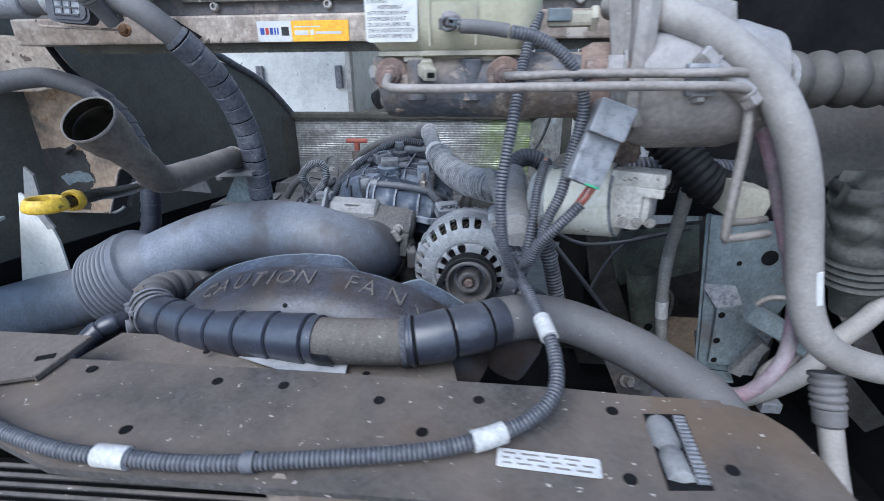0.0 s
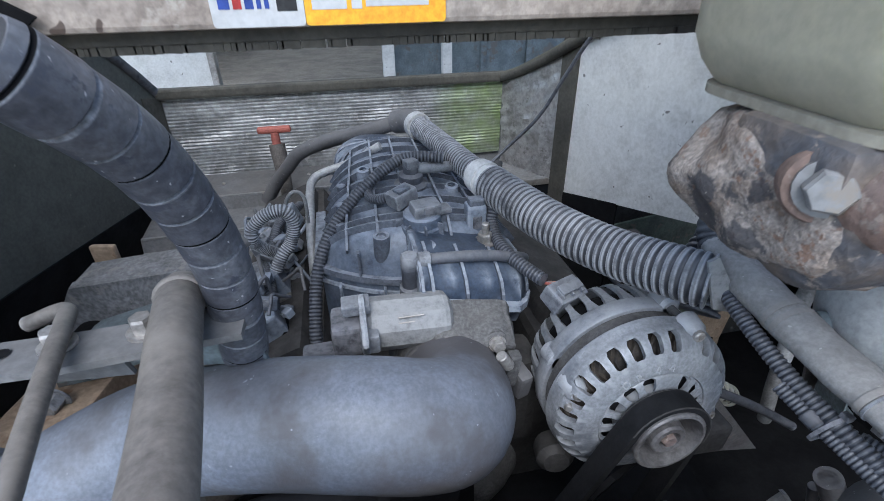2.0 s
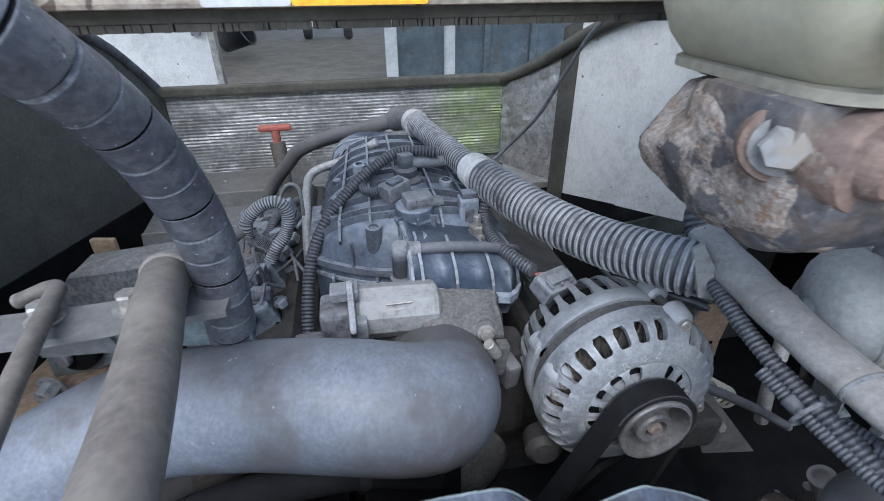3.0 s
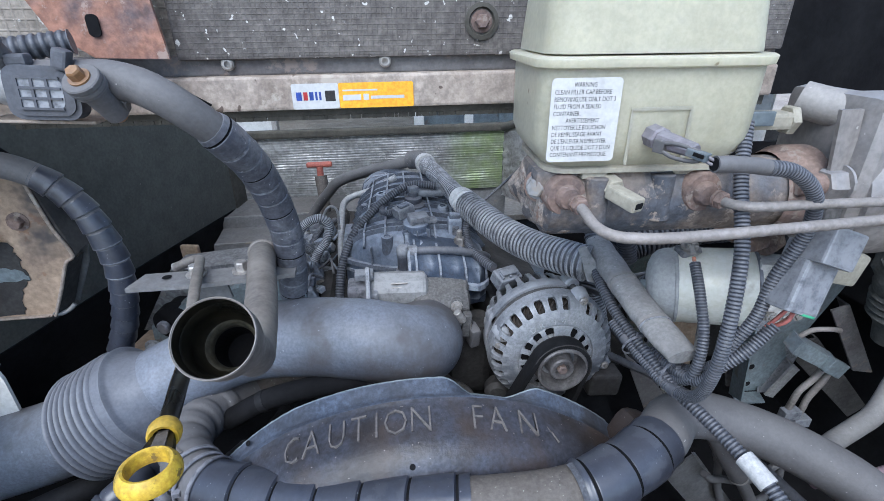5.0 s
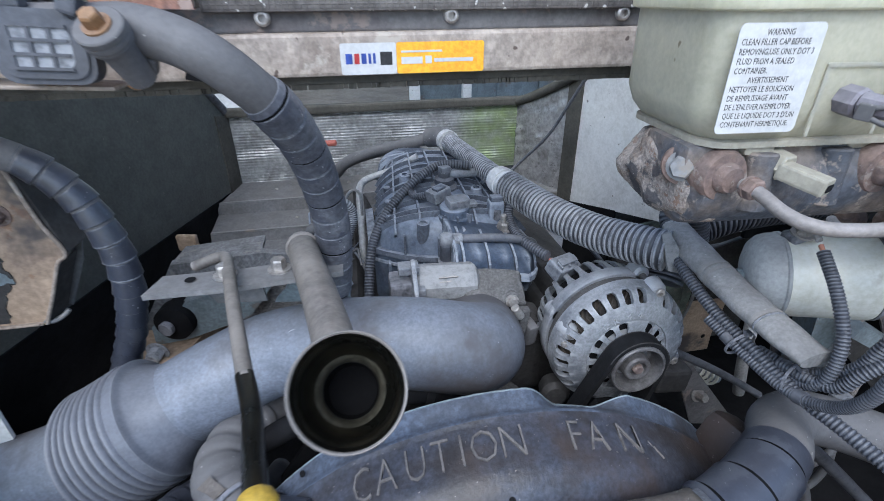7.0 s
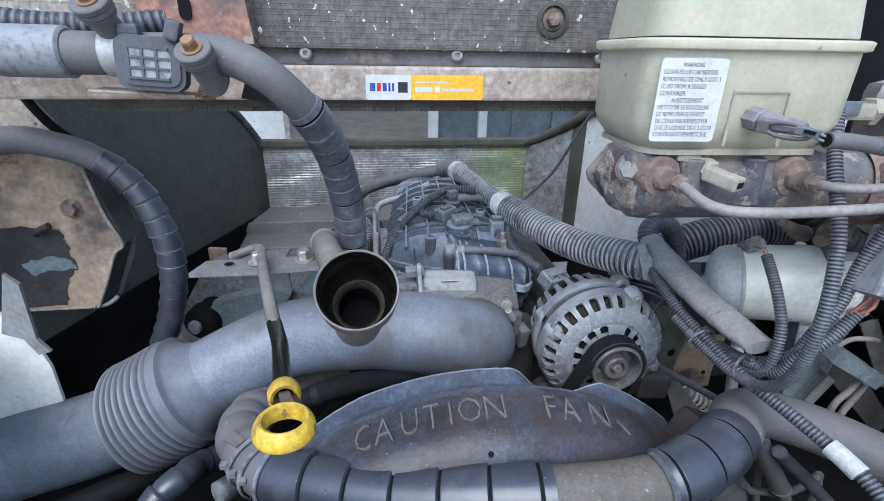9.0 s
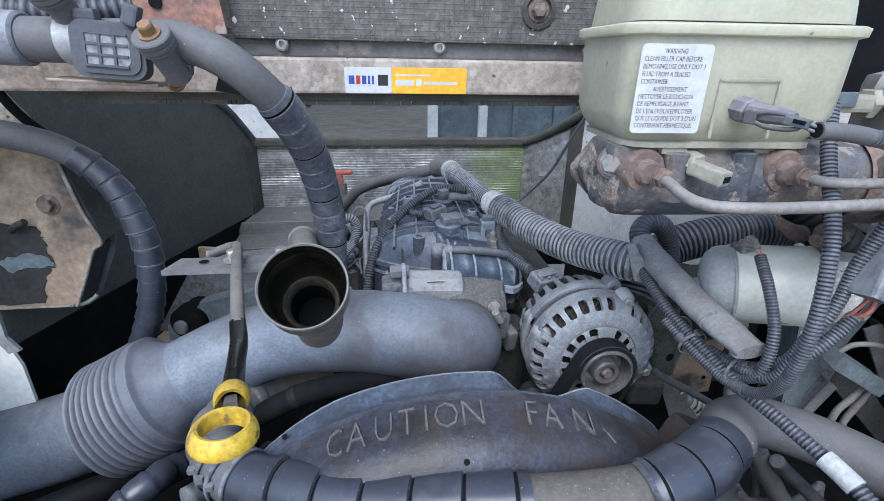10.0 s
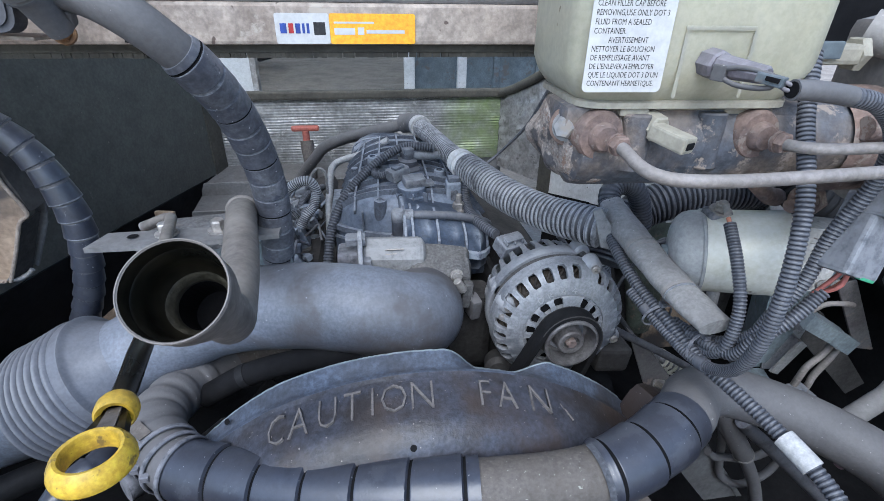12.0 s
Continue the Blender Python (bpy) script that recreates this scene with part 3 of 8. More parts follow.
# ---- the setting ----
def setting():
    g = bmesh.new()
    bmesh.ops.create_grid(g, x_segments=8, y_segments=8, size=1500)
    tagged(part("ground", g, "ground"), "pale dusty concrete ground under the van", "ground", kind="structure")

    # cowl across the bay: lip, lower bar, upper bar, insulation
    cowl = thing("wall_cowl", (-0.1, 0.65, 1.4), "worn painted cowl bar with woven insulation above it", "cowl", kind="structure")
    part("lower_bar", box_bm(-0.22, 0.675, 1.4393, 0.88, 0.055, 0.0335, 0.003), "bar", cowl, "scuffed grey-brown bar")
    part("upper_bar", box_bm(-0.22, 0.68, 1.4655, 0.88, 0.044, 0.019, 0.002), "bar_dark", cowl)
    part("insulation", box_bm(-0.095, 0.672, 1.541, 0.63, 0.045, 0.14, 0.003), "insulation", cowl, "speckled dark woven insulation")
    part("tan_insulation", box_bm(-0.535, 0.685, 1.541, 0.25, 0.03, 0.14, 0.003), "insulation_tan", cowl, "tan woven insulation")
    part("lip", box_bm(-0.18, 0.682, 1.419, 0.80, 0.05, 0.0075, 0.001), "trim", cowl, "crumbling dark seal")
    bm = bmesh.new()
    rng = random.Random(4)
    x = -0.575
    while x < 0.22:
        w = rng.uniform(0.0025, 0.005)
        bm = join_bm(bm, box_bm(x, 0.66, 1.4135, w, 0.004, 0.0045 + rng.uniform(0, 0.001), 0))
        x += w
    part("seal_edge", bm, "trim", cowl, "serrated worn seal edge")
    for bx in (-0.366, -0.214, -0.058, 0.1):
        part("bolt", lathe_bm([(0.0062, 0), (0.0062, 0.006), (0.0045, 0.0075), (0.003, 0.0075), (0.003, 0.003), (0, 0.003)], along((bx, 0.659, 1.467), (0, -1, 0)), 14), "steel", cowl, smooth=40)
    part("grommet", lathe_bm([(0.016, -0.004), (0.017, 0.003), (0.013, 0.004), (0.011, -0.001), (0, -0.001)], along((-0.117, 0.65, 1.502), (0, -1, 0)), 20), "trim", cowl, smooth=40)
    part("grommet_bolt", hex_bm((-0.117, 0.65, 1.502), (0, -1, 0), 0.007, 0.009), "rust", cowl)
    # rusty plate that hangs over the cowl, and the folded plate under the valve
    plate = thing("rusty_plate", (-0.45, 0.63, 1.47), "rusty flaking steel plate bolted on the cowl", "metal plate")
    part("sheet", slab_bm([(-0.408, 0.628, 1.474), (-0.422, 0.628, 1.605), (-0.55, 0.628, 1.605), (-0.50, 0.628, 1.498), (-0.47, 0.628, 1.476)], 0.004, (0, 1, 0)), "rust_plate", plate)
    part("slot", plate_bm(axes((-0.463, 0.6275, 1.502), (1, 0, 0), (0, 0, 1)), -0.005, -0.009, 0.005, 0.009, 0.002, 0.004), "void", plate, "dark slotted hole")
    part("plate_bolt", hex_bm((-0.4396, 0.577, 1.4355), (0.1, -0.9, 0.3), 0.0055, 0.007, 1.4), "brass", plate, "rusty hex bolt")
    tri_bm = slab_bm([(-0.42, 0.642, 1.453), (-0.385, 0.642, 1.431), (-0.4, 0.642, 1.42), (-0.43, 0.642, 1.425)], 0.003, (0, 1, 0))
    part("torn_flap", tri_bm, "void", plate)

    # left footwell panel, rear bulkhead with foil, right panels
    lp = thing("wall_left_footwell", (-0.6, 1.3, 1.06), "dark green-grey painted footwell panel", "panel", kind="structure")
    a, b = Vector((-0.589, 1.39, 0)), Vector((-0.80, 0.60, 0))
    def on(u, z):
        p = a.lerp(b, u)
        return (p.x, p.y, z)
    flat("panel", [on(0, 1.247), on(0.075, 1.302), on(0.14, 1.345), on(0.23, 1.380), on(0.40, 1.43), on(0.65, 1.47), on(1, 1.50), on(1, 1.10), on(0.5, 1.092), on(0, 1.078)], 0.006, "panel_dark", lp, direction=(-1, 0.2, 0))
    flat("corner_strip", [(-0.589, 1.386, 1.245), (-0.604, 1.34, 1.255), (-0.604, 1.34, 1.06), (-0.589, 1.386, 1.065)], 0.004, "trim", lp, direction=(1, -0.3, 0))
    # Near-black sheet gives the shade below the left footwell panel.
    lower = thing("wall_left_lower", (-0.7, 1.0, 0.7), "near-black sheet standing in for the dark below the panel", "panel", kind="structure")
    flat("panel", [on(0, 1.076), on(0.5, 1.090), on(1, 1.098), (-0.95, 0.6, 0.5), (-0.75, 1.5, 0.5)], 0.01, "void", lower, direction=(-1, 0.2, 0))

    fw = thing("wall_bulkhead", (-0.589, 1.39, 1.08), "crinkled ribbed aluminium foil on the bulkhead", "bulkhead", kind="structure")
    rng = random.Random(2)
    bm = bmesh.new()
    nx, nz = 110, 96
    grid = []
    for k in range(nz + 1):
        row = []
        for i in range(nx + 1):
            px = -0.589 + 0.694 * i / nx
            pz = 1.083 + 0.162 * k / nz
            d = (0.0006 + 0.0005 * noise.noise((px * 9, 5, pz * 30))) * math.sin(k * 2 * math.pi / 4.0) + 0.003 * noise.noise((px * 14, 0, pz * 22)) + 0.0012 * noise.noise((px * 60, 3, pz * 60))
            d -= 0.002 * math.exp(-((px + 0.385) / 0.004) ** 2) + 0.002 * math.exp(-((px + 0.19) / 0.004) ** 2)
            row.append(bm.verts.new((px, 1.388 + d, pz)))
        grid.append(row)
    for k in range(nz):
        for i in range(nx):
            bm.faces.new((grid[k][i], grid[k][i + 1], grid[k + 1][i + 1], grid[k + 1][i]))
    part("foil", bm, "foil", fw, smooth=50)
    part("backing", box_bm(-0.24, 1.412, 1.12, 0.72, 0.03, 0.25, 0.003), "sheet", fw)
    bm = bmesh.new()
    p0, p1 = Vector((0.105, 1.386, 0)), Vector((0.178, 1.24, 0))
    grid = []
    for k in range(31):
        row = []
        for i in range(21):
            p = p0.lerp(p1, i / 20)
            pz = 1.06 + (0.185 + 0.09 * i / 20) * k / 30
            d = 0.005 * noise.noise((i * 0.5, 7, k * 0.4)) + 0.0025 * noise.noise((i * 1.4, 2, k * 1.1)) + 0.0012 * math.sin(k * 1.6)
            row.append(bm.verts.new((p.x + d, p.y, pz)))
        grid.append(row)
    for k in range(30):
        for i in range(20):
            bm.faces.new((grid[k][i], grid[k][i + 1], grid[k + 1][i + 1], grid[k + 1][i]))
    part("side_foil", bm, "side_foil", fw, "slanted crinkled foil with dark creases", smooth=50)
    flat("jamb", [(0.172, 1.245, 1.02), (0.172, 1.245, 1.36), (0.186, 1.205, 1.38), (0.186, 1.205, 1.02)], 0.01, "trim", fw, "dark rubber edge strip", direction=(1, 0.4, 0))

    rw = thing("wall_right_footwell", (0.2, 1.2, 1.02), "scuffed white footwell panel", "panel", kind="structure")
    flat("panel", [(0.188, 1.21, 1.045), (0.188, 1.21, 1.42), (0.342, 0.782, 1.51), (0.342, 0.782, 1.15), (0.3, 0.9, 1.1)], 0.006, "panel_white", rw, direction=(1, 0.3, 0))
    # Near-black sheet fills in the shade under the white panel.
    flat("lower_dark", [(0.186, 1.21, 1.045), (0.233, 1.08, 1.07), (0.233, 1.08, 0.7), (0.186, 1.21, 0.7)], 0.006, "void", rw, direction=(1, 0.3, 0))

    # seal round the opening
    seal = thing("opening_seal", (-0.24, 1.38, 1.24), "weathered dark rubber seal round the opening", "seal", kind="structure")
    tube("rail", [(-0.765, 0.75, 1.475), (-0.672, 1.075, 1.434), (-0.636, 1.21, 1.384), (-0.617, 1.28, 1.348), (-0.603, 1.333, 1.305), (-0.587, 1.386, 1.252)], 0.0085, "black", seal, seg=10, step=0.01)
    part("rail", box_bm(-0.24, 1.385, 1.252, 0.70, 0.022, 0.02, 0.005), "trim", seal)
    tube("rail", [(0.10, 1.383, 1.25), (0.125, 1.34, 1.268), (0.16, 1.26, 1.31), (0.2, 1.15, 1.37), (0.26, 0.98, 1.43), (0.33, 0.8, 1.48)], 0.011, "trim", seal, seg=10, step=0.01)
    cable = thing("thin_cable", (0.1, 1.2, 1.1), "thin dusty black cable across the foil corner", "cable")
    tube("cable", [(0.0, 1.22, 1.09), (0.07, 1.24, 1.14), (0.115, 1.2, 1.21), (0.135, 1.15, 1.29), (0.15, 1.1, 1.36), (0.17, 1.05, 1.41)], 0.0035, "loom", cable, seg=8, step=0.008)

    # ledges below the foil
    led = thing("rear_ledge", (-0.4, 1.2, 1.0), "dusty grey stepped sheet-metal ledge below the foil", "ledge", kind="structure")
    levels = [(1.395, 1.084), (1.285, 1.072), (1.279, 1.048), (1.195, 1.040), (1.189, 1.018), (1.112, 1.010), (1.104, 0.90)]
    for k, ((y0, z0), (y1, z1)) in enumerate(zip(levels, levels[1:])):
        tread = k % 2 == 0
        flat("step" if tread else "riser", [(-0.625, y0, z0), (-0.05, y0, z0), (-0.05, y1, z1), (-0.625, y1, z1)], -0.003 if tread else 0.003, "ledge" if k < 5 else "rust", led, direction=(0, 0, 1) if tread else (0, 1, 0))
        if tread:
            part("folded_edge", box_bm(-0.337, y1 + 0.002, z1 + 0.001, 0.575, 0.006, 0.004, 0.001), "sheet", led, "pale folded edge")
    part("tan_block", box_bm(-0.634, 1.092, 1.074, 0.038, 0.010, 0.032, 0.003, pose(0, 0, 0, 0, 0, -12)), "fender", led, "rust-stained tan end block")
    for px, py, pz in ((-0.5, 1.34, 1.0785), (-0.33, 1.35, 1.0795), (-0.45, 1.24, 1.0445)):
        part("rivet", lathe_bm([(0.004, 0), (0.0035, 0.002), (0, 0.003)], along((px, py, pz), (0, -0.1, 1)), 10), "steel", led, smooth=60)
    rail = thing("frame_rail", (-0.6, 0.9, 0.9), "rust-brown steel chassis rail", "chassis rail", kind="structure")
    part("rail", box_bm(-0.63, 0.95, 0.955, 0.10, 0.34, 0.06, 0.004, pose(0, 0, 0, 0, 0, -12)), "fender", rail)
    part("web", box_bm(-0.60, 0.98, 0.80, 0.012, 0.42, 0.25, 0.002), "void", rail)

    # inside of the van, past the opening
    floor = thing("floor", (-0.2, 4.0, 0.9), "weathered wooden plank floor in the van", "floor", kind="structure")
    part("underfloor", box_bm(-0.2, 4.8, 0.86, 2.4, 6.6, 0.05, 0), "void", floor)
    y = 1.6
    while y < 7.6:
        part("plank", box_bm(-0.2, y + 0.07, 0.899, 2.36, 0.137, 0.02, 0.003), "board", floor)
        y += 0.14
    for name, x, sx in (("wall_van_left", -1.42, 0.04), ("wall_van_right", 1.02, 0.04)):
        w = thing(name, (x, 5.0, 0.9), "plain pale inner van wall", "wall", kind="structure")
        part("wall", box_bm(x, 5.4, 1.6, sx, 5.0, 1.5, 0), "panel_white", w)
    # Unseen roof, added as a translucent sheet so that the interior gets daylight.
    roof = thing("ceiling", (-0.2, 4.5, 2.4), "unseen van roof, made translucent to light the inside", "ceiling", kind="structure")
    part("roof", box_bm(-0.2, 4.3, 2.42, 2.6, 7.2, 0.004, 0), "roof", roof)
    # Rear end is made up and out of view, open so daylight enters.
    back = thing("wall_van_rear", (-0.2, 8.0, 0.9), "unseen rear jambs, left open to let daylight in", "wall", kind="structure")
    for sx in (-1.35, 0.95):
        part("jamb", box_bm(sx, 7.95, 1.6, 0.2, 0.06, 1.6, 0.004), "panel_white", back)
    # Front is left open under this unseen header to admit sky light.
    front = thing("wall_van_front", (-0.2, 0.72, 1.8), "unseen header above a gap left for sky light", "wall", kind="structure")
    part("header", box_bm(-0.2, 0.74, 2.38, 2.6, 0.04, 0.12, 0), "panel_white", front)

    # white door, posts and panels by the step well
    door = thing("door_1", (-1.0, 2.28, 0.92), "white painted inner door with black latches", "door", kind="structure")
    part("leaf", box_bm(-0.985, 2.30, 1.5, 0.60, 0.03, 1.1, 0.003), "panel_white", door)
    part("edge_strip", box_bm(-0.672, 2.29, 1.5, 0.024, 0.05, 1.1, 0.003), "steel", door, "bare metal door edge")
    for hx in (-0.72, -1.10):
        part("hinge", box_bm(hx, 2.272, 1.33, 0.03, 0.025, 0.1, 0.004), "black", door, "black hinge")
    part("latch", box_bm(-1.16, 2.27, 1.18, 0.07, 0.03, 0.09, 0.006), "sheet", door, "grey latch plate")
    part("knob", lathe_bm([(0.02, 0), (0.022, 0.02), (0, 0.028)], along((-1.16, 2.255, 1.18), (0, -1, 0)), 16), "black", door, smooth=40)


setting()


def interior():
    for x, wd, lab in ((-0.065, 0.04, "white painted upright post"), (0.14, 0.035, "pale grey upright post")):
        p = thing("post", (x, 2.1, 0.9), lab, "post", "posts past the opening")
        bm = box_bm(x, 2.10, 1.5, wd, 0.03, 1.2, 0.003)
        part("upright", bm, "panel_white", p)
    pan = thing("partition", (0.05, 2.2, 0.9), "light blue-grey ribbed sheet-metal partition", "partition", kind="structure")
    part("panel", box_bm(0.45, 2.20, 1.5, 1.05, 0.02, 1.2, 0.002), "sheet_blue", pan)
    for x in (0.3, 0.48, 0.66):
        part("rib", box_bm(x, 2.185, 1.5, 0.025, 0.02, 1.2, 0.004), "sheet_blue", pan)
    for x, y in ((-0.55, 6.1), (-0.13, 6.0)):
        boot = thing("rubber_wheel", (x, y, 0.91), "small black rubber wheel standing on the planks", "wheel", "wheels on the floor")
        part("tyre", lathe_bm([(0.05, -0.04), (0.12, -0.045), (0.14, -0.02), (0.14, 0.02), (0.12, 0.045), (0.05, 0.04)], along((x, y, 1.05), (1, 0, 0)), 28, close=True), "black", boot, smooth=40)
        part("rim", cyl_bm((x - 0.03, y, 1.05), (x + 0.03, y, 1.05), 0.05), "void", boot, smooth=40)
    ax = thing("trolley_bar", (-0.34, 6.05, 0.95), "black metal bar between the wheels", "bar")
    part("bar", box_bm(-0.34, 6.1, 1.06, 0.3, 0.08, 0.09, 0.01), "black", ax)
    bk = thing("black_bucket", (-1.08, 4.7, 0.91), "black plastic bucket lying tilted on the planks", "bucket")
    m = along((-1.15, 4.75, 1.03), (0.8, -0.2, 0.35))
    part("shell", lathe_bm([(0, 0), (0.085, 0), (0.11, 0.22), (0.118, 0.225), (0.113, 0.235), (0.104, 0.225), (0.08, 0.008), (0, 0.008)], m, 28), "black", bk, smooth=40)


interior()


# ---- engine ----
def engine_block():
    e = thing("engine", (-0.2, 0.95, 0.7), "grimy dark V8 engine block with heads", "engine")
    part("block", box_bm(-0.18, 0.98, 0.88, 0.26, 0.5, 0.34, 0.02), "block", e)
    for sx in (-1, 1):
        cx = -0.18 + sx * 0.145
        part("head", box_bm(cx, 0.99, 1.02, 0.11, 0.5, 0.12, 0.012, pose(0, 0, 0, 0, sx * 22, 0)), "block", e)
        part("valve_cover", box_bm(cx + sx * 0.03, 0.99, 1.075, 0.1, 0.47, 0.05, 0.014, pose(0, 0, 0, 0, sx * 22, 0)), "block", e, "grimy cast valve cover")
    part("timing_cover", box_bm(-0.16, 0.715, 0.93, 0.26, 0.05, 0.26, 0.015), "block", e)
    part("water_pump", lathe_bm([(0, 0), (0.05, 0), (0.055, 0.02), (0.04, 0.035), (0.02, 0.05), (0, 0.05)], along((-0.16, 0.69, 0.98), (0, -1, 0)), 28), "alu_dirty", e, smooth=40)
    part("front_cover", box_bm(-0.115, 0.70, 1.06, 0.06, 0.05, 0.12, 0.012), "block", e)


def intake_manifold():
    t = thing("intake_manifold", (-0.18, 0.93, 1.07), "ribbed dusty black plastic intake manifold on the engine", "intake manifold")
    nx, ny = 36, 44

    def height(u, v):
        """u across from -1 to 1, v along from 0 to 1."""
        arch = max(0.0, 1 - abs(u) ** 2.4)
        return 1.160 + 0.057 * arch ** 0.6 + 0.014 * v - 0.022 * (max(0, 0.09 - v) / 0.09) ** 2

    def place(u, v):
        half = 0.112 - 0.020 * v
        return -0.180 + u * half, 0.80 + 0.26 * v + 0.035 * max(0, -u) ** 2 * (1 - v) - 0.018 * max(0.0, 1 - (u + 0.1) ** 2) * (1 - v) ** 3

    def on_top(u, v, up=0.0):
        x, y = place(u, v)
        return (x, y, height(u, v) + up)

    bm = bmesh.new()
    grid = []
    for j in range(ny + 1):
        v = j / ny
        row = []
        for i in range(nx + 1):
            u = -1 + 2 * i / nx
            groove = 0.008 * (0.5 + 0.5 * math.cos(v * 2 * math.pi * 5.0)) ** 6 * (1 - abs(u) ** 6)
            row.append(bm.verts.new(on_top(u, v, -groove)))
        grid.append(row)
    for j in range(ny):
        for i in range(nx):
            bm.faces.new((grid[j][i], grid[j][i + 1], grid[j + 1][i + 1], grid[j + 1][i]))
    for row in (grid[0], grid[-1], [r[0] for r in grid], [r[-1] for r in grid]):
        foot = [bm.verts.new((w.co.x, w.co.y, 1.08)) for w in row]
        for i in range(len(row) - 1):
            bm.faces.new((row[i], row[i + 1], foot[i + 1], foot[i]))
    part("body", bm, "manifold", t, smooth=50)
    for u in (-0.72, -0.42, -0.1, 0.26, 0.6):
        part("rib", fin_bm([on_top(u + 0.05 * (k / 16), 0.02 + 0.96 * k / 16) for k in range(17)], 0.0075, 0.0028), "rib", t)
    for v in (0.075, 0.13, 0.24, 0.36, 0.48, 0.60, 0.72, 0.84, 0.96):
        part("rib", fin_bm([on_top(-0.97 + 1.94 * k / 20, v) for k in range(21)], 0.0058 if v > 0.1 else 0.007, 0.003), "rib", t)
    # lip round the foot of the arched end, and bosses on its wall
    def foot_at(k, out):
        u = -1 + 1.15 * k / 14
        x, y = place(u, 0)
        return Vector((x - out * max(0.0, -u) ** 4, y - out * (1 - 0.8 * max(0.0, -u) ** 6), 0))
    for out, z0, z1, nm in ((0.0065, 1.1585, 1.1660, "lip"), (0.0035, 1.1440, 1.1480, "lower_lip")):
        edge = [(Vector((-0.292 - q, 0.97, 0)), Vector((-0.292 - q, 0.90, 0))) for q in (out, -0.006)]
        rows = [list(edge[0]) + [foot_at(k, out) for k in range(15)], list(edge[1]) + [foot_at(k, -0.006) for k in range(15)]]
        bm = bmesh.new()
        ring = [[bm.verts.new((p.x, p.y, z1)), bm.verts.new((p.x, p.y, z0)), bm.verts.new((q.x, q.y, z0)), bm.verts.new((q.x, q.y, z1))] for p, q in zip(*rows)]
        for p, q in zip(ring, ring[1:]):
            for c in range(4):
                bm.faces.new((p[c], p[(c + 1) % 4], q[(c + 1) % 4], q[c]))
        bm.faces.new(ring[0])
        bm.faces.new(ring[-1][::-1])
        part(nm, bm, "rib" if nm == "lip" else "manifold", t)
    for u in (-0.62, -0.22):
        x, y = place(u, 0)
        part("rib", box_bm(x, y - 0.002, 1.178, 0.0026, 0.008, 0.034, 0.0006), "rib", t)
    for x, y, z in ((-0.272, 0.80, 1.13), (-0.225, 0.785, 1.13)):
        part("stiffener", box_bm(x, y, z, 0.003, 0.012, 0.05, 0.0008), "manifold", t)
    # front plenum sloping down to one side: dark panels between fins, flange and skirt
    sec = [(0.80, 1.220), (0.765, 1.221), (0.735, 1.217), (0.717, 1.209), (0.709, 1.198), (0.7075, 1.190), (0.703, 1.1895), (0.703, 1.181), (0.709, 1.180), (0.716, 1.160), (0.80, 1.155)]

    def plen(x, y, z, q):
        sh = 1 - 0.3 * max(0.0, q - 0.86) / 0.14
        return (x, 0.79 + (y - 0.79) * sh + 0.010 * q, z - 0.27 * (x + 0.198) - (0.004 if q > 0.95 and z > 1.2 else 0))

    bm = bmesh.new()
    rows = []
    for k in range(23):
        q = k / 22
        x = -0.198 + 0.118 * q
        bulge = 0.004 * math.sin(math.pi * ((q * 3.3 + 0.1) % 1.0))
        rows.append([bm.verts.new(plen(x, y + (bulge if 1 < n_ < 5 else 0), z, q)) for n_, (y, z) in enumerate(sec)])
    for p, q in zip(rows, rows[1:]):
        for i in range(len(sec) - 1):
            bm.faces.new((p[i], q[i], q[i + 1], p[i + 1]))
    bm.faces.new(rows[0])
    bm.faces.new(rows[-1][::-1])
    part("plenum", bm, "plenum", t, smooth=50)
    for q in (0.02, 0.10, 0.38, 0.69, 0.98):
        x = -0.198 + 0.118 * q
        bm = bmesh.new()
        out = [Vector(plen(x, y - 0.0035, z + 0.0015, q)) for y, z in sec[1:6]]
        inn = [Vector(plen(x, y + 0.006, z - 0.004, q)) for y, z in sec[1:6]]
        side = Vector((0.0015, 0, 0))
        rows = [[bm.verts.new(p) for p in (a - side, a + side, b + side, b - side)] for a, b in zip(out, inn)]
        for p, r in zip(rows, rows[1:]):
            for i in range(4):
                bm.faces.new((p[i], p[(i + 1) % 4], r[(i + 1) % 4], r[i]))
        part("fin", bm, "rib", t)
    bm = bmesh.new()
    rows = []
    for k in range(12):
        q = k / 11
        x = -0.196 + 0.118 * q
        rows.append([bm.verts.new(plen(x, y, z, q)) for y, z in ((0.7075, 1.1915), (0.7005, 1.191), (0.7005, 1.183), (0.7075, 1.182))])
    for p, q in zip(rows, rows[1:]):
        for i in range(4):
            bm.faces.new((p[i], p[(i + 1) % 4], q[(i + 1) % 4], q[i]))
    bm.faces.new(rows[0])
    bm.faces.new(rows[-1][::-1])
    part("plenum_flange", bm, "manifold", t)
    # tall screw bosses on the front lobe
    for x, y, z in ((-0.224, 0.795, 1.213), (-0.1815, 0.762, 1.2145)):
        part("boss", lathe_bm([(0.0095, -0.045), (0.0085, -0.002), (0.0085, 0.0), (0.0050, 0.0), (0.0048, -0.003), (0, -0.003)], along((x, y, z), (0, -0.12, 1)), 18), "rib", t, smooth=40)
    bm = lathe_bm([(0.064, -0.06), (0.063, 0.0), (0.058, 0.016), (0.044, 0.027), (0.02, 0.032), (0, 0.0325)], along((-0.205, 1.075, 1.195), (0, -0.1, 1)), 28)
    part("rear_dome", bm, "plenum", t, smooth=50)
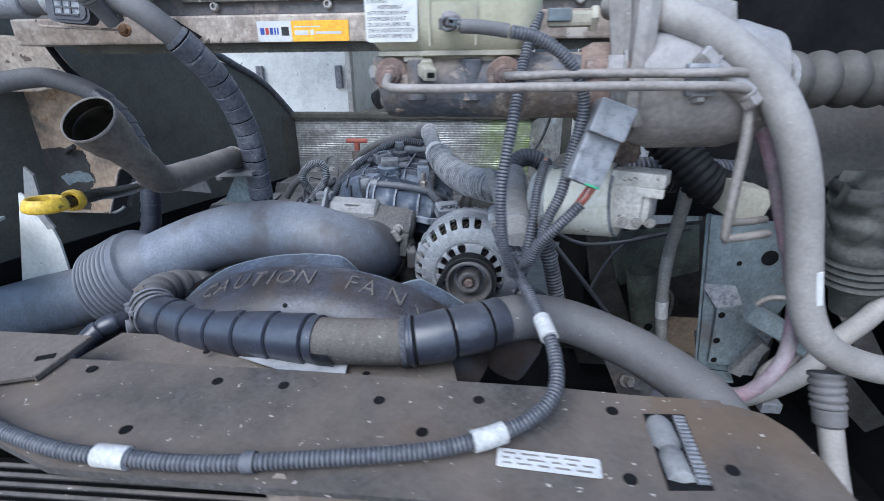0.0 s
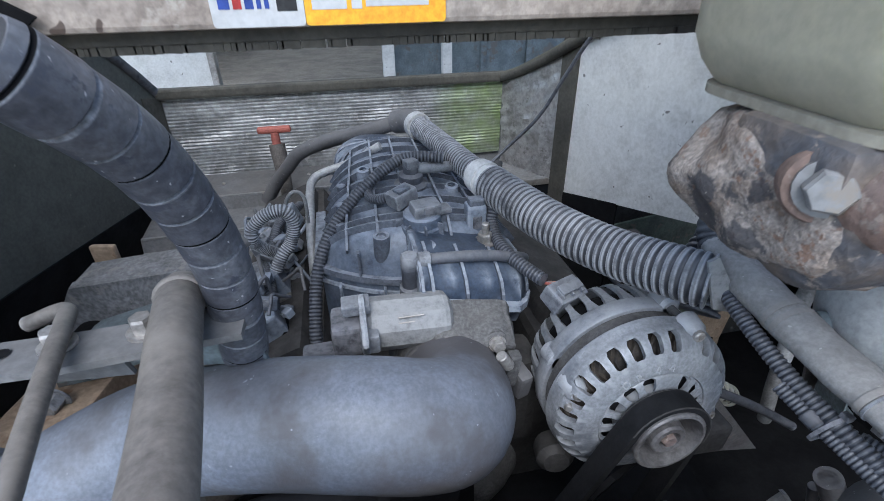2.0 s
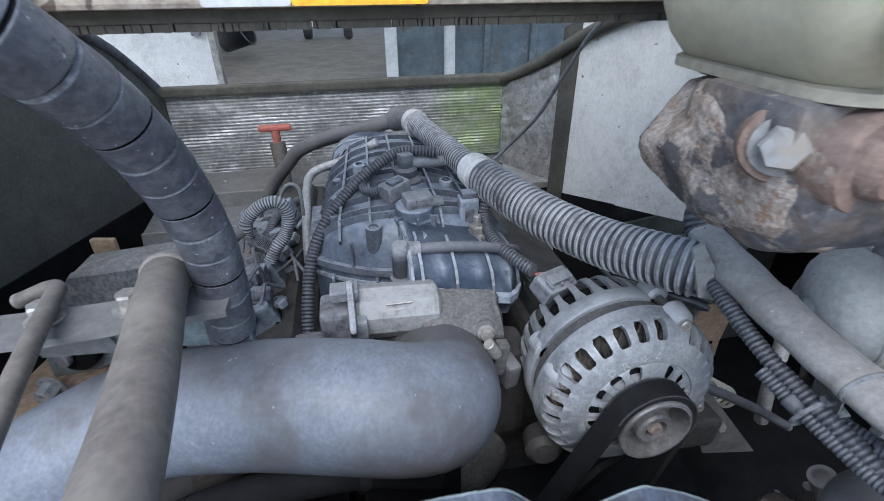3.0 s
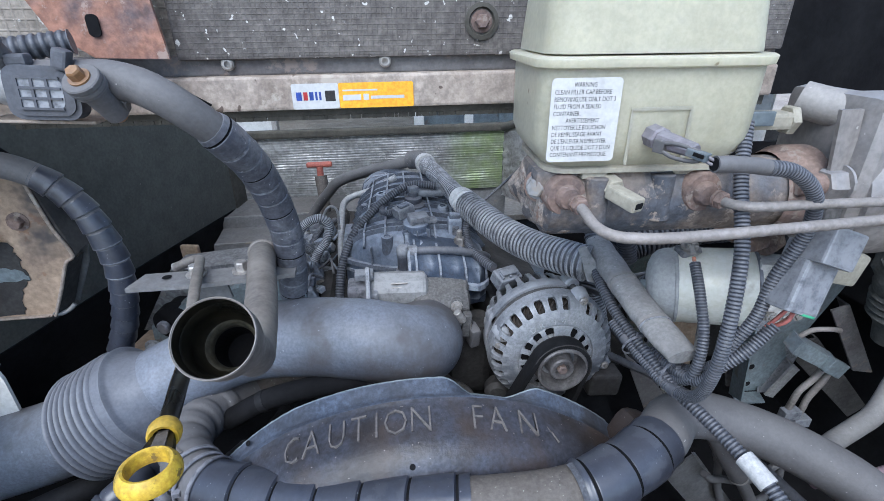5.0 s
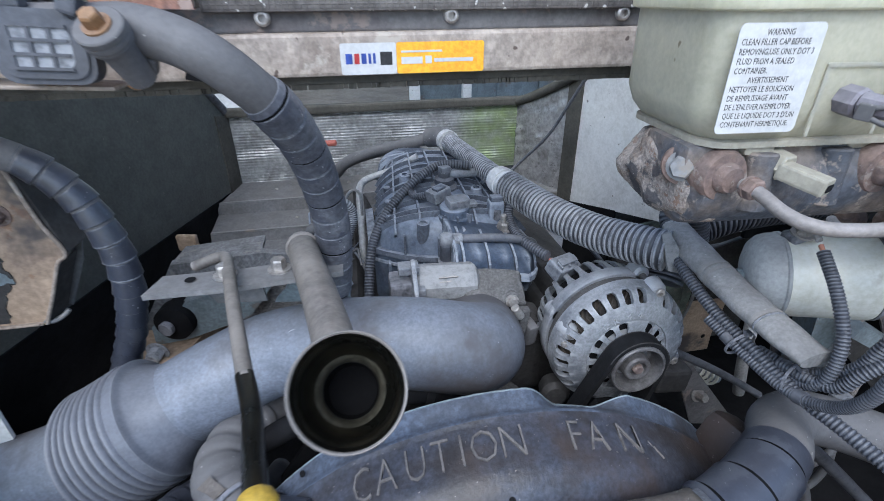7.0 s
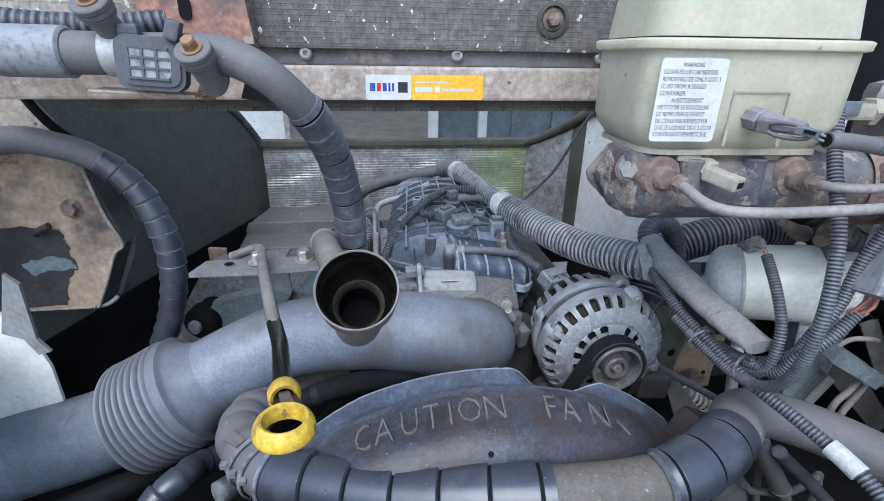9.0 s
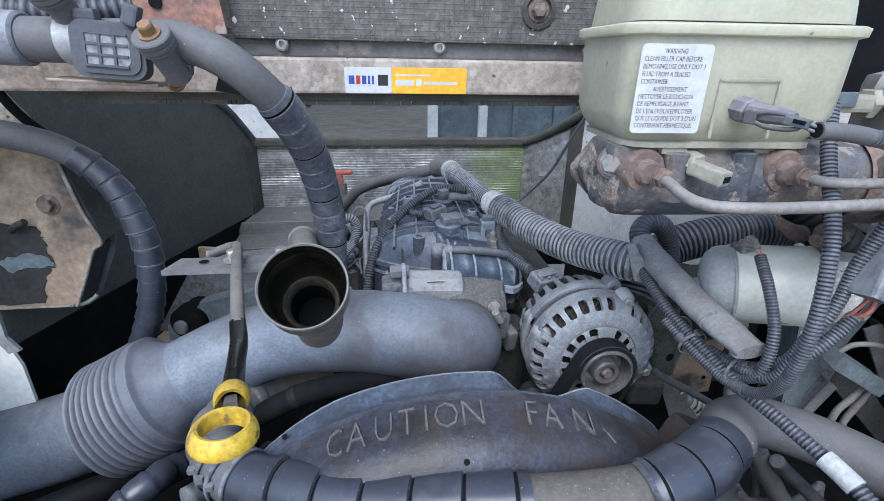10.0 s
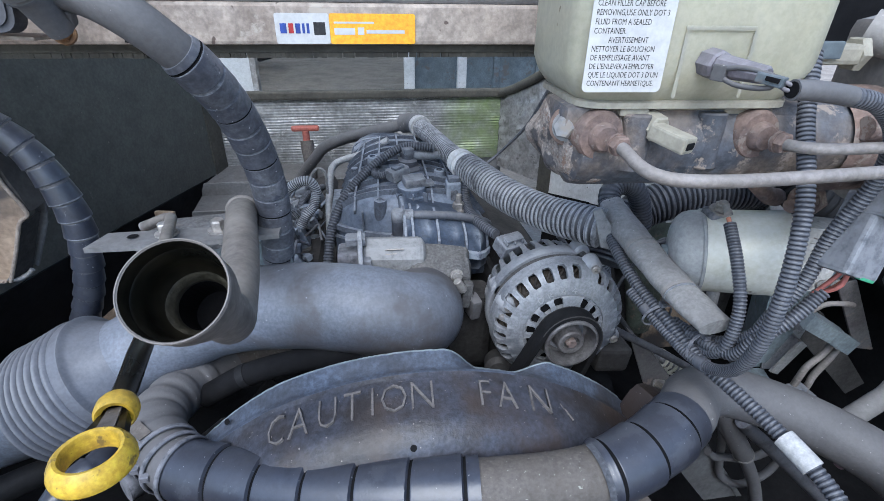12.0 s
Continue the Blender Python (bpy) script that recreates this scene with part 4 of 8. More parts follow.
    for a in range(12):
        d = Vector((math.cos(a * 0.524), math.sin(a * 0.524), 0))
        o = Vector((-0.205, 1.073, 1.193))
        tube("rib", [o + d * 0.012 + Vector((0, 0, 0.034)), o + d * 0.040 + Vector((0, 0, 0.030)), o + d * 0.057 + Vector((0, 0, 0.019)), o + d * 0.065 - Vector((0, 0, 0.01))], 0.0022, "rib", t, seg=6, step=0.008)
    # pressure sensor on its round seat, purge valve, bolts
    part("sensor_seat", lathe_bm([(0.0225, -0.03), (0.0225, 0.004), (0.0205, 0.006), (0.0200, 0.016), (0.0180, 0.018), (0, 0.018)], along((-0.179, 0.806, 1.213), (0, -0.08, 1)), 32), "manifold", t, smooth=40)
    for k in range(8):
        a = 2 * math.pi * k / 8
        part("seat_web", box_bm(-0.179 + 0.023 * math.cos(a), 0.806 + 0.023 * math.sin(a), 1.213, 0.010, 0.002, 0.020, 0.0005, Matrix.Rotation(a, 4, "Z")), "rib", t)
    s = part("sensor", box_bm(-0.176, 0.800, 1.237, 0.030, 0.020, 0.013, 0.003, pose(0, 0, 0, 8, 0, 12)), "plug", t, "dusty black pressure sensor")
    part("sensor_ear", box_bm(-0.156, 0.806, 1.231, 0.016, 0.014, 0.006, 0.002, pose(0, 0, 0, 8, 0, 12)), "plug", s)
    part("sensor_slot", box_bm(-0.173, 0.7895, 1.238, 0.012, 0.003, 0.007, 0.0008, pose(0, 0, 0, 8, 0, 12)), "black", s)
    part("sensor_plug", box_bm(-0.196, 0.832, 1.238, 0.030, 0.022, 0.017, 0.003, pose(0, 0, 0, 0, -10, 30)), "plug", s)
    part("sensor_clip", box_bm(-0.196, 0.829, 1.2475, 0.016, 0.012, 0.004, 0.001, pose(0, 0, 0, 0, -10, 30)), "rib", s)
    v = part("purge_valve", lathe_bm([(0.021, -0.02), (0.0205, 0.002), (0.0150, 0.006), (0.0145, 0.014), (0.0095, 0.017), (0.009, 0.026), (0.0075, 0.028), (0, 0.028)], along((-0.176, 0.897, 1.224), (0, -0.1, 1)), 24), "plug", t, "dusty black purge valve", smooth=40)
    part("purge_arm", cyl_bm((-0.176, 0.897, 1.243), (-0.118, 0.905, 1.240), 0.0065), "plug", v, smooth=40)
    part("purge_head", box_bm(-0.176, 0.893, 1.252, 0.016, 0.014, 0.010, 0.002, pose(0, 0, 0, 0, 0, 20)), "plug", v)
    for u, v in ((0.5, 0.35), (-0.5, 0.6), (0.45, 0.7)):
        part("bolt", lathe_bm([(0.010, -0.02), (0.0085, 0.007), (0.005, 0.008), (0.0048, 0.003), (0, 0.003)], along(on_top(u, v), (0, -0.15, 1)), 14), "manifold", t, smooth=40)
    st = part("stud", cyl_bm((-0.116, 0.782, 1.185), (-0.116, 0.780, 1.222), 0.0042, 12), "steel", t, smooth=40)
    part("stud_nut", hex_bm((-0.116, 0.782, 1.198), (0, -0.05, 1), 0.008, 0.012), "steel", st)
    cb = part("clip_block", box_bm(-0.1185, 0.812, 1.214, 0.022, 0.020, 0.034, 0.004), "manifold", t)
    part("clip_cap", box_bm(-0.1185, 0.811, 1.2335, 0.017, 0.014, 0.008, 0.002), "rib", cb)
    part("clip_slot", box_bm(-0.1185, 0.8015, 1.212, 0.010, 0.003, 0.014, 0.001), "black", cb)
    for k in range(7):
        a = -0.9 + 0.3 * k
        tube("brace", [(-0.148, 0.795, 1.199), (-0.148 + 0.035 * math.cos(a), 0.795 - 0.02 * math.cos(a) + 0.03 * math.sin(a), 1.193)], 0.0015, "rib", t, seg=5, step=0.01)
    for k, (u, v) in enumerate(((-0.8, 0.16), (-0.8, 0.34), (-0.8, 0.55), (0.78, 0.3), (0.78, 0.55))):
        x, y, z = on_top(u, v)
        part("boss", cyl_bm((x, y, z - 0.02), (x, y - 0.001, z + 0.008), 0.006, 14, 0.001), "rib", t, smooth=40)
    vent = thing("vent_tube", (-0.13, 0.75, 1.16), "dusty black vent tube across the manifold front", "tube")
    part("column", lathe_bm([(0.0105, -0.055), (0.0105, -0.034), (0.0080, -0.032), (0.0080, -0.012), (0.0086, -0.01), (0.0086, 0.002), (0.0070, 0.004), (0, 0.004)], along((-0.2035, 0.735, 1.218), (0, -0.1, 1)), 20), "plug", vent, "dusty black elbow column", smooth=40)
    tube("tube", [(-0.2035, 0.735, 1.216), (-0.192, 0.736, 1.214), (-0.165, 0.738, 1.212), (-0.13, 0.742, 1.207), (-0.10, 0.748, 1.198), (-0.085, 0.757, 1.19), (-0.075, 0.77, 1.18)], 0.0056, "plug", vent, seg=14)
    part("collar", cyl_bm((-0.196, 0.7355, 1.215), (-0.184, 0.7365, 1.2135), 0.0075), "plug", vent, smooth=40)


def throttle_body():
    t = thing("throttle_body", (-0.19, 0.69, 1.12), "cast aluminium throttle body with a grey motor", "throttle body")
    part("bore", lathe_bm([(0.05, 0), (0.053, 0.004), (0.053, 0.05), (0.048, 0.055), (0.04, 0.055), (0.04, 0.0)], along((-0.178, 0.727, 1.117), (0, -1, 0.05)), 32, close=True), "alu_dirty", t, smooth=40)
    turn = along((-0.250, 0.696, 1.179), (1, 0, -0.05)) @ Matrix.Rotation(radians(18), 4, "Z")
    m = part("motor", lathe_bm([(0, 0), (0.0215, 0), (0.0245, 0.004), (0.0245, 0.068), (0.0232, 0.072), (0.018, 0.0755), (0, 0.076)], turn, 10), "alu", t, "pale cast motor housing")
    for k in range(2):
        part("marking", box_bm(-0.212 - 0.004 * k, 0.6775, 1.1958 - 0.006 * k, 0.022 - 0.008 * k, 0.001, 0.003, 0, pose(0, 0, 0, 45, 0, 0)), "steel", m, "faint printed bar")
    part("clip", box_bm(-0.252, 0.683, 1.188, 0.006, 0.046, 0.046, 0.003, pose(0, 0, 0, 40, 0, 0)), "plug", t)
    part("clip_head", box_bm(-0.257, 0.690, 1.206, 0.024, 0.018, 0.010, 0.002), "plug", t)
    part("plug", box_bm(-0.266, 0.693, 1.178, 0.028, 0.036, 0.030, 0.005), "black", t, "dusty connector plug")
    part("plug_step", box_bm(-0.248, 0.672, 1.181, 0.016, 0.016, 0.018, 0.003), "plug", t)
    bm = box_bm(-0.158, 0.69, 1.158, 0.078, 0.05, 0.046, 0.010, pose(0, 0, 0, 30, 6, 0))
    bmesh.ops.subdivide_edges(bm, edges=bm.edges[:], cuts=3, use_grid_fill=True)
    for v in bm.verts:
        v.co += Vector((noise.noise(v.co * 70), noise.noise(v.co * 70 + Vector((7, 0, 0))), noise.noise(v.co * 70 + Vector((0, 7, 0))))) * 0.004
    part("flange", bm, "alu_dirty", t, "rough cast flange", smooth=50)
    for x, y, z in ((-0.1385, 0.664, 1.163), (-0.127, 0.656, 1.137)):
        part("ear", cyl_bm((x, y + 0.03, z - 0.004), (x, y, z), 0.0105, 18, 0.002), "alu_dirty", t, smooth=40)
        part("ear_bolt", hex_bm((x, y, z), (0, -1, 0.15), 0.0062, 0.009, 1.3), "steel", t)
    part("rubber_tab", box_bm(-0.118, 0.655, 1.122, 0.014, 0.022, 0.030, 0.004, pose(0, 0, 0, 10, 0, 15)), "hose_grey", t)


def intake_duct():
    t = thing("intake_duct", (-0.4, 0.62, 1.1), "dusty blue-grey plastic intake duct with a bellows joint", "air duct")
    line = [(-0.90, 0.588, 0.986), (-0.809, 0.600, 1.010), (-0.722, 0.606, 1.033), (-0.637, 0.608, 1.055), (-0.577, 0.609, 1.0775), (-0.52, 0.6135, 1.1070), (-0.46, 0.625, 1.1345), (-0.402, 0.630, 1.155), (-0.327, 0.611, 1.172),
            (-0.262, 0.595, 1.174), (-0.222, 0.592, 1.165), (-0.196, 0.601, 1.153), (-0.184, 0.632, 1.137), (-0.181, 0.685, 1.118)]

    def r(q):
        return 0.0465 + 0.002 * math.sin(q * 9)

    ln, s = spline(line, 0.001)

    def run(x):
        return s[int(np.argmin(np.abs(ln[:, 0] - x)))]

    a, b, c = run(-0.586), run(-0.529), run(-0.5195)
    first, last = (a - 0.008) / s[-1], (c + 0.027) / s[-1]
    tube("tube", line, r, "duct", t, seg=44, step=0.006, start=0.0, end=first + 0.01)
    tube("tube", line, r, "duct", t, seg=44, step=0.006, start=last - 0.03, end=1.0)

    def bel(q):
        if q < a:
            return 0.0585 - 0.95 * (a - q)
        if q < b:
            return 0.0590 + 0.0078 * abs(math.sin(math.pi * (q - a) / (b - a) * 8)) ** 0.55
        if q < c - 0.002:
            return 0.0648
        if q < c:
            return 0.0648 - 0.0055 * (q - c + 0.002) / 0.002
        return 0.0593 - 0.0150 * min(1.0, (q - c) / 0.026) ** 0.7

    tube("bellows", line, bel, "duct_bellows", t, "ribbed flexible bellows joint", seg=52, step=0.001, start=first, end=last)
    mk = axes((-0.372, 0.598, 1.198), (1, -0.2, 0.12), (0.0, 0.62, 0.78))
    part("moulded_mark", plate_bm(mk, -0.012, -0.006, 0.012, 0.006, 0.0012, 0.0059), "duct", t)
    part("clamp", lathe_bm([(0.051, 0), (0.0522, 0.002), (0.0522, 0.009), (0.051, 0.011)], along((-0.181, 0.655, 1.124), (0, 1, -0.28)), 40), "pulley", t, "dirty steel worm clamp", smooth=40)
    for k in range(9):
        a = radians(24 + 5 * k)
        part("band_slot", box_bm(-0.181 + 0.0524 * math.sin(a), 0.660 + 0.0143 * math.cos(a), 1.1225 + 0.0504 * math.cos(a), 0.0016, 0.0075, 0.0012, 0, pose(0, 0, 0, 0, math.degrees(a), 0)), "void", t)
    part("clamp_screw", box_bm(-0.128, 0.652, 1.142, 0.011, 0.012, 0.034, 0.002, pose(0, 0, 0, 0, 8, 0)), "alu_dirty", t, "dirty clamp screw housing")
    part("screw_head", cyl_bm((-0.133, 0.645, 1.152), (-0.142, 0.643, 1.168), 0.0052, 12), "steel", t, smooth=40)


def alternator():
    t = thing("alternator", (-0.024, 0.66, 1.05), "dusty cast aluminium alternator with a grooved pulley", "alternator")
    o = Vector((-0.026, 0.742, 1.125))
    m = Matrix(((1, 0, 0, o.x), (0, 0, -1, o.y), (0, 1, 0, o.z), (0, 0, 0, 1)))

    def slotted(profile, first, last, count, open_part, solid=(), per=8, deep=0.007, phase=0.0):
        """A turned shell with slots between two of its profile's points; the slots' walls run inwards."""
        bm = bmesh.new()
        n_ = count * per
        gap = round(per * open_part)
        rings = [[bm.verts.new((r * math.cos(2 * math.pi * i / n_ + phase), r * math.sin(2 * math.pi * i / n_ + phase), h)) for i in range(n_)] for r, h in profile]
        for k in range(len(rings) - 1):
            for i in range(n_):
                u = i % per
                hole = first <= k < last and u < gap and (i // per) not in solid
                if hole and (k in (first, last - 1)) and u in (0, gap - 1) and gap > 3:
                    hole = False
                    a, b, c, d = rings[k][i], rings[k][(i + 1) % n_], rings[k + 1][(i + 1) % n_], rings[k + 1][i]
                    bm.faces.new(((a, b, d) if u == 0 else (a, b, c)) if k == first else ((a, c, d) if u == 0 else (b, c, d)))
                    continue
                if not hole:
                    bm.faces.new((rings[k][i], rings[k][(i + 1) % n_], rings[k + 1][(i + 1) % n_], rings[k + 1][i]))
        bm.verts.ensure_lookup_table()
        ends = set(rings[0]) | set(rings[-1])
        rim_edges = [e for e in bm.edges if e.is_boundary and not (e.verts[0] in ends and e.verts[1] in ends)]
        got = bmesh.ops.extrude_edge_only(bm, edges=rim_edges)
        for v in got["geom"]:
            if isinstance(v, bmesh.types.BMVert):
                r = math.hypot(v.co.x, v.co.y)
                v.co.x *= 1 - deep * 0.75 / r
                v.co.y *= 1 - deep * 0.75 / r
                v.co.z -= deep * 0.6
        bmesh.ops.delete(bm, geom=[v for v in bm.verts if not v.link_faces], context="VERTS")
        bmesh.ops.transform(bm, matrix=m, verts=bm.verts)
        return bm

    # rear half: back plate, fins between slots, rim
    # Near-black core paints the shade seen through the rear slots.
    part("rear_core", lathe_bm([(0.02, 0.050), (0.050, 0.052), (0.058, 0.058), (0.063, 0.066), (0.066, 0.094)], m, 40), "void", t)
    part("rear_housing", slotted([(0.02, 0.043), (0.050, 0.043), (0.056, 0.0445), (0.0625, 0.049), (0.0685, 0.056), (0.0725, 0.066), (0.0745, 0.078), (0.0755, 0.088), (0.0765, 0.092)], 2, 7, 28, 0.6, per=8, deep=0.006), "alt", t, smooth=40)
    part("rear_rim", lathe_bm([(0.066, 0.088), (0.0765, 0.089), (0.0785, 0.0915), (0.0788, 0.104), (0.0775, 0.106), (0.066, 0.106)], m, 64), "alt", t, smooth=40)
    part("stator", lathe_bm([(0.0742, 0.102), (0.0742, 0.124)], m, 56), "alu_dirty", t, "dull laminated stator ring", smooth=40)
    part("winding", lathe_bm([(0.066, 0.118), (0.068, 0.128), (0.064, 0.138), (0.050, 0.145)], m, 48), "copper", t, "dark copper winding")
    for k in range(56):
        a = 2 * math.pi * k / 56
        d = Vector((math.cos(a), 0, math.sin(a)))
        e = Vector((math.cos(a + 0.12), 0, math.sin(a + 0.12)))
        tube("winding_loop", [o + d * 0.070 + Vector((0, -0.124, 0)), o + d * 0.0702 + Vector((0, -0.132, 0)), o + e * 0.066 + Vector((0, -0.139, 0)), o + e * 0.055 + Vector((0, -0.145, 0))], 0.0015, "copper", t, seg=5, step=0.006)
    # front half: standing lip, smooth band, windows round the shoulder, flat face
    part("front_housing", slotted([(0.070, 0.1195), (0.0788, 0.1195), (0.0806, 0.1212), (0.0806, 0.1255), (0.0795, 0.127), (0.0795, 0.1325), (0.0788, 0.1365), (0.0774, 0.1400), (0.0764, 0.1415), (0.0738, 0.1448), (0.0690, 0.1482), (0.0672, 0.1492), (0.0585, 0.1522), (0.0530, 0.1530), (0.0495, 0.1535), (0.0480, 0.1530), (0.0470, 0.1500), (0.0468, 0.146)], 6, 11, 28, 0.6, (5,), per=10, deep=0.006, phase=radians(1.6)), "alt", t, smooth=40)
    part("inner_face", slotted([(0.0478, 0.1495), (0.0468, 0.1525), (0.0455, 0.1535), (0.042, 0.1542), (0.038, 0.1550), (0.0345, 0.1555), (0.031, 0.1558)], 1, 5, 16, 0.62, (3, 9), deep=0.004, phase=0.15), "alt", t, smooth=40)
    # Near-black disc, the shade behind the inner face's windows.
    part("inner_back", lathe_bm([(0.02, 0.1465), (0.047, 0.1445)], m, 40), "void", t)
    part("hub", lathe_bm([(0, 0.138), (0.031, 0.138), (0.032, 0.1555), (0.030, 0.158), (0.016, 0.159), (0, 0.159)], m, 40), "alt", t, smooth=40)
    # clamping ears with long bolts
    for a in (24, 112, -66, -156):
        d = Vector((math.sin(radians(a)), 0, math.cos(radians(a))))
        c = o + d * (0.0785 if a > 0 else 0.0700)
        part("ear", cyl_bm(c + Vector((0, -0.121, 0)), c + Vector((0, -0.141, 0)), 0.0115, 20, 0.003, 0.0095), "alt", t, smooth=40)
        part("ear_bolt", lathe_bm([(0.0052, 0), (0.0052, 0.003), (0.0042, 0.004), (0.0022, 0.004), (0.0018, 0.0015), (0, 0.0015)], along(c + Vector((0, -0.1405, 0)), (0, -1, 0)), 14), "steel", t, smooth=40)
        part("rear_ear", cyl_bm(c + Vector((0, -0.084, 0)), c + Vector((0, -0.106, 0)), 0.0105, 18, 0.003), "alt", t, smooth=40)
        part("through_bolt", cyl_bm(c + Vector((0, -0.10, 0)), c + Vector((0, -0.125, 0)), 0.0042, 12), "alu_dirty", t, smooth=40)
    c = o + Vector((math.sin(radians(-76)) * 0.0735, -0.1415, math.cos(radians(-76)) * 0.0735))
    part("face_screw", lathe_bm([(0.0036, 0), (0.0036, 0.003), (0.0026, 0.0042), (0, 0.0044)], along(c, (-0.5, -1, 0.1)), 12), "steel", t, smooth=40)
    for k, ch in enumerate("DR44"):
        a = radians(-40 + 13 * k + (4 if k > 1 else 0))
        c = o + Vector((math.sin(a) * 0.0505, -0.1532, math.cos(a) * 0.0505))
        letters("raised_letter", ch, 0.0100, axes(c, (math.cos(a), 0, -math.sin(a)), (math.sin(a), 0.1, math.cos(a))), "alt", t, 0.0011)
    # pulley
    p = part("pulley", lathe_bm([(0.027, 0.157), (0.0325, 0.158), (0.0325, 0.160), (0.029, 0.162), (0.029, 0.174), (0.031, 0.176), (0.031, 0.1785), (0.0298, 0.180), (0.0276, 0.180), (0.0266, 0.174), (0.0250, 0.160), (0.018, 0.157), (0.0165, 0.164), (0.0150, 0.176), (0.0132, 0.178), (0.0095, 0.178), (0.0085, 0.172), (0, 0.172)], m, 48), "pulley", t, "worn bright pulley face", smooth=30)
    part("pulley_nut", lathe_bm([(0.0062, 0.170), (0.0062, 0.178), (0.005, 0.1795), (0, 0.179)], m, 6), "rust", p)
    c = part("connector", box_bm(-0.066, 0.690, 1.186, 0.036, 0.024, 0.020, 0.003, pose(0, 0, 0, 24, 0, 22)), "plug", t, "grey plug with wires")
    part("connector_lock", box_bm(-0.064, 0.684, 1.198, 0.026, 0.010, 0.005, 0.001, pose(0, 0, 0, 24, 0, 22)), "plug", c)
    for k in range(3):
        part("connector_rib", box_bm(-0.076 + 0.011 * k, 0.680 + 0.004 * k, 1.190, 0.003, 0.010, 0.016, 0.0008, pose(0, 0, 0, 24, 0, 22)), "plug", c)
    part("mount_lug", box_bm(0.048, 0.605, 1.068, 0.044, 0.03, 0.034, 0.005, pose(0, 0, 0, 0, 6, 0)), "block", t)
    part("low_bracket", lathe_bm([(0, 0), (0.016, 0), (0.018, 0.004), (0.018, 0.02), (0.012, 0.026), (0, 0.026)], along((-0.085, 0.64, 1.045), (-0.2, -1, 0.1)), 22), "block", t, smooth=40)
    b = thing("drive_belt", (-0.024, 0.58, 0.95), "black ribbed drive belt round the pulley", "belt")
    c0 = Vector((-0.026, 0.574, 1.125))
    c1 = Vector((-0.11, 0.574, 0.90))
    d = (c1 - c0).normalized()
    side = Vector((-d.z, 0, d.x))
    loop = [c1 + side * 0.05] + [c0 + (side * math.cos(math.pi * k / 16) - d * math.sin(math.pi * k / 16)) * 0.0305 for k in range(17)] + [c1 - side * 0.05]
    bm = bmesh.new()
    rows = []
    for i, q in enumerate(loop):
        n_ = side if i == 0 else (-side if i == len(loop) - 1 else (q - c0).normalized())
        rows.append([bm.verts.new(q + Vector((0, y, 0)) + n_ * w) for y, w in ((-0.009, 0), (0.010, 0), (0.010, 0.0060), (-0.009, 0.0060))])
    for r0, r1 in zip(rows, rows[1:]):
        for i in range(4):
            bm.faces.new((r0[i], r0[(i + 1) % 4], r1[(i + 1) % 4], r1[i]))
    part("belt", bm, "belt", b, smooth=40)
    for s_ in (-1, 1):
        tube("edge", [q + (q - c0).normalized() * 0.0056 + Vector((0, 0.0092 * s_, 0)) for q in loop[1:-1]], 0.0007, "block", b, "frayed belt edge", seg=5, step=0.006)


engine_block()
intake_manifold()
throttle_body()
intake_duct()
alternator()


# ---- hoses, looms and pipes ----
def plain_hose(name, points, radius, material, label, category="hose", seg=20):
    t = thing(name, points[len(points) // 2], label, category)
    tube("hose", points, radius, material, t, seg=seg, step=0.006)
    return t


def end_of(points):
    """The length of a hose's line."""
    return spline(points, 0.003)[1][-1]


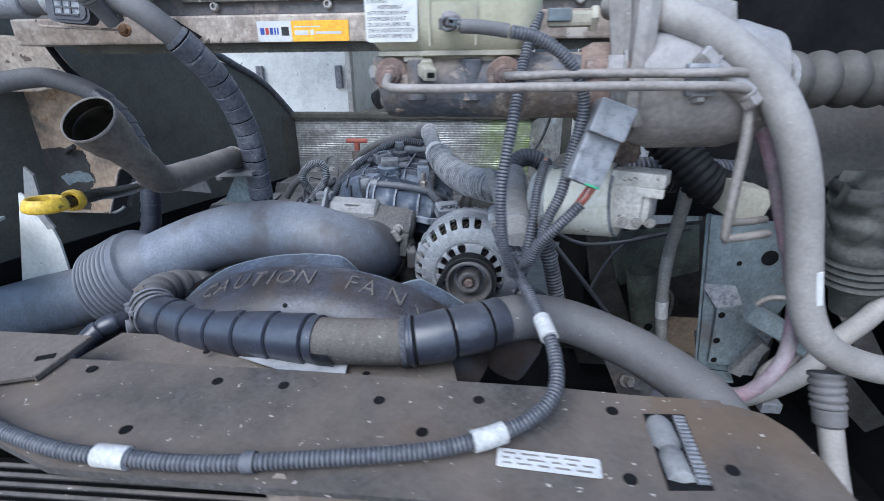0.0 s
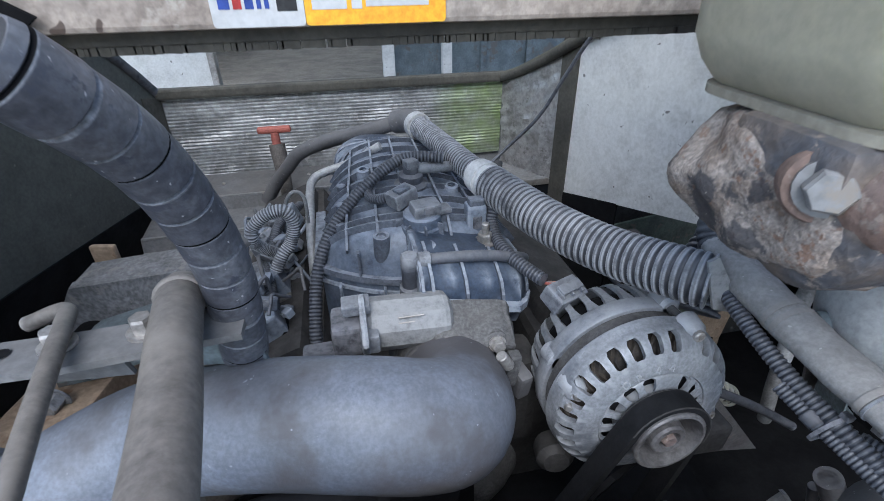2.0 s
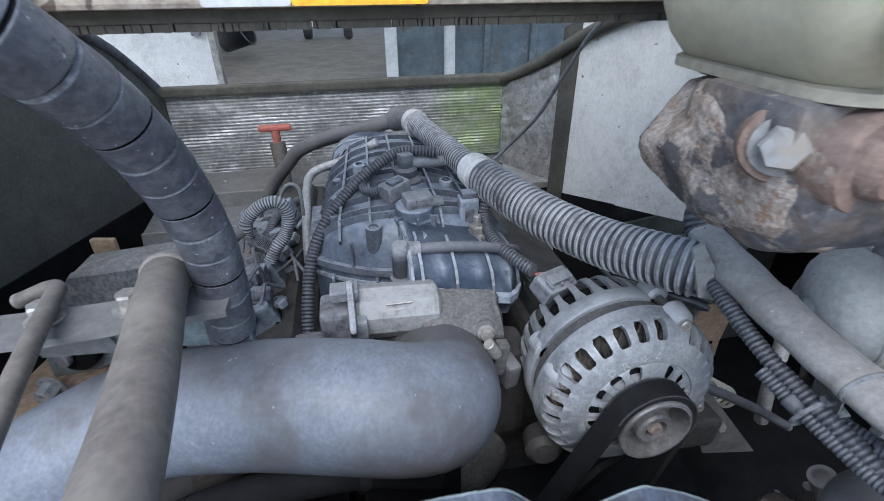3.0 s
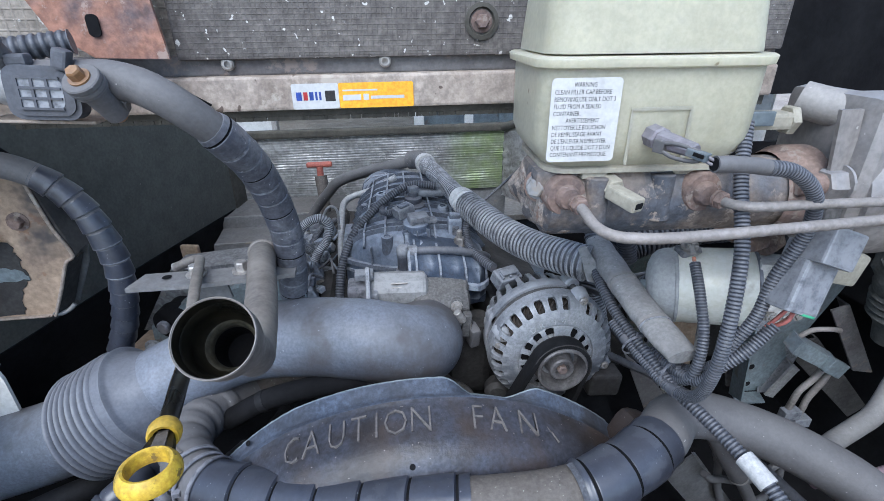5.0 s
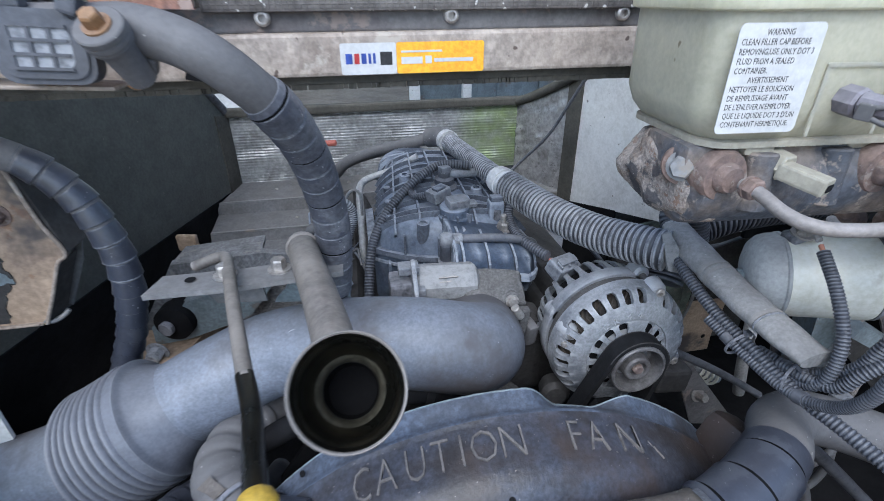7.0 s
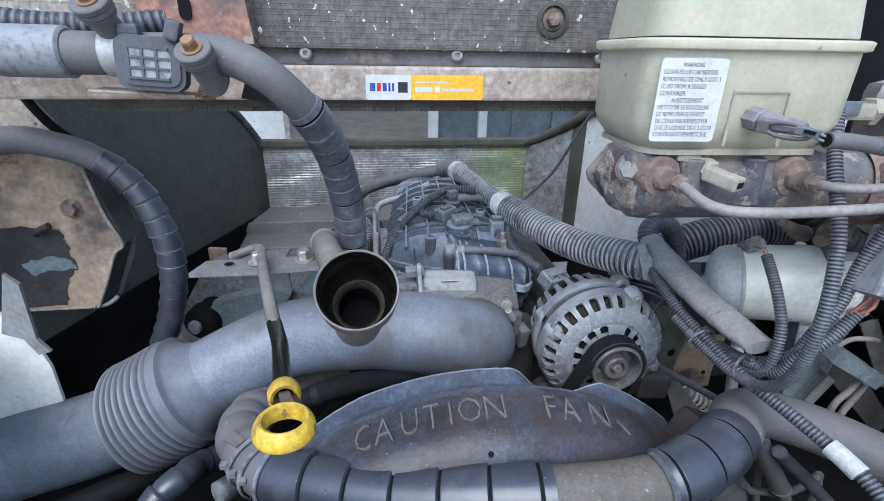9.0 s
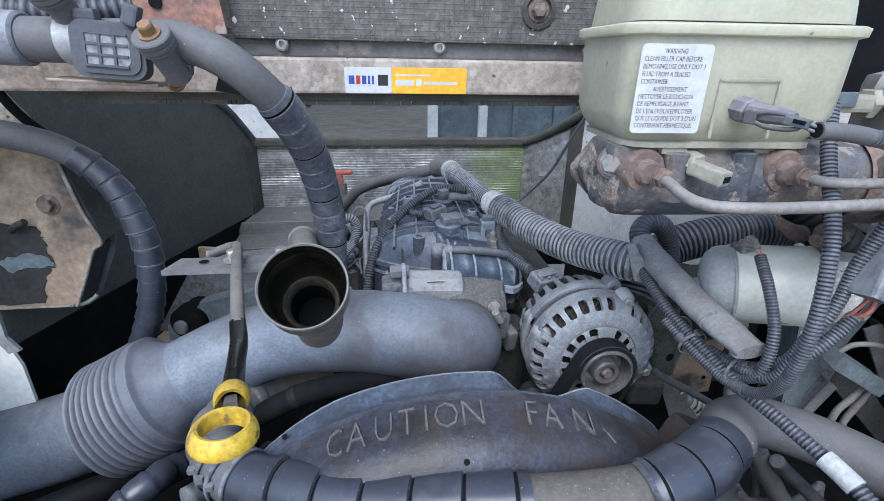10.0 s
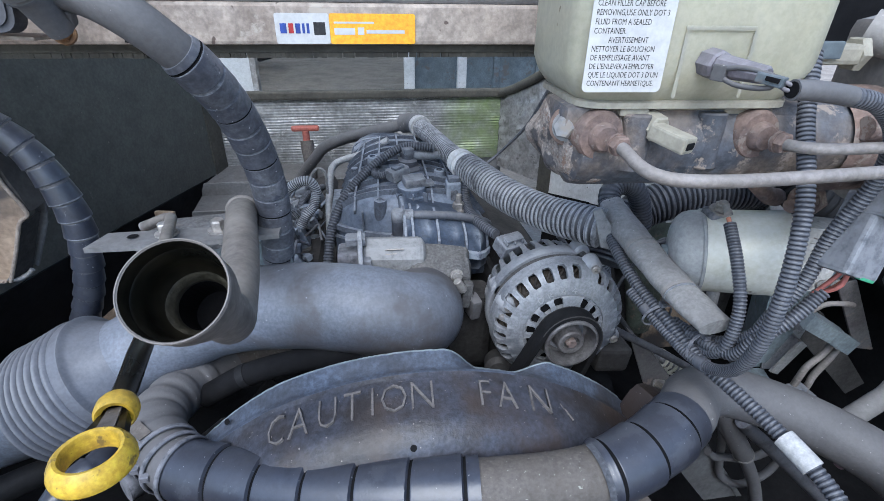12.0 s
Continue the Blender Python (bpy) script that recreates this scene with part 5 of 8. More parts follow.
def hoses():
    # hose with a spiral sleeve that drops beside the manifold
    a = [(-0.435, 0.535, 1.466), (-0.419, 0.537, 1.466), (-0.400, 0.536, 1.461), (-0.383, 0.534, 1.452), (-0.367, 0.540, 1.437), (-0.352, 0.556, 1.415), (-0.342, 0.585, 1.384), (-0.335, 0.609, 1.344), (-0.331, 0.625, 1.299), (-0.333, 0.635, 1.253), (-0.34, 0.65, 1.20)]
    t = thing("breather_hose", a[5], "grey rubber hose half covered by a black spiral sleeve", "hose")
    tube("hose", a, 0.0138, "hose_grey", t, seg=24)
    sleeve(a, 0.0152, 0.0026, 0.0195, "wrap_dusty", t, 0.262, 0.97, 28, 0.0009, True)
    # second sleeved hose by the fender
    b = [(-0.78, 0.62, 1.345), (-0.72, 0.65, 1.372), (-0.669, 0.674, 1.381), (-0.641, 0.684, 1.375), (-0.613, 0.692, 1.363), (-0.588, 0.696, 1.343), (-0.568, 0.697, 1.315), (-0.556, 0.696, 1.281), (-0.551, 0.697, 1.245), (-0.5555, 0.699, 1.201), (-0.570, 0.703, 1.152), (-0.591, 0.705, 1.104), (-0.61, 0.70, 1.05)]
    t = thing("fender_hose", b[5], "grey rubber hose with a black spiral sleeve beside the fender", "hose")
    tube("hose", b, 0.0140, "hose_grey", t, seg=24)
    sleeve(b, 0.0133, 0.0026, 0.0205, "wrap", t, 0.37, 0.99, 28)
    # upper radiator hose
    c = [(-0.36, 0.68, 1.055), (-0.41, 0.64, 1.07), (-0.436, 0.595, 1.09), (-0.447, 0.555, 1.103), (-0.443, 0.519, 1.109), (-0.411, 0.476, 1.110), (-0.358, 0.450, 1.115), (-0.297, 0.427, 1.121), (-0.223, 0.408, 1.131), (-0.146, 0.396, 1.137), (-0.078, 0.394, 1.142), (-0.022, 0.411, 1.147),
         (0.020, 0.436, 1.147), (0.052, 0.465, 1.136), (0.09, 0.478, 1.124), (0.135, 0.468, 1.112), (0.178, 0.44, 1.102), (0.215, 0.40, 1.09), (0.235, 0.36, 1.07)]
    t = thing("radiator_hose", c[9], "dirty radiator hose partly covered by black spiral sleeves", "hose")
    tube("hose", c, 0.0232, "hose_tan", t, "tan dusty rubber hose", seg=32, start=0, end=0.70)
    tube("hose_end", c, 0.0245, "hose_grey", t, "grey rubber hose end", seg=32, start=0.695, end=1.0)
    full = end_of(c)
    seam = (math.floor(0.512 * full / 0.034) - 0.24) * 0.034
    sleeve(c, 0.0243, 0.0020, 0.0396, "wrap", t, 0.262, 0.512, 36, phase=seam, scuffed=False)
    sleeve(c, 0.0243, 0.0020, 0.036, "wrap", t, 0.60, 0.70, 36, scuffed=False)
    for q, d in ((0.511, 1), (0.601, -1)):
        ln, s = spline(c, 0.002)
        i = int(np.argmin(np.abs(s - q * full)))
        ax = Vector(ln[i + 1] - ln[i]).normalized()
        side = ax.cross(Vector((0, 0, 1))).normalized()
        up = side.cross(ax)
        bm = bmesh.new()
        grid = []
        for u in range(9):
            along_hose = (0.022 if d > 0 else 0.006) * u / 8 * (1 - 0.12 * math.sin(u)) * d
            grid.append([bm.verts.new(Vector(ln[i]) + ax * along_hose + (side * math.cos(radians(a)) + up * math.sin(radians(a))) * 0.0259) for a in range(-70 if d > 0 else -80, 1 if d > 0 else 120, 7)])
        for p, r in zip(grid, grid[1:]):
            for k in range(len(p) - 1):
                bm.faces.new((p[k], p[k + 1], r[k + 1], r[k]))
        bmesh.ops.solidify(bm, geom=bm.faces[:], thickness=0.0014)
        part("sleeve_tab", bm, "wrap" if d > 0 else "scuff", t, "torn end of the sleeve" if d > 0 else "frayed pale sleeve end", smooth=50)
    tube("elbow", c, lambda q: 0.0240 + sum(0.0017 * math.exp(-((q / full - k) / 0.008) ** 4) for k in (0.118, 0.152, 0.176, 0.198, 0.224)), "hose_grey", t, "dusty grey taped rubber elbow", seg=32, step=0.0012, start=0.07, end=0.262)
    part("tape_flap", slab_bm([(-0.446, 0.506, 1.1345), (-0.430, 0.490, 1.1360), (-0.438, 0.484, 1.1335), (-0.447, 0.493, 1.1315), (-0.456, 0.500, 1.1285)], 0.0008, (0, 0, 1)), "hose_tan", t, "torn strip of tape")
    for k, q in enumerate((0.235, 0.248, 0.262)):
        ln, s = spline(c, 0.003)
        i = int(q * len(ln))
        d = ln[i + 1] - ln[i]
        part("cable_tie", lathe_bm([(0.026, 0), (0.0275, 0.001), (0.0275, 0.004), (0.026, 0.005)], along(ln[i], d), 30), "black", t, smooth=40)
        part("tie_head", box_bm(ln[i][0] - 0.023, ln[i][1] - 0.012, ln[i][2] + 0.008, 0.007, 0.006, 0.006, 0.001), "black", t)
    # corrugated air hose from the rear elbow to the joint, with its collar
    d = [(-0.405, 1.24, 1.075), (-0.380, 1.23, 1.115), (-0.350, 1.21, 1.152), (-0.325, 1.19, 1.180), (-0.27, 1.15, 1.210), (-0.21, 1.12, 1.230), (-0.165, 1.11, 1.242)]
    t = thing("rear_breather_hose", d[2], "dusty brown-grey rubber breather hose behind the manifold", "hose")
    tube("hose", d, 0.0118, "hose_grey", t, seg=18, wobble=0.05)
    e = [(-0.165, 1.112, 1.243), (-0.150, 1.095, 1.248), (-0.140, 1.06, 1.25), (-0.123, 0.96, 1.249), (-0.105, 0.87, 1.245), (-0.088, 0.81, 1.241), (-0.062, 0.735, 1.236), (-0.033, 0.675, 1.236), (-0.005, 0.62, 1.244), (0.011, 0.598, 1.246)]
    t = thing("corrugated_air_hose", e[5], "grey corrugated plastic air hose with a white collar", "hose")
    tube("elbow", e, 0.0185, "hose_grey", t, "grey rubber elbow", seg=24, start=0, end=0.13)
    tube("narrow_hose", e, ridged(0.0138, 0.0022, 0.0056), "loom_air", t, seg=28, step=0.001, start=0.12, end=0.50)
    tube("wide_hose", e, ridged(0.0182, 0.0036, 0.0066), "loom_air", t, seg=32, step=0.0008, start=0.53, end=0.985)
    tube("collar", e, lambda q: 0.0195 + 0.0012 * math.sin(q * 700), "collar", t, "white collar", seg=28, step=0.002, start=0.478, end=0.54)
    tube("collar_ring", e, 0.0212, "collar", t, "white collar ring", seg=28, step=0.002, start=0.503, end=0.515)
    tube("tape_ring", e, 0.0197, "white", t, "pale tape ring", seg=28, start=0.098, end=0.135)
    part("end_bracket", slab_bm([(-0.011, 0.596, 1.270), (-0.003, 0.596, 1.273), (0.025, 0.594, 1.232), (0.019, 0.594, 1.223), (0.004, 0.594, 1.228)], 0.0025, (0, 1, 0)), "alu", t, "torn pale bracket plate")
    # second corrugated hose behind the motor
    f = [(0.05, 0.66, 1.17), (0.066, 0.675, 1.198), (0.098, 0.69, 1.222), (0.138, 0.69, 1.237), (0.188, 0.69, 1.244), (0.267, 0.69, 1.246), (0.34, 0.70, 1.24)]
    t = thing("corrugated_drain_hose", f[3], "black corrugated hose behind the motor", "hose")
    tube("hose", f, ridged(0.0222, 0.0034, 0.0064), "loom", t, seg=28, step=0.001)
    # taped conduit that slopes down towards the radiator, fed by a slim corrugated arch
    w = [(0.092, 0.665, 1.215), (0.082, 0.66, 1.245), (0.067, 0.656, 1.268), (0.047, 0.652, 1.276), (0.032, 0.645, 1.271), (0.027, 0.634, 1.260), (0.027, 0.615, 1.253)]
    t = thing("arched_loom", w[3], "dark corrugated loom arching into the taped conduit", "wiring loom")
    tube("loom", w, ridged(0.0112, 0.0011, 0.0048), "loom", t, seg=18, step=0.0012)
    g = [(0.0285, 0.634, 1.262), (0.028, 0.622, 1.2555), (0.028, 0.60, 1.2505), (0.028, 0.566, 1.2445), (0.0265, 0.515, 1.239), (0.027, 0.466, 1.2355), (0.029, 0.443, 1.234)]
    t = thing("taped_conduit", g[5], "grey taped conduit pipe", "pipe")
    tube("pipe", g, lambda q: 0.0130 + 0.0034 * min(1.0, q / 0.02) + 0.0004 * math.sin(q * 160), "hose_pale", t, "dusty tape-wrapped conduit", seg=30, squash=lambda u: 0.80 - 0.22 * min(1.0, max(0.0, (u - 0.3) / 0.6)) - 0.16 * max(0.0, (u - 0.8) / 0.2))
    for q in (0.38, 0.42, 0.74):
        tube("tape_band", g, 0.0168, "hose_warm", t, "grey tape band", seg=30, step=0.002, start=q, end=q + 0.026, squash=lambda u, q=q: 0.80 - 0.22 * min(1.0, max(0.0, (q - 0.3) / 0.6)) + 0.02)
    tube("band_edge", g, 0.0170, "plug", t, "dark tape edge", seg=30, step=0.0015, start=0.766, end=0.776, squash=lambda u: 0.66)


def looms():
    d = [(-0.47, 0.29, 1.165), (-0.407, 0.259, 1.153), (-0.355, 0.238, 1.150), (-0.295, 0.224, 1.150), (-0.254, 0.222, 1.150), (-0.19, 0.222, 1.150), (-0.109, 0.233, 1.151), (-0.041, 0.245, 1.152), (-0.007, 0.256, 1.153), (0.017, 0.267, 1.155), (0.040, 0.284, 1.158), (0.054, 0.305, 1.164), (0.056, 0.335, 1.174), (0.05, 0.366, 1.183), (0.04, 0.407, 1.190), (0.029, 0.445, 1.196),
         (0.021, 0.486, 1.207), (0.013, 0.529, 1.219), (0.011, 0.57, 1.232), (0.014, 0.60, 1.24)]
    t = thing("main_wiring_loom", d[9], "black corrugated wiring loom with white tape marks across the radiator", "wiring loom")
    tube("loom", d, ridged(0.0050, 0.0009, 0.0034), "loom", t, seg=14, step=0.0008)
    for q0, q1 in ((0.250, 0.284), (0.546, 0.580), (0.700, 0.733)):
        tube("tape", d, 0.0078, "white", t, "white tape", seg=16, start=q0, end=q1)
    tube("tape", d, 0.0072, "rubber", t, seg=16, start=0.37, end=0.385)
    b1 = [(0.006, 0.53, 1.214), (0.016, 0.49, 1.202), (0.022, 0.45, 1.198), (0.022, 0.418, 1.212), (0.012, 0.392, 1.248), (0.008, 0.384, 1.30), (0.016, 0.40, 1.355), (0.024, 0.428, 1.40), (0.035, 0.45, 1.435)]
    t = thing("sensor_loom", b1[4], "black corrugated loom rising past the brake lines", "wiring loom")
    tube("loom", b1, ridged(0.0042, 0.0008, 0.0028), "loom", t, seg=12, step=0.0007)
    for q in (0.05, 0.24):
        tube("tape", b1, 0.0058, "rubber", t, "dusty tape band", seg=12, start=q, end=q + 0.035)
    b2 = [(0.028, 0.49, 1.205), (0.039, 0.458, 1.208), (0.047, 0.431, 1.231), (0.051, 0.422, 1.26), (0.062, 0.419, 1.289), (0.068, 0.42, 1.323), (0.073, 0.412, 1.364), (0.060, 0.403, 1.394), (0.035, 0.397, 1.413), (0.008, 0.393, 1.4195), (-0.013, 0.392, 1.4225), (-0.027, 0.392, 1.4232)]
    t = thing("reservoir_loom", b2[5], "black corrugated loom arching to the reservoir sensor", "wiring loom")
    tube("loom", b2, ridged(0.0043, 0.0008, 0.0028), "loom", t, seg=12, step=0.0007, start=0, end=0.89)
    tube("rubber_sleeve", b2, 0.0051, "hose_grey", t, "smooth rubber sleeve", seg=16, start=0.885, end=1.0)
    part("sleeve_mouth", lathe_bm([(0.0040, 0), (0.0040, 0.0006), (0, 0.0006)], along(b2[-1], Vector(b2[-1]) - Vector(b2[-2])), 16), "void", t)
    b3 = [(0.03, 0.49, 1.205), (0.034, 0.455, 1.201), (0.036, 0.437, 1.217), (0.040, 0.440, 1.252), (0.045, 0.461, 1.280), (0.054, 0.492, 1.302), (0.058, 0.505, 1.31)]
    t = thing("motor_lead", b3[2], "short corrugated lead to the motor with a bare orange wire", "wiring loom")
    tube("loom", b3, ridged(0.0041, 0.0008, 0.0028), "loom", t, seg=12, step=0.0007, start=0, end=0.9)
    tube("wire", b3, 0.0019, "wire_orange", t, "orange wire", seg=8, start=0.88, end=0.945)
    tube("lead", b3, 0.0026, "hose_warm", t, "pale bare lead", seg=8, start=0.94, end=1.0)
    b4 = [(0.03, 0.47, 1.207), (0.038, 0.432, 1.215), (0.045, 0.421, 1.238), (0.060, 0.416, 1.257), (0.080, 0.418, 1.279)]
    t = thing("relay_lead", b4[2], "short corrugated lead to the relay box", "wiring loom")
    tube("loom", b4, ridged(0.0045, 0.0008, 0.0028), "loom", t, seg=12, step=0.0007)
    for k, (dx, mat) in enumerate(((-0.003, "wire_red"), (0.003, "wire_orange"), (0.0, "wire_red"))):
        tube("wire", [(0.077 + dx, 0.42, 1.276), (0.083 + dx, 0.417 - 0.003 * k, 1.288), (0.089 + dx, 0.415, 1.300)], 0.0016, mat, t, seg=8)
    # cable ties round the bundle
    for x, y, z, d in ((0.030, 0.455, 1.203, (0.3, -1, 0.1)), (0.018, 0.50, 1.206, (0.1, -1, -0.3))):
        ct = thing("cable_tie", (x, y, z), "black cable tie round the looms", "cable tie", "ties on the looms")
        part("band", lathe_bm([(0.0135, -0.0012), (0.0142, -0.0012), (0.0142, 0.0012), (0.0135, 0.0012)], along((x, y, z), d), 22, close=True), "black", ct, smooth=40)
        part("head", box_bm(x, y - 0.004, z + 0.0145, 0.005, 0.006, 0.004, 0.0008), "black", ct)
    # relay box
    t = thing("relay_box", (0.092, 0.413, 1.29), "black plastic relay box with a green clip", "relay box")
    rot = pose(0, 0, 0, -12, 20, 0)
    part("housing", box_bm(0.085, 0.414, 1.325, 0.030, 0.024, 0.054, 0.003, rot), "plug", t)
    part("cover", box_bm(0.094, 0.411, 1.352, 0.030, 0.026, 0.028, 0.002, rot), "plug", t)
    part("lug", box_bm(0.103, 0.425, 1.372, 0.016, 0.004, 0.02, 0.002), "alu_dirty", t)
    part("green_clip", box_bm(0.084, 0.40, 1.302, 0.013, 0.005, 0.006, 0.001, rot), "wire_green", t, "green locking clip")
    # loom over the manifold
    m = [(-0.135, 0.899, 1.2535), (-0.160, 0.904, 1.2555), (-0.184, 0.906, 1.2540), (-0.217, 0.894, 1.240), (-0.252, 0.872, 1.2175), (-0.280, 0.846, 1.191), (-0.296, 0.822, 1.160), (-0.303, 0.795, 1.125), (-0.306, 0.775, 1.09), (-0.307, 0.765, 1.05)]
    t = thing("manifold_loom", m[4], "grey corrugated loom draped over the manifold", "wiring loom")
    tube("loom", m, ridged(0.0062, 0.001, 0.0042), "loom", t, seg=12, step=0.001)
    m2 = [(-0.165, 0.932, 1.2425), (-0.185, 0.930, 1.2445), (-0.208, 0.918, 1.240), (-0.226, 0.897, 1.229), (-0.229, 0.872, 1.225), (-0.222, 0.852, 1.228), (-0.206, 0.838, 1.236)]
    t = thing("sensor_lead", m2[2], "thin corrugated lead to the pressure sensor", "wiring loom")
    tube("loom", m2, ridged(0.0046, 0.0008, 0.0036), "loom", t, seg=10, step=0.001)
    a = [(-0.094, 0.815, 1.238), (-0.097, 0.81, 1.230), (-0.103, 0.80, 1.212), (-0.103, 0.78, 1.202), (-0.101, 0.755, 1.199), (-0.087, 0.72, 1.195), (-0.076, 0.70, 1.193), (-0.066, 0.69, 1.19)]
    t = thing("alternator_lead", a[2], "grey corrugated lead to the alternator plug", "wiring loom")
    tube("loom", a, ridged(0.0060, 0.0009, 0.0040), "loom", t, seg=14, step=0.001, end=0.86)
    for k in range(3):
        tube("wire", [(-0.078 + 0.003 * k, 0.712, 1.186), (-0.072 + 0.004 * k, 0.706, 1.188), (-0.067 + 0.006 * k, 0.698, 1.188)], 0.0014, ("wire_red", "white", "wire_orange")[k], t, seg=6)
    fl = [(-0.308, 0.89, 1.08), (-0.307, 0.905, 1.125), (-0.306, 0.945, 1.163), (-0.305, 1.005, 1.182), (-0.300, 1.028, 1.190), (-0.285, 1.035, 1.197), (-0.24, 1.03, 1.212), (-0.2, 1.02, 1.236)]
    t = thing("fuel_line", fl[2], "bare aluminium fuel line beside the manifold", "fuel line")
    tube("line", fl, 0.0062, "bright", t, seg=14)


# coils, plugs and wires beside the manifold
def coil_pack(x, y, z, turn):
    t = thing("ignition_coil", (x, y, z), "dusty black ignition coil with its plug", "ignition coil", "coils on the valve cover")
    m = pose(0, 0, 0, 0, -22, turn)
    part("body", box_bm(x, y, z + 0.018, 0.04, 0.032, 0.034, 0.004, m), "manifold", t)
    part("plug", box_bm(x - 0.01, y - 0.02, z + 0.036, 0.022, 0.02, 0.014, 0.002, m), "plug", t)
    part("bracket", box_bm(x, y, z + 0.001, 0.05, 0.045, 0.004, 0.001, m), "steel", t)


def engine_clutter():
    rng = random.Random(8)
    for k, y in enumerate((0.80, 0.875, 0.95, 1.03)):
        coil_pack(-0.355 + rng.uniform(-0.006, 0.006), y, 1.095 + 0.006 * k, rng.uniform(-14, 14))
    t = thing("coil_harness", (-0.33, 0.9, 1.12), "tangled dusty coil wires and looms", "wiring loom")
    loop = [(-0.350, 0.905, 1.145), (-0.365, 0.885, 1.170), (-0.366, 0.87, 1.188), (-0.362, 0.87, 1.201), (-0.345, 0.87, 1.215), (-0.326, 0.87, 1.2175), (-0.318, 0.87, 1.201), (-0.324, 0.868, 1.178), (-0.335, 0.862, 1.166), (-0.345, 0.855, 1.150)]
    tube("loom", loop, ridged(0.0068, 0.0008, 0.0030), "loom_air", t, "dusty corrugated loop", seg=16, step=0.0007)
    tube("loom_end", [(-0.405, 0.875, 1.150), (-0.390, 0.87, 1.170), (-0.379, 0.87, 1.182), (-0.368, 0.87, 1.188)], 0.0075, "hose_grey", t, seg=14)
    tube("loom", [(-0.36, 0.78, 1.08), (-0.352, 0.82, 1.125), (-0.358, 0.9, 1.135), (-0.35, 0.98, 1.15), (-0.33, 1.08, 1.13)], ridged(0.006, 0.001, 0.0042), "loom", t, seg=10, step=0.0012)
    tube("strap", [(-0.329, 0.90, 1.195), (-0.327, 0.90, 1.211), (-0.320, 0.90, 1.224), (-0.311, 0.90, 1.227), (-0.304, 0.90, 1.217), (-0.304, 0.90, 1.185)], 0.0022, "hose_pale", t, "pale loose strap", seg=8)
    tube("strap", [(-0.395, 0.80, 1.132), (-0.381, 0.80, 1.137), (-0.365, 0.80, 1.135), (-0.348, 0.80, 1.124), (-0.340, 0.80, 1.102), (-0.344, 0.80, 1.078)], 0.0034, "hose_grey", t, "grey strap round the housing", seg=8)
    for k in range(30):
        p = Vector((rng.uniform(-0.39, -0.325), rng.uniform(0.80, 1.03), rng.uniform(1.10, 1.15)))
        q = p + Vector((rng.uniform(-0.03, 0.03), rng.uniform(-0.05, 0.05), rng.uniform(-0.02, 0.015)))
        r = (p + q) / 2 + Vector((rng.uniform(-0.012, 0.012), 0, rng.uniform(0.012, 0.028)))
        tube("wire", [p, p.lerp(r, 0.55), r, q.lerp(r, 0.55), q], rng.uniform(0.0013, 0.0027), rng.choice(("loom", "hose_grey", "rib", "manifold", "rubber")), t, seg=7)
    for k in range(26):
        x, y, z = rng.uniform(-0.385, -0.33), rng.uniform(0.80, 1.03), rng.uniform(1.105, 1.15)
        m = pose(0, 0, 0, rng.uniform(-25, 25), rng.uniform(-30, 10), rng.uniform(-60, 60))
        w, d, h = rng.uniform(0.012, 0.022), rng.uniform(0.01, 0.016), rng.uniform(0.009, 0.014)
        body = part("connector", box_bm(x, y, z, w, d, h, 0.002, m), rng.choice(("rib", "plug", "manifold", "alt")), t)
        c = Vector((x, y, z)) + m.to_3x3() @ Vector((0, -d * 0.55, h * 0.2))
        part("latch", box_bm(c.x, c.y, c.z, w * 0.45, d * 0.5, h * 0.5, 0.001, m), "plug", body)
    t = thing("idler_housing", (-0.31, 0.74, 1.02), "black round belt tensioner housing", "tensioner")
    part("drum", cyl_bm((-0.356, 0.815, 1.085), (-0.358, 0.785, 1.092), 0.032, 28, 0.004), "void", t, smooth=40)
    part("arm", box_bm(-0.30, 0.745, 1.10, 0.035, 0.03, 0.03, 0.006), "black", t)
    # transmission dipstick with red handle
    t = thing("red_dipstick", (-0.377, 1.3, 1.09), "faded red T handle on a brown dipstick tube", "dipstick")
    tube("tube", [(-0.37, 1.27, 1.05), (-0.374, 1.29, 1.12), (-0.377, 1.3, 1.165)], lambda s: 0.011 + 0.004 * min(1, s / 0.1), "hose_tan", t, seg=16)
    part("stem", cyl_bm((-0.377, 1.3, 1.16), (-0.377, 1.3, 1.188), 0.008), "red", t, smooth=40)
    part("handle", box_bm(-0.377, 1.3, 1.193, 0.062, 0.014, 0.013, 0.005), "red", t, smooth=60)


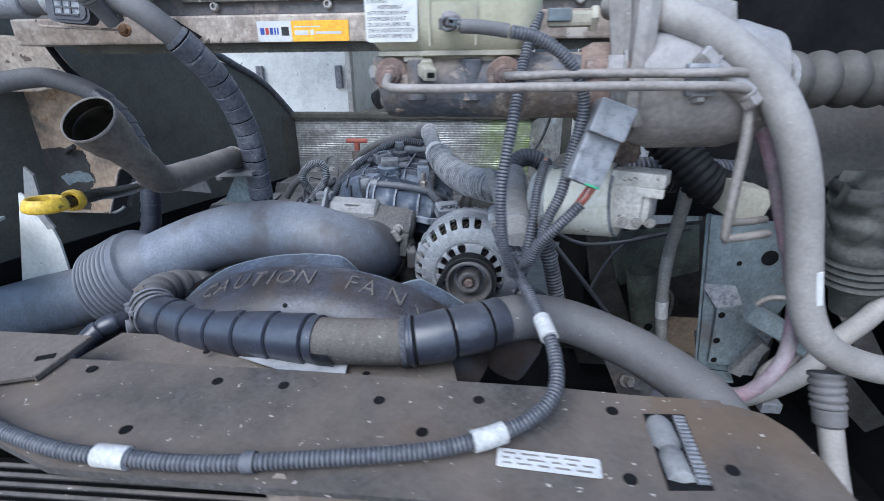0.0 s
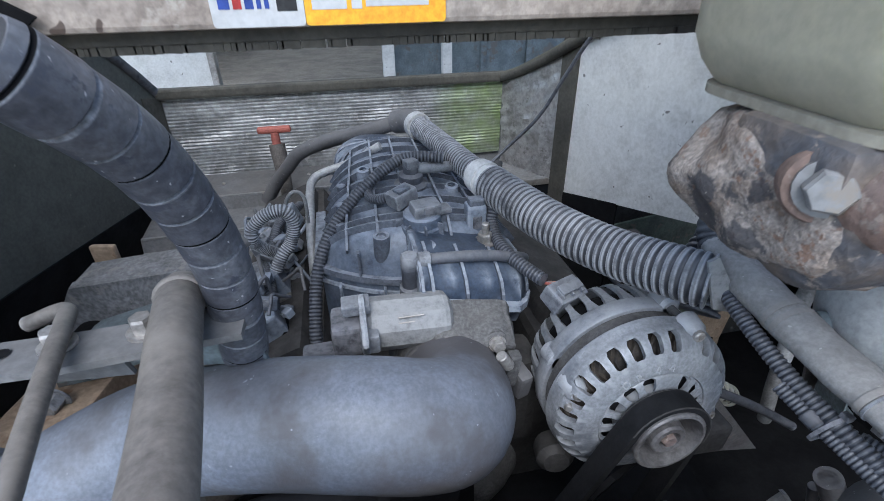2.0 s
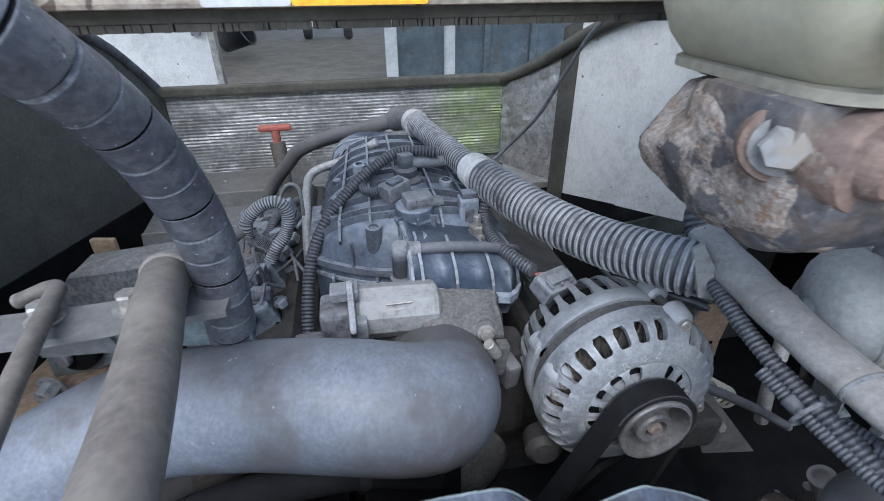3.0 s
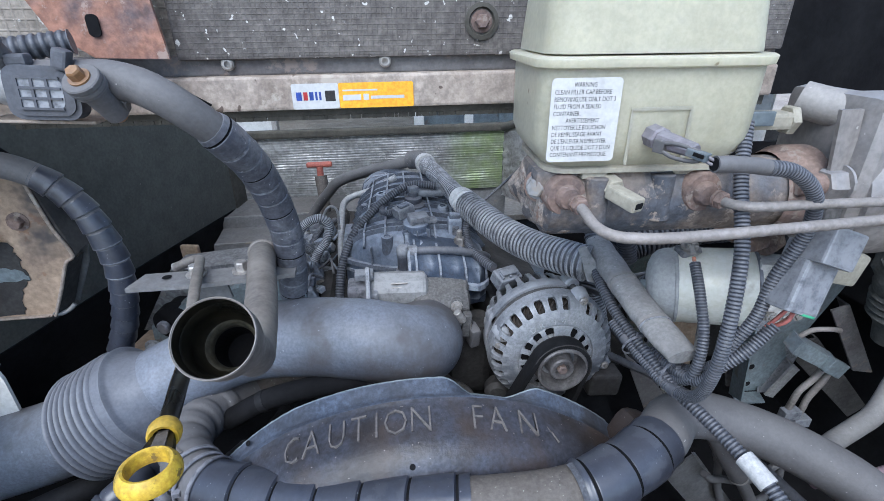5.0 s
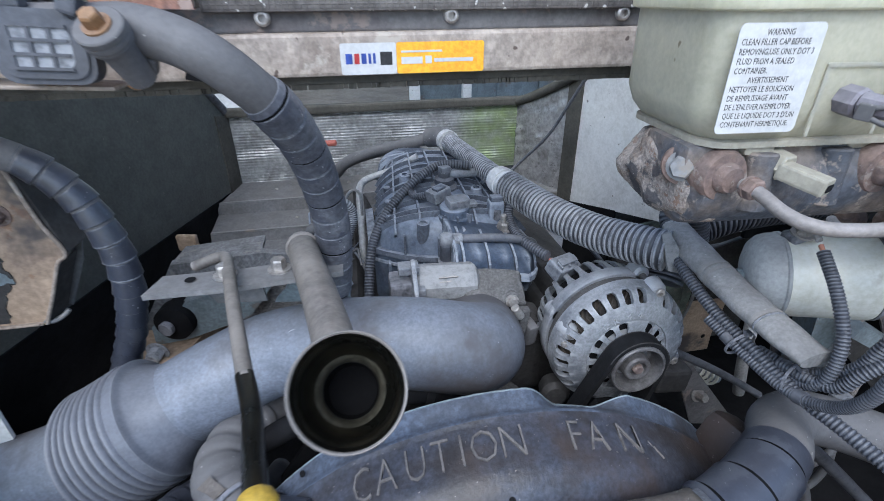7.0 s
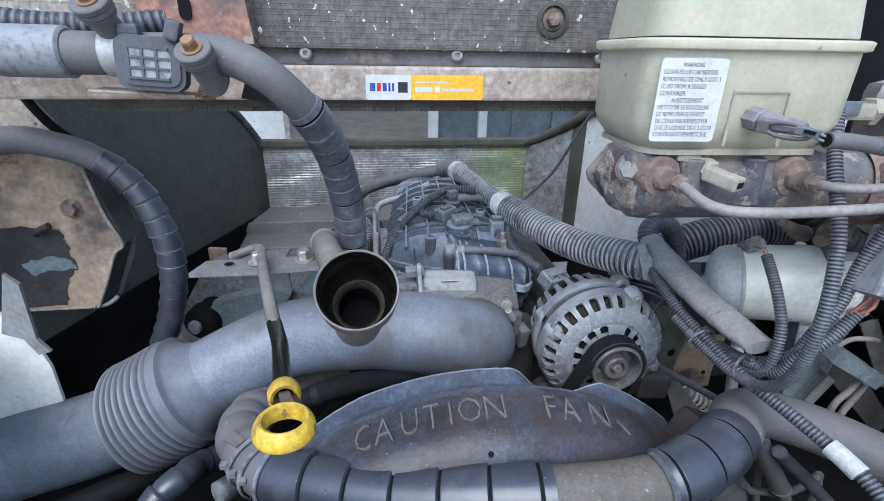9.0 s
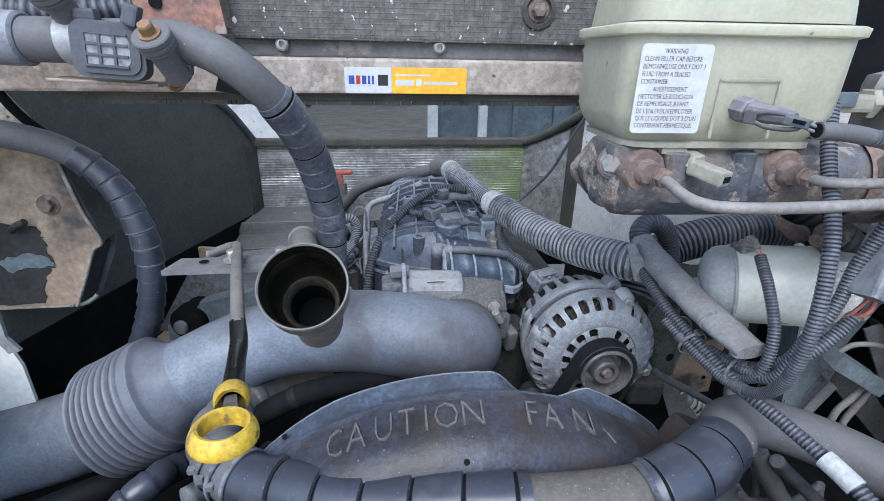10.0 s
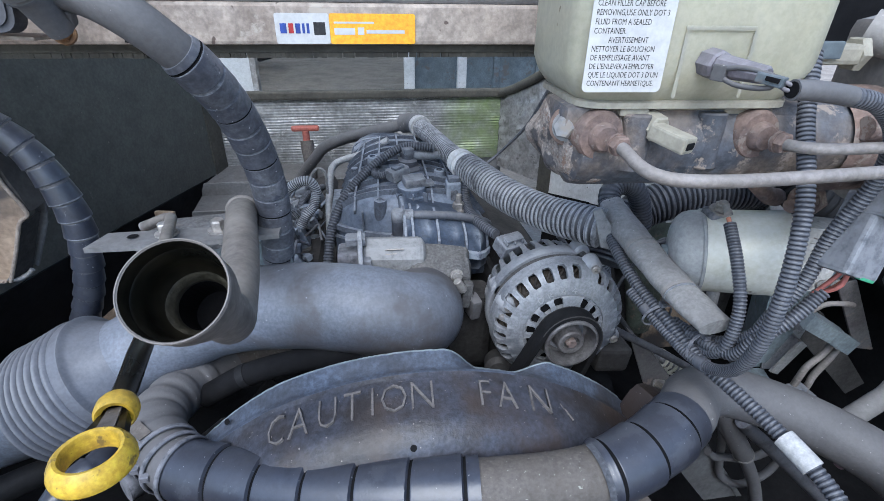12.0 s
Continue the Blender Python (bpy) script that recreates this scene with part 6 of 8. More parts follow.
# ---- brake parts ----
def brakes():
    yaw = pose(0, 0, 0, 0, 0, -4)
    ex = Vector((1, -0.07, 0)).normalized()
    t = thing("brake_master_cylinder", (0, 0.47, 1.34), "rusty dark cast-iron brake master cylinder", "master cylinder")
    a = Vector((-0.105, 0.478, 1.377))
    part("barrel", lathe_bm([(0, 0), (0.022, 0), (0.028, 0.004), (0.029, 0.012), (0.0285, 0.19), (0.031, 0.2), (0.031, 0.30), (0, 0.30)], along(a, ex), 36), "iron", t, "pitted dark iron barrel", smooth=40)
    part("deck", box_bm(-0.03, 0.478, 1.393, 0.165, 0.05, 0.022, 0.006, yaw), "iron", t, smooth=40)
    nose = bmesh.new()
    bmesh.ops.create_icosphere(nose, subdivisions=5, radius=1.0)
    for v in nose.verts:
        d = v.co.normalized()
        d = d / (abs(d.x) ** 3.4 + abs(d.y) ** 3.4 + abs(d.z) ** 3.4) ** (1 / 3.4)
        p = Vector((-0.086 + 0.0255 * d.x, 0.494 + 0.041 * d.y, 1.3765 + 0.0275 * d.z))
        end = max(0.0, -d.x) * 0.8 + max(0.0, d.y) * 0.2

        def lump(c, size):
            return math.exp(-((p - Vector(c)).length / size) ** 2)
        p.x -= 0.013 * end * lump((-0.110, 0.530, 1.371), 0.012)
        p.y += 0.006 * lump((-0.108, 0.534, 1.370), 0.013)
        p.x -= 0.006 * end * lump((-0.108, 0.507, 1.374), 0.011)
        p.x -= 0.003 * end * lump((-0.108, 0.495, 1.397), 0.013)
        p.x += 0.009 * end * lump((-0.108, 0.520, 1.390), 0.010)
        p.x += 0.009 * end * lump((-0.108, 0.512, 1.356), 0.012)
        p.x += 0.004 * end * lump((-0.108, 0.480, 1.366), 0.010)
        for k, (size, amount) in enumerate(((45, 0.0035), (110, 0.0016), (300, 0.0007))):
            p += d * noise.noise(p * size + Vector((3 * k, 5, 1))) * amount
        v.co = p
    part("nose", nose, "nose", t, "lumpy rust-stained end casting", smooth=180)
    bd = Vector((-0.66, -0.74, 0.1)).normalized()
    bc = Vector((-0.1055, 0.4705, 1.389))
    part("bolt_seat", lathe_bm([(0.0135, -0.02), (0.0128, -0.001), (0.0118, 0.001), (0, 0.001)], along(bc + bd * 0.0035, bd), 26), "rust", t, "rusty bolt seat", smooth=40)
    part("nose_bolt", hex_bm(bc + bd * 0.0045, bd, 0.0072, 0.0082, 1.3), "sheet", t, "grey flanged hex bolt")
    for x, y in ((-0.093, 0.449), (0.008, 0.441)):
        p = part("port", lathe_bm([(0.0145, -0.02), (0.0155, -0.003), (0.014, 0), (0.0, 0.001)], along((x, y, 1.387), (0.05, -1, 0)), 28), "rust", t, "rusty round port", smooth=40)
        part("port_nut", lathe_bm([(0.0092, 0), (0.0088, 0.004), (0.0072, 0.0062), (0, 0.0066)], along((x, y, 1.387), (0.05, -1, 0)), 18), "rust", p, smooth=40)
    for x in (-0.07, -0.02):
        part("web", cyl_bm((x, 0.452, 1.40), (x, 0.45, 1.365), 0.009), "iron", t, smooth=40)
    w = part("switch", cyl_bm((-0.0625, 0.455, 1.3945), (-0.0600, 0.4425, 1.3920), 0.0084, 6), "cream", t, "cream plastic warning switch", smooth=40)
    part("switch_plug", box_bm(-0.0585, 0.4315, 1.3900, 0.026, 0.0108, 0.0100, 0.0016, pose(0, 0, 0, 0, 9, -68)), "cream", w)
    part("switch_hole", box_bm(-0.0538, 0.4198, 1.3880, 0.0020, 0.0064, 0.0042, 0.0006, pose(0, 0, 0, 0, 9, -68)), "void", w)
    for k in range(4):
        part("cast_mark", box_bm(-0.045 + 0.011 * k, 0.4495, 1.368, 0.006, 0.004, 0.009, 0.001, yaw), "iron", t)
    part("neck", lathe_bm([(0.031, 0), (0.036, 0.01), (0.036, 0.03), (0.03, 0.035)], along(a + ex * 0.18, ex), 32), "rust", t, smooth=40)
    # reservoir
    r = thing("fluid_reservoir", (-0.05, 0.48, 1.4), "pale translucent green-white brake fluid reservoir", "fluid reservoir")
    cx, cy = -0.037, 0.494

    def shell(levels, name, label=""):
        bm = bmesh.new()
        rings = []
        for z, hx, hy, rad in levels:
            ring = []
            for qx, qy, a0 in ((1, 1, 0), (-1, 1, 90), (-1, -1, 180), (1, -1, 270)):
                for i in range(7):
                    an = radians(a0 + 90 * i / 6)
                    p = Vector((qx * (hx - rad) + rad * math.cos(an), qy * (hy - rad) + rad * math.sin(an), 0))
                    p = yaw @ p
                    ring.append(bm.verts.new((cx + p.x, cy + p.y, z)))
            rings.append(ring)
        for p, q in zip(rings, rings[1:]):
            for i in range(len(p)):
                j = (i + 1) % len(p)
                bm.faces.new((p[i], p[j], q[j], q[i]))
        bm.faces.new(rings[0])
        bm.faces.new(rings[-1])
        return part(name, bm, "reservoir", r, label, smooth=35)

    shell([(1.401, 0.062, 0.040, 0.016), (1.4035, 0.065, 0.043, 0.016), (1.4065, 0.065, 0.043, 0.016), (1.4085, 0.068, 0.045, 0.017), (1.416, 0.074, 0.050, 0.02), (1.426, 0.0775, 0.053, 0.02), (1.470, 0.0775, 0.053, 0.018), (1.474, 0.0775, 0.053, 0.018)], "tank")
    shell([(1.4735, 0.079, 0.0545, 0.02), (1.4745, 0.0822, 0.0575, 0.022), (1.4795, 0.0828, 0.058, 0.022), (1.4808, 0.0805, 0.0555, 0.02)], "rim", "moulded rim")
    shell([(1.482, 0.075, 0.051, 0.02), (1.52, 0.072, 0.048, 0.022), (1.55, 0.068, 0.045, 0.022), (1.556, 0.062, 0.04, 0.02)], "upper_tank")
    lip = shell([(1.4025, 0.066, 0.044, 0.016), (1.4035, 0.0695, 0.0475, 0.018), (1.4070, 0.0695, 0.0475, 0.018), (1.4080, 0.066, 0.044, 0.016)], "foot_lip", "yellowed moulded lip")
    lip.data.materials[0] = M["cream"]
    for q in (-0.036, 0.034):
        part("foot", box_bm(cx + q, cy - 0.04, 1.4015, 0.018, 0.006, 0.006, 0.001, yaw), "cream", r)
    face = cy - 0.0533
    up = Vector((0, 0, 1))
    lm = axes((cx - 0.076, face + 0.0043 - 0.0008, 1.4145), ex, up)
    lab = part("label", plate_bm(lm, 0, 0, 0.0462, 0.054, 0.0005, 0.003), "paper", r, "white warning label with black print")
    lines = ("WARNING", "CLEAN FILLER CAP BEFORE", "REMOVING,USE ONLY DOT 3", "FLUID FROM A SEALED", "CONTAINER.", "AVERTISSEMENT", "NETTOYER LE BOUCHON", "DE REMPLISSAGE AVANT", "DE L'ENLEVER,N'EMPLOYER", "QUE LE LIQUIDE DOT 3 D'UN", "CONTENANT HERMETIQUE.")
    for k, tx in enumerate(lines):
        off = 0.0145 if k == 0 else (0.011 if k == 5 else 0.0022)
        letters("print_line", tx, 0.0042, lm @ Matrix.Translation((off, 0.0485 - 0.0045 * k, 0.0006)) @ Matrix.Diagonal((0.735, 1, 1, 1)), "ink", lab, 0.00003, 1.0)
    rec = axes((cx - 0.021, face + 0.0012, 1.411), ex, up)
    part("recess_frame", plate_bm(rec, 0.0, 0.0, 0.0020, 0.036, 0.0009, 0.0008), "reservoir", r)
    part("recess_frame", plate_bm(rec, 0.0, 0.036, 0.042, 0.0382, 0.0009, 0.0008), "reservoir", r)
    part("recess_frame", plate_bm(rec, 0.0400, 0.0, 0.042, 0.036, 0.0009, 0.0008), "reservoir", r)
    s = part("level_sensor", cyl_bm((-0.0400, 0.444, 1.4305), (-0.0388, 0.4315, 1.4295), 0.0081, 8, 0.0014), "mauve", r, "dusty mauve-grey level sensor plug", smooth=30)
    part("sensor_plug", cyl_bm((-0.0390, 0.4325, 1.4297), (-0.0318, 0.4045, 1.4282), 0.0064, 10, 0.001, 0.0046), "mauve", s, smooth=30)
    part("latch", box_bm(-0.0325, 0.4010, 1.4268, 0.0135, 0.0060, 0.0052, 0.0008, pose(0, 0, 0, 0, 8, -62)), "sheet_blue", s, "pale grey latch")
    part("latch_slot", box_bm(-0.0346, 0.3977, 1.4272, 0.0065, 0.0016, 0.0022, 0.0003, pose(0, 0, 0, 0, 8, -62)), "void", s)
    part("latch_pad", box_bm(-0.0440, 0.4245, 1.4270, 0.0075, 0.0040, 0.0085, 0.0008, pose(0, 0, 0, 0, 4, -62)), "hose_grey", s)
    for dz in (0.0035, -0.0050):
        tube("sensor_clip", [(-0.0440, 0.4240, 1.4272 + dz * 0.4), (-0.0405, 0.4160, 1.4272 + dz), (-0.0365, 0.4080, 1.4268 + dz), (-0.0325, 0.4010, 1.4262 + dz * 0.7), (-0.0300, 0.3985, 1.4262)], 0.0014, "hose_grey", s, "bent plastic clip", seg=8)
    for dz in (0.0012, -0.0010):
        tube("wire", [(-0.0320, 0.4020, 1.4275 + dz), (-0.0292, 0.3965, 1.4250 + dz * 1.6), (-0.0262, 0.3920, 1.4232 + dz), (-0.020, 0.3920, 1.4230 + dz)], 0.0011, "mauve", s, "faded wire", seg=8)
    sd = part("side_connector", box_bm(0.0645, 0.4690, 1.4320, 0.040, 0.017, 0.0125, 0.003, yaw), "cream", r, "cream connector")
    part("connector_collar", cyl_bm(Vector((0.0645, 0.4690, 1.4320)) + yaw.to_3x3() @ Vector((0.016, 0, 0)), Vector((0.0645, 0.4690, 1.4320)) + yaw.to_3x3() @ Vector((0.0225, 0, 0)), 0.0112, 6), "cream", sd, smooth=30)
    part("side_plug", box_bm(0.0535, 0.4600, 1.4350, 0.020, 0.0040, 0.0105, 0.001, yaw), "sheet_blue", sd)
    # lines
    t = thing("brake_line", (0.05, 0.42, 1.378), "dusty bent steel brake line", "brake line", "brake lines")
    tube("line", [(-0.0915, 0.437, 1.387), (-0.0912, 0.424, 1.386), (-0.0895, 0.408, 1.3815), (-0.084, 0.396, 1.3795), (-0.070, 0.389, 1.379), (-0.035, 0.386, 1.379), (0.06, 0.388, 1.380), (0.15, 0.393, 1.380), (0.185, 0.397, 1.378), (0.195, 0.406, 1.37), (0.20, 0.406, 1.34), (0.203, 0.41, 1.26), (0.212, 0.415, 1.252), (0.25, 0.43, 1.252)], 0.0037, "line", t, seg=12, step=0.004)
    part("flare_nut", hex_bm((-0.0913, 0.433, 1.387), (0.02, -1, -0.05), 0.0062, 0.007, 1.05), "rust", t, "brown flare nut")
    t = thing("brake_line", (0.06, 0.42, 1.387), "dusty bent steel brake line", "brake line", "brake lines")
    tube("line", [(0.0085, 0.43, 1.387), (0.0105, 0.418, 1.387), (0.018, 0.409, 1.3875), (0.035, 0.405, 1.388), (0.06, 0.402, 1.389), (0.15, 0.398, 1.389), (0.185, 0.402, 1.389), (0.205, 0.42, 1.38), (0.21, 0.422, 1.34), (0.212, 0.425, 1.27), (0.222, 0.43, 1.262), (0.25, 0.44, 1.262)], 0.0035, "line", t, seg=12, step=0.004)
    part("flare_nut", hex_bm((0.009, 0.428, 1.387), (0.25, -1, 0), 0.0062, 0.007, 1.05), "rust", t, "brown flare nut")
    t = thing("line_clamp", (0.158, 0.406, 1.37), "black plastic clamp holding the brake lines", "clamp")
    part("block", box_bm(0.158, 0.407, 1.384, 0.024, 0.014, 0.024, 0.003), "plug", t)
    part("bolt", hex_bm((0.158, 0.405, 1.372), (0, -0.4, -1), 0.005, 0.006), "steel", t)
    # booster behind, with its clevis end
    t = thing("brake_booster", (0.16, 0.47, 1.3), "grey-brown cast hydraulic brake booster", "brake booster")
    b = a + ex * 0.215
    part("flange", box_bm(b.x + 0.01, b.y, b.z + 0.022, 0.02, 0.09, 0.11, 0.01, yaw), "booster", t, smooth=40)
    part("body", lathe_bm([(0, 0.01), (0.048, 0.012), (0.054, 0.03), (0.052, 0.09), (0.043, 0.12), (0, 0.122)], along(b, ex), 36), "booster", t, smooth=40)
    part("upper_body", box_bm(b.x + 0.052, b.y + 0.01, b.z + 0.042, 0.076, 0.074, 0.06, 0.026, yaw), "booster", t, smooth=50)
    part("stud", cyl_bm(b + Vector((-0.035, -0.03, 0.015)), b + Vector((0.02, -0.034, 0.015)), 0.008), "rust", t, smooth=40)
    part("stud_nut", hex_bm(b + Vector((-0.004, -0.033, 0.015)), (-1, 0.07, 0), 0.012, 0.014, 1.2), "booster", t)
    # electric pump motor
    t = thing("pump_motor", (0.1, 0.54, 1.22), "silver-painted cylindrical pump motor", "motor")
    c0 = Vector((0.050, 0.551, 1.246))
    ax = Vector((0.084, -0.043, 0.012)).normalized()
    part("can", lathe_bm([(0.0385, 0.026), (0.0392, 0.027), (0.0394, 0.094), (0.0385, 0.0965), (0.036, 0.0975), (0, 0.0975)], along(c0, ax), 48), "can", t, "yellowed cream painted can", smooth=40)
    part("end_bell", lathe_bm([(0, -0.001), (0.012, -0.001), (0.022, 0.001), (0.031, 0.005), (0.0365, 0.011), (0.0385, 0.018), (0.0388, 0.0265)], along(c0, ax), 48), "bell", t, "grey painted end bell", smooth=50)
    part("seam", lathe_bm([(0.0388, 0.0245), (0.0399, 0.0255), (0.0399, 0.0275), (0.0388, 0.0285)], along(c0, ax), 48), "bell", t, smooth=40)
    part("end_seam", lathe_bm([(0.0385, 0.0955), (0.0396, 0.0958), (0.0396, 0.0985), (0.0385, 0.0988)], along(c0, ax), 44), "black", t, "black end gasket", smooth=40)
    part("end_boss", lathe_bm([(0.0115, -0.001), (0.0112, -0.006), (0.006, -0.0075), (0.0055, -0.011), (0, -0.0115)], along(c0 + Vector((-0.001, -0.004, -0.006)), ax), 22), "sheet_blue", t, "grey end boss", smooth=40)
    turn = Matrix.Rotation(math.atan2(ax.y, ax.x), 4, "Z")
    e = c0 + ax * 0.118
    part("gear_head", box_bm(e.x - 0.008, e.y + 0.004, e.z - 0.002, 0.034, 0.052, 0.048, 0.007, turn), "cast_pale", t, "pale cast motor end", smooth=40)
    part("gear_step", box_bm(e.x + 0.001, e.y + 0.003, e.z - 0.004, 0.030, 0.044, 0.034, 0.006, turn), "cast_pale", t, smooth=40)
    part("terminal", box_bm(e.x - 0.004, e.y - 0.008, e.z + 0.0275, 0.052, 0.030, 0.015, 0.003, turn), "cast_pale", t, "pale cast terminal slab", smooth=40)
    part("terminal_rib", box_bm(e.x + 0.003, e.y - 0.024, e.z + 0.0155, 0.024, 0.008, 0.010, 0.002, turn), "cast_pale", t)
    for k in range(3):
        part("end_bolt", hex_bm(e + Vector((-0.020 + 0.013 * k, -0.0225 - 0.001 * k, -0.016)), (0, -1, 0), 0.0035, 0.004), "steel", t)
    part("lug", box_bm(0.078, 0.535, 1.287, 0.022, 0.018, 0.014, 0.004), "black", t)
    part("lug_post", cyl_bm((0.078, 0.533, 1.29), (0.078, 0.530, 1.303), 0.004, 12), "steel", t, smooth=40)
    part("lug_nut", hex_bm((0.078, 0.532, 1.293), (0, -0.2, 1), 0.0065, 0.008), "steel", t)

    s = thing("bleed_fitting", (0.13, 0.51, 1.31), "rusty brown bleed fitting beside the motor", "fitting", "rusty fittings")
    part("stub", cyl_bm((0.112, 0.498, 1.31), (0.135, 0.506, 1.31), 0.006, 16), "rust", s, smooth=40)
    part("nut", hex_bm((0.132, 0.506, 1.31), (1, 0.2, 0), 0.012, 0.016, 1.15), "rust", s)
    s = thing("bleed_fitting", (0.12, 0.54, 1.31), "rusty brown pinched lug behind the motor", "fitting", "rusty fittings")
    tube("lug", [(0.100, 0.53, 1.318), (0.112, 0.53, 1.311), (0.122, 0.532, 1.306), (0.135, 0.536, 1.302)], lambda q: 0.0045 + 0.004 * min(1.0, q / 0.03), "rust", s, seg=12, step=0.003)
    s = thing("line_tee", (0.17, 0.405, 1.38), "dusty cast tee joining the brake lines", "fitting")
    part("body", cyl_bm((0.163, 0.411, 1.395), (0.196, 0.405, 1.371), 0.0085, 18, 0.002), "booster", s, smooth=40)
    part("nut", hex_bm((0.166, 0.41, 1.394), (-0.6, 0.1, 0.55), 0.0085, 0.014, 1.1), "booster", s)
    part("nut", hex_bm((0.192, 0.405, 1.374), (0.5, -0.1, -0.6), 0.008, 0.012, 1.1), "booster", s)
    s = thing("booster_strap", (0.1, 0.43, 1.36), "pale flat steel strap on the booster", "strap")
    part("strap", slab_bm([(0.087, 0.43, 1.445), (0.104, 0.43, 1.445), (0.111, 0.43, 1.397), (0.110, 0.43, 1.359), (0.096, 0.43, 1.359), (0.095, 0.43, 1.397)], 0.003, (0, 1, 0)), "booster", s)
    part("bolt", hex_bm((0.103, 0.4295, 1.367), (0, -1, 0), 0.0052, 0.005, 1.4), "steel", s)


hoses()
looms()
engine_clutter()
brakes()


# ---- filler, dipstick, radiator, shroud ----
def filler():
    t = thing("oil_filler", (-0.33, 0.5, 1.25), "open dusty steel oil filler tube with an oily black mouth", "oil filler")
    ax = Vector((0.02, -0.72, 0.69)).normalized()
    mouth = Vector((-0.313, 0.347, 1.36))
    m = along(mouth, -ax)
    part("funnel", lathe_bm([(0.0200, 0.0006), (0.0207, 0.0), (0.0212, 0.001), (0.0208, 0.003), (0.0206, 0.015), (0.0192, 0.019), (0.0185, 0.027), (0.0160, 0.034), (0.0145, 0.042), (0.0140, 0.048)], m, 48), "filler", t, smooth=40)
    part("inside", lathe_bm([(0.0201, 0.0007), (0.0194, 0.004), (0.0195, 0.009), (0.0186, 0.010), (0.0180, 0.020), (0.0170, 0.027), (0.0142, 0.0305)], m, 48), "oil", t, "oily black inner wall", smooth=40)
    part("neck_ring", lathe_bm([(0.0144, 0.030), (0.0134, 0.0308), (0.0118, 0.0345), (0.0117, 0.038)], m, 40), "sludge", t, "oily brown-green neck ring", smooth=40)
    part("rim", lathe_bm([(0.0203, 0.0012), (0.0205, -0.0002), (0.0209, -0.0004), (0.0212, 0.0004), (0.0212, 0.0018)], m, 48), "line", t, "bare worn rim", smooth=40)
    part("bore", lathe_bm([(0.0119, 0.0355), (0.0112, 0.06), (0, 0.062)], m, 32), "void", t, "black bore")
    e = mouth - ax * 0.05
    pts = [e + ax * 0.006, e, e - ax * 0.018, (-0.318, 0.412, 1.299), (-0.323, 0.437, 1.291), (-0.331, 0.485, 1.287), (-0.341, 0.535, 1.283), (-0.352, 0.585, 1.28), (-0.361, 0.63, 1.275), (-0.364, 0.648, 1.266), (-0.365, 0.66, 1.25), (-0.365, 0.664, 1.2), (-0.36, 0.67, 1.1)]
    tube("tube", pts, lambda s: 0.0138, "filler", t, seg=28, step=0.005, caps=False)
    part("elbow_ring", lathe_bm([(0.0140, -0.0035), (0.0152, -0.0025), (0.0156, 0.0), (0.0152, 0.0025), (0.0140, 0.0035)], along((-0.3605, 0.628, 1.2755), (-0.2, 1, -0.12)), 30), "line", t, "pale worn joint ring", smooth=50)
    # bracket bar that holds filler and dipstick
    b = thing("support_bracket", (-0.4, 0.6, 1.24), "dusty steel angle bracket with bolts", "bracket")
    part("flange", slab_bm([(-0.495, 0.599, 1.258), (-0.425, 0.598, 1.258), (-0.325, 0.604, 1.26), (-0.325, 0.636, 1.26), (-0.416, 0.631, 1.258), (-0.487, 0.630, 1.258)], -0.005, (0, 0, 1)), "ledge", b)
    part("lower_leaf", slab_bm([(-0.452, 0.612, 1.2525), (-0.40, 0.612, 1.2525), (-0.40, 0.622, 1.225), (-0.444, 0.622, 1.228)], 0.004, (0, 1, 0)), "ledge", b, "bent lower leaf")
    part("gusset", slab_bm([(-0.36, 0.634, 1.258), (-0.330, 0.634, 1.258), (-0.322, 0.637, 1.205), (-0.40, 0.65, 1.205)], 0.004, (0, 1, 0)), "sheet_blue", b, "blue-grey gusset")
    for x, y in ((-0.430, 0.618), (-0.383, 0.620)):
        part("bolt", hex_bm((x, y, 1.259), (0, 0, 1), 0.007, 0.012, 1.5), "steel", b)
        part("bolt_end", cyl_bm((x, y, 1.26), (x, y, 1.245), 0.0045, 12), "steel", b, smooth=40)
    part("hole", lathe_bm([(0.005, 0), (0, 0)], along((-0.460, 0.617, 1.2592), (0, 0, 1)), 12), "void", b)
    # engine mount under it
    e = thing("engine_mount", (-0.6, 0.88, 0.98), "black rubber engine mount on a grey cast arm", "engine mount")
    part("rubber", lathe_bm([(0, 0), (0.022, 0), (0.030, 0.006), (0.031, 0.03), (0.026, 0.034), (0.028, 0.06), (0, 0.062)], along((-0.615, 0.885, 1.028), (0.2, 1, 0)), 30), "void", e, "black rubber bush", smooth=40)
    part("bolt", hex_bm((-0.638, 0.87, 0.995), (-0.2, -1, -0.1), 0.012, 0.02, 1.5), "plug", e)
    part("cap", cyl_bm((-0.618, 0.886, 1.028), (-0.622, 0.876, 1.028), 0.012, 18, 0.002), "black", e, smooth=40)
    part("arm", slab_bm([(-0.652, 0.90, 0.985), (-0.60, 0.90, 0.99), (-0.50, 0.90, 1.02), (-0.46, 0.90, 1.07), (-0.49, 0.90, 1.085), (-0.585, 0.90, 1.062), (-0.65, 0.90, 1.02)], 0.03, (0, 1, 0)), "sheet_blue", e, "blue-grey mount arm")
    st = thing("engine_stay", (-0.55, 0.93, 1.0), "mottled grey cast engine bracket", "bracket")
    part("plate", slab_bm([(-0.69, 0.945, 0.985), (-0.612, 0.94, 1.108), (-0.47, 0.935, 1.118), (-0.36, 0.93, 1.10), (-0.36, 0.93, 0.98)], 0.014, (0, 1, 0.1)), "stay", st)
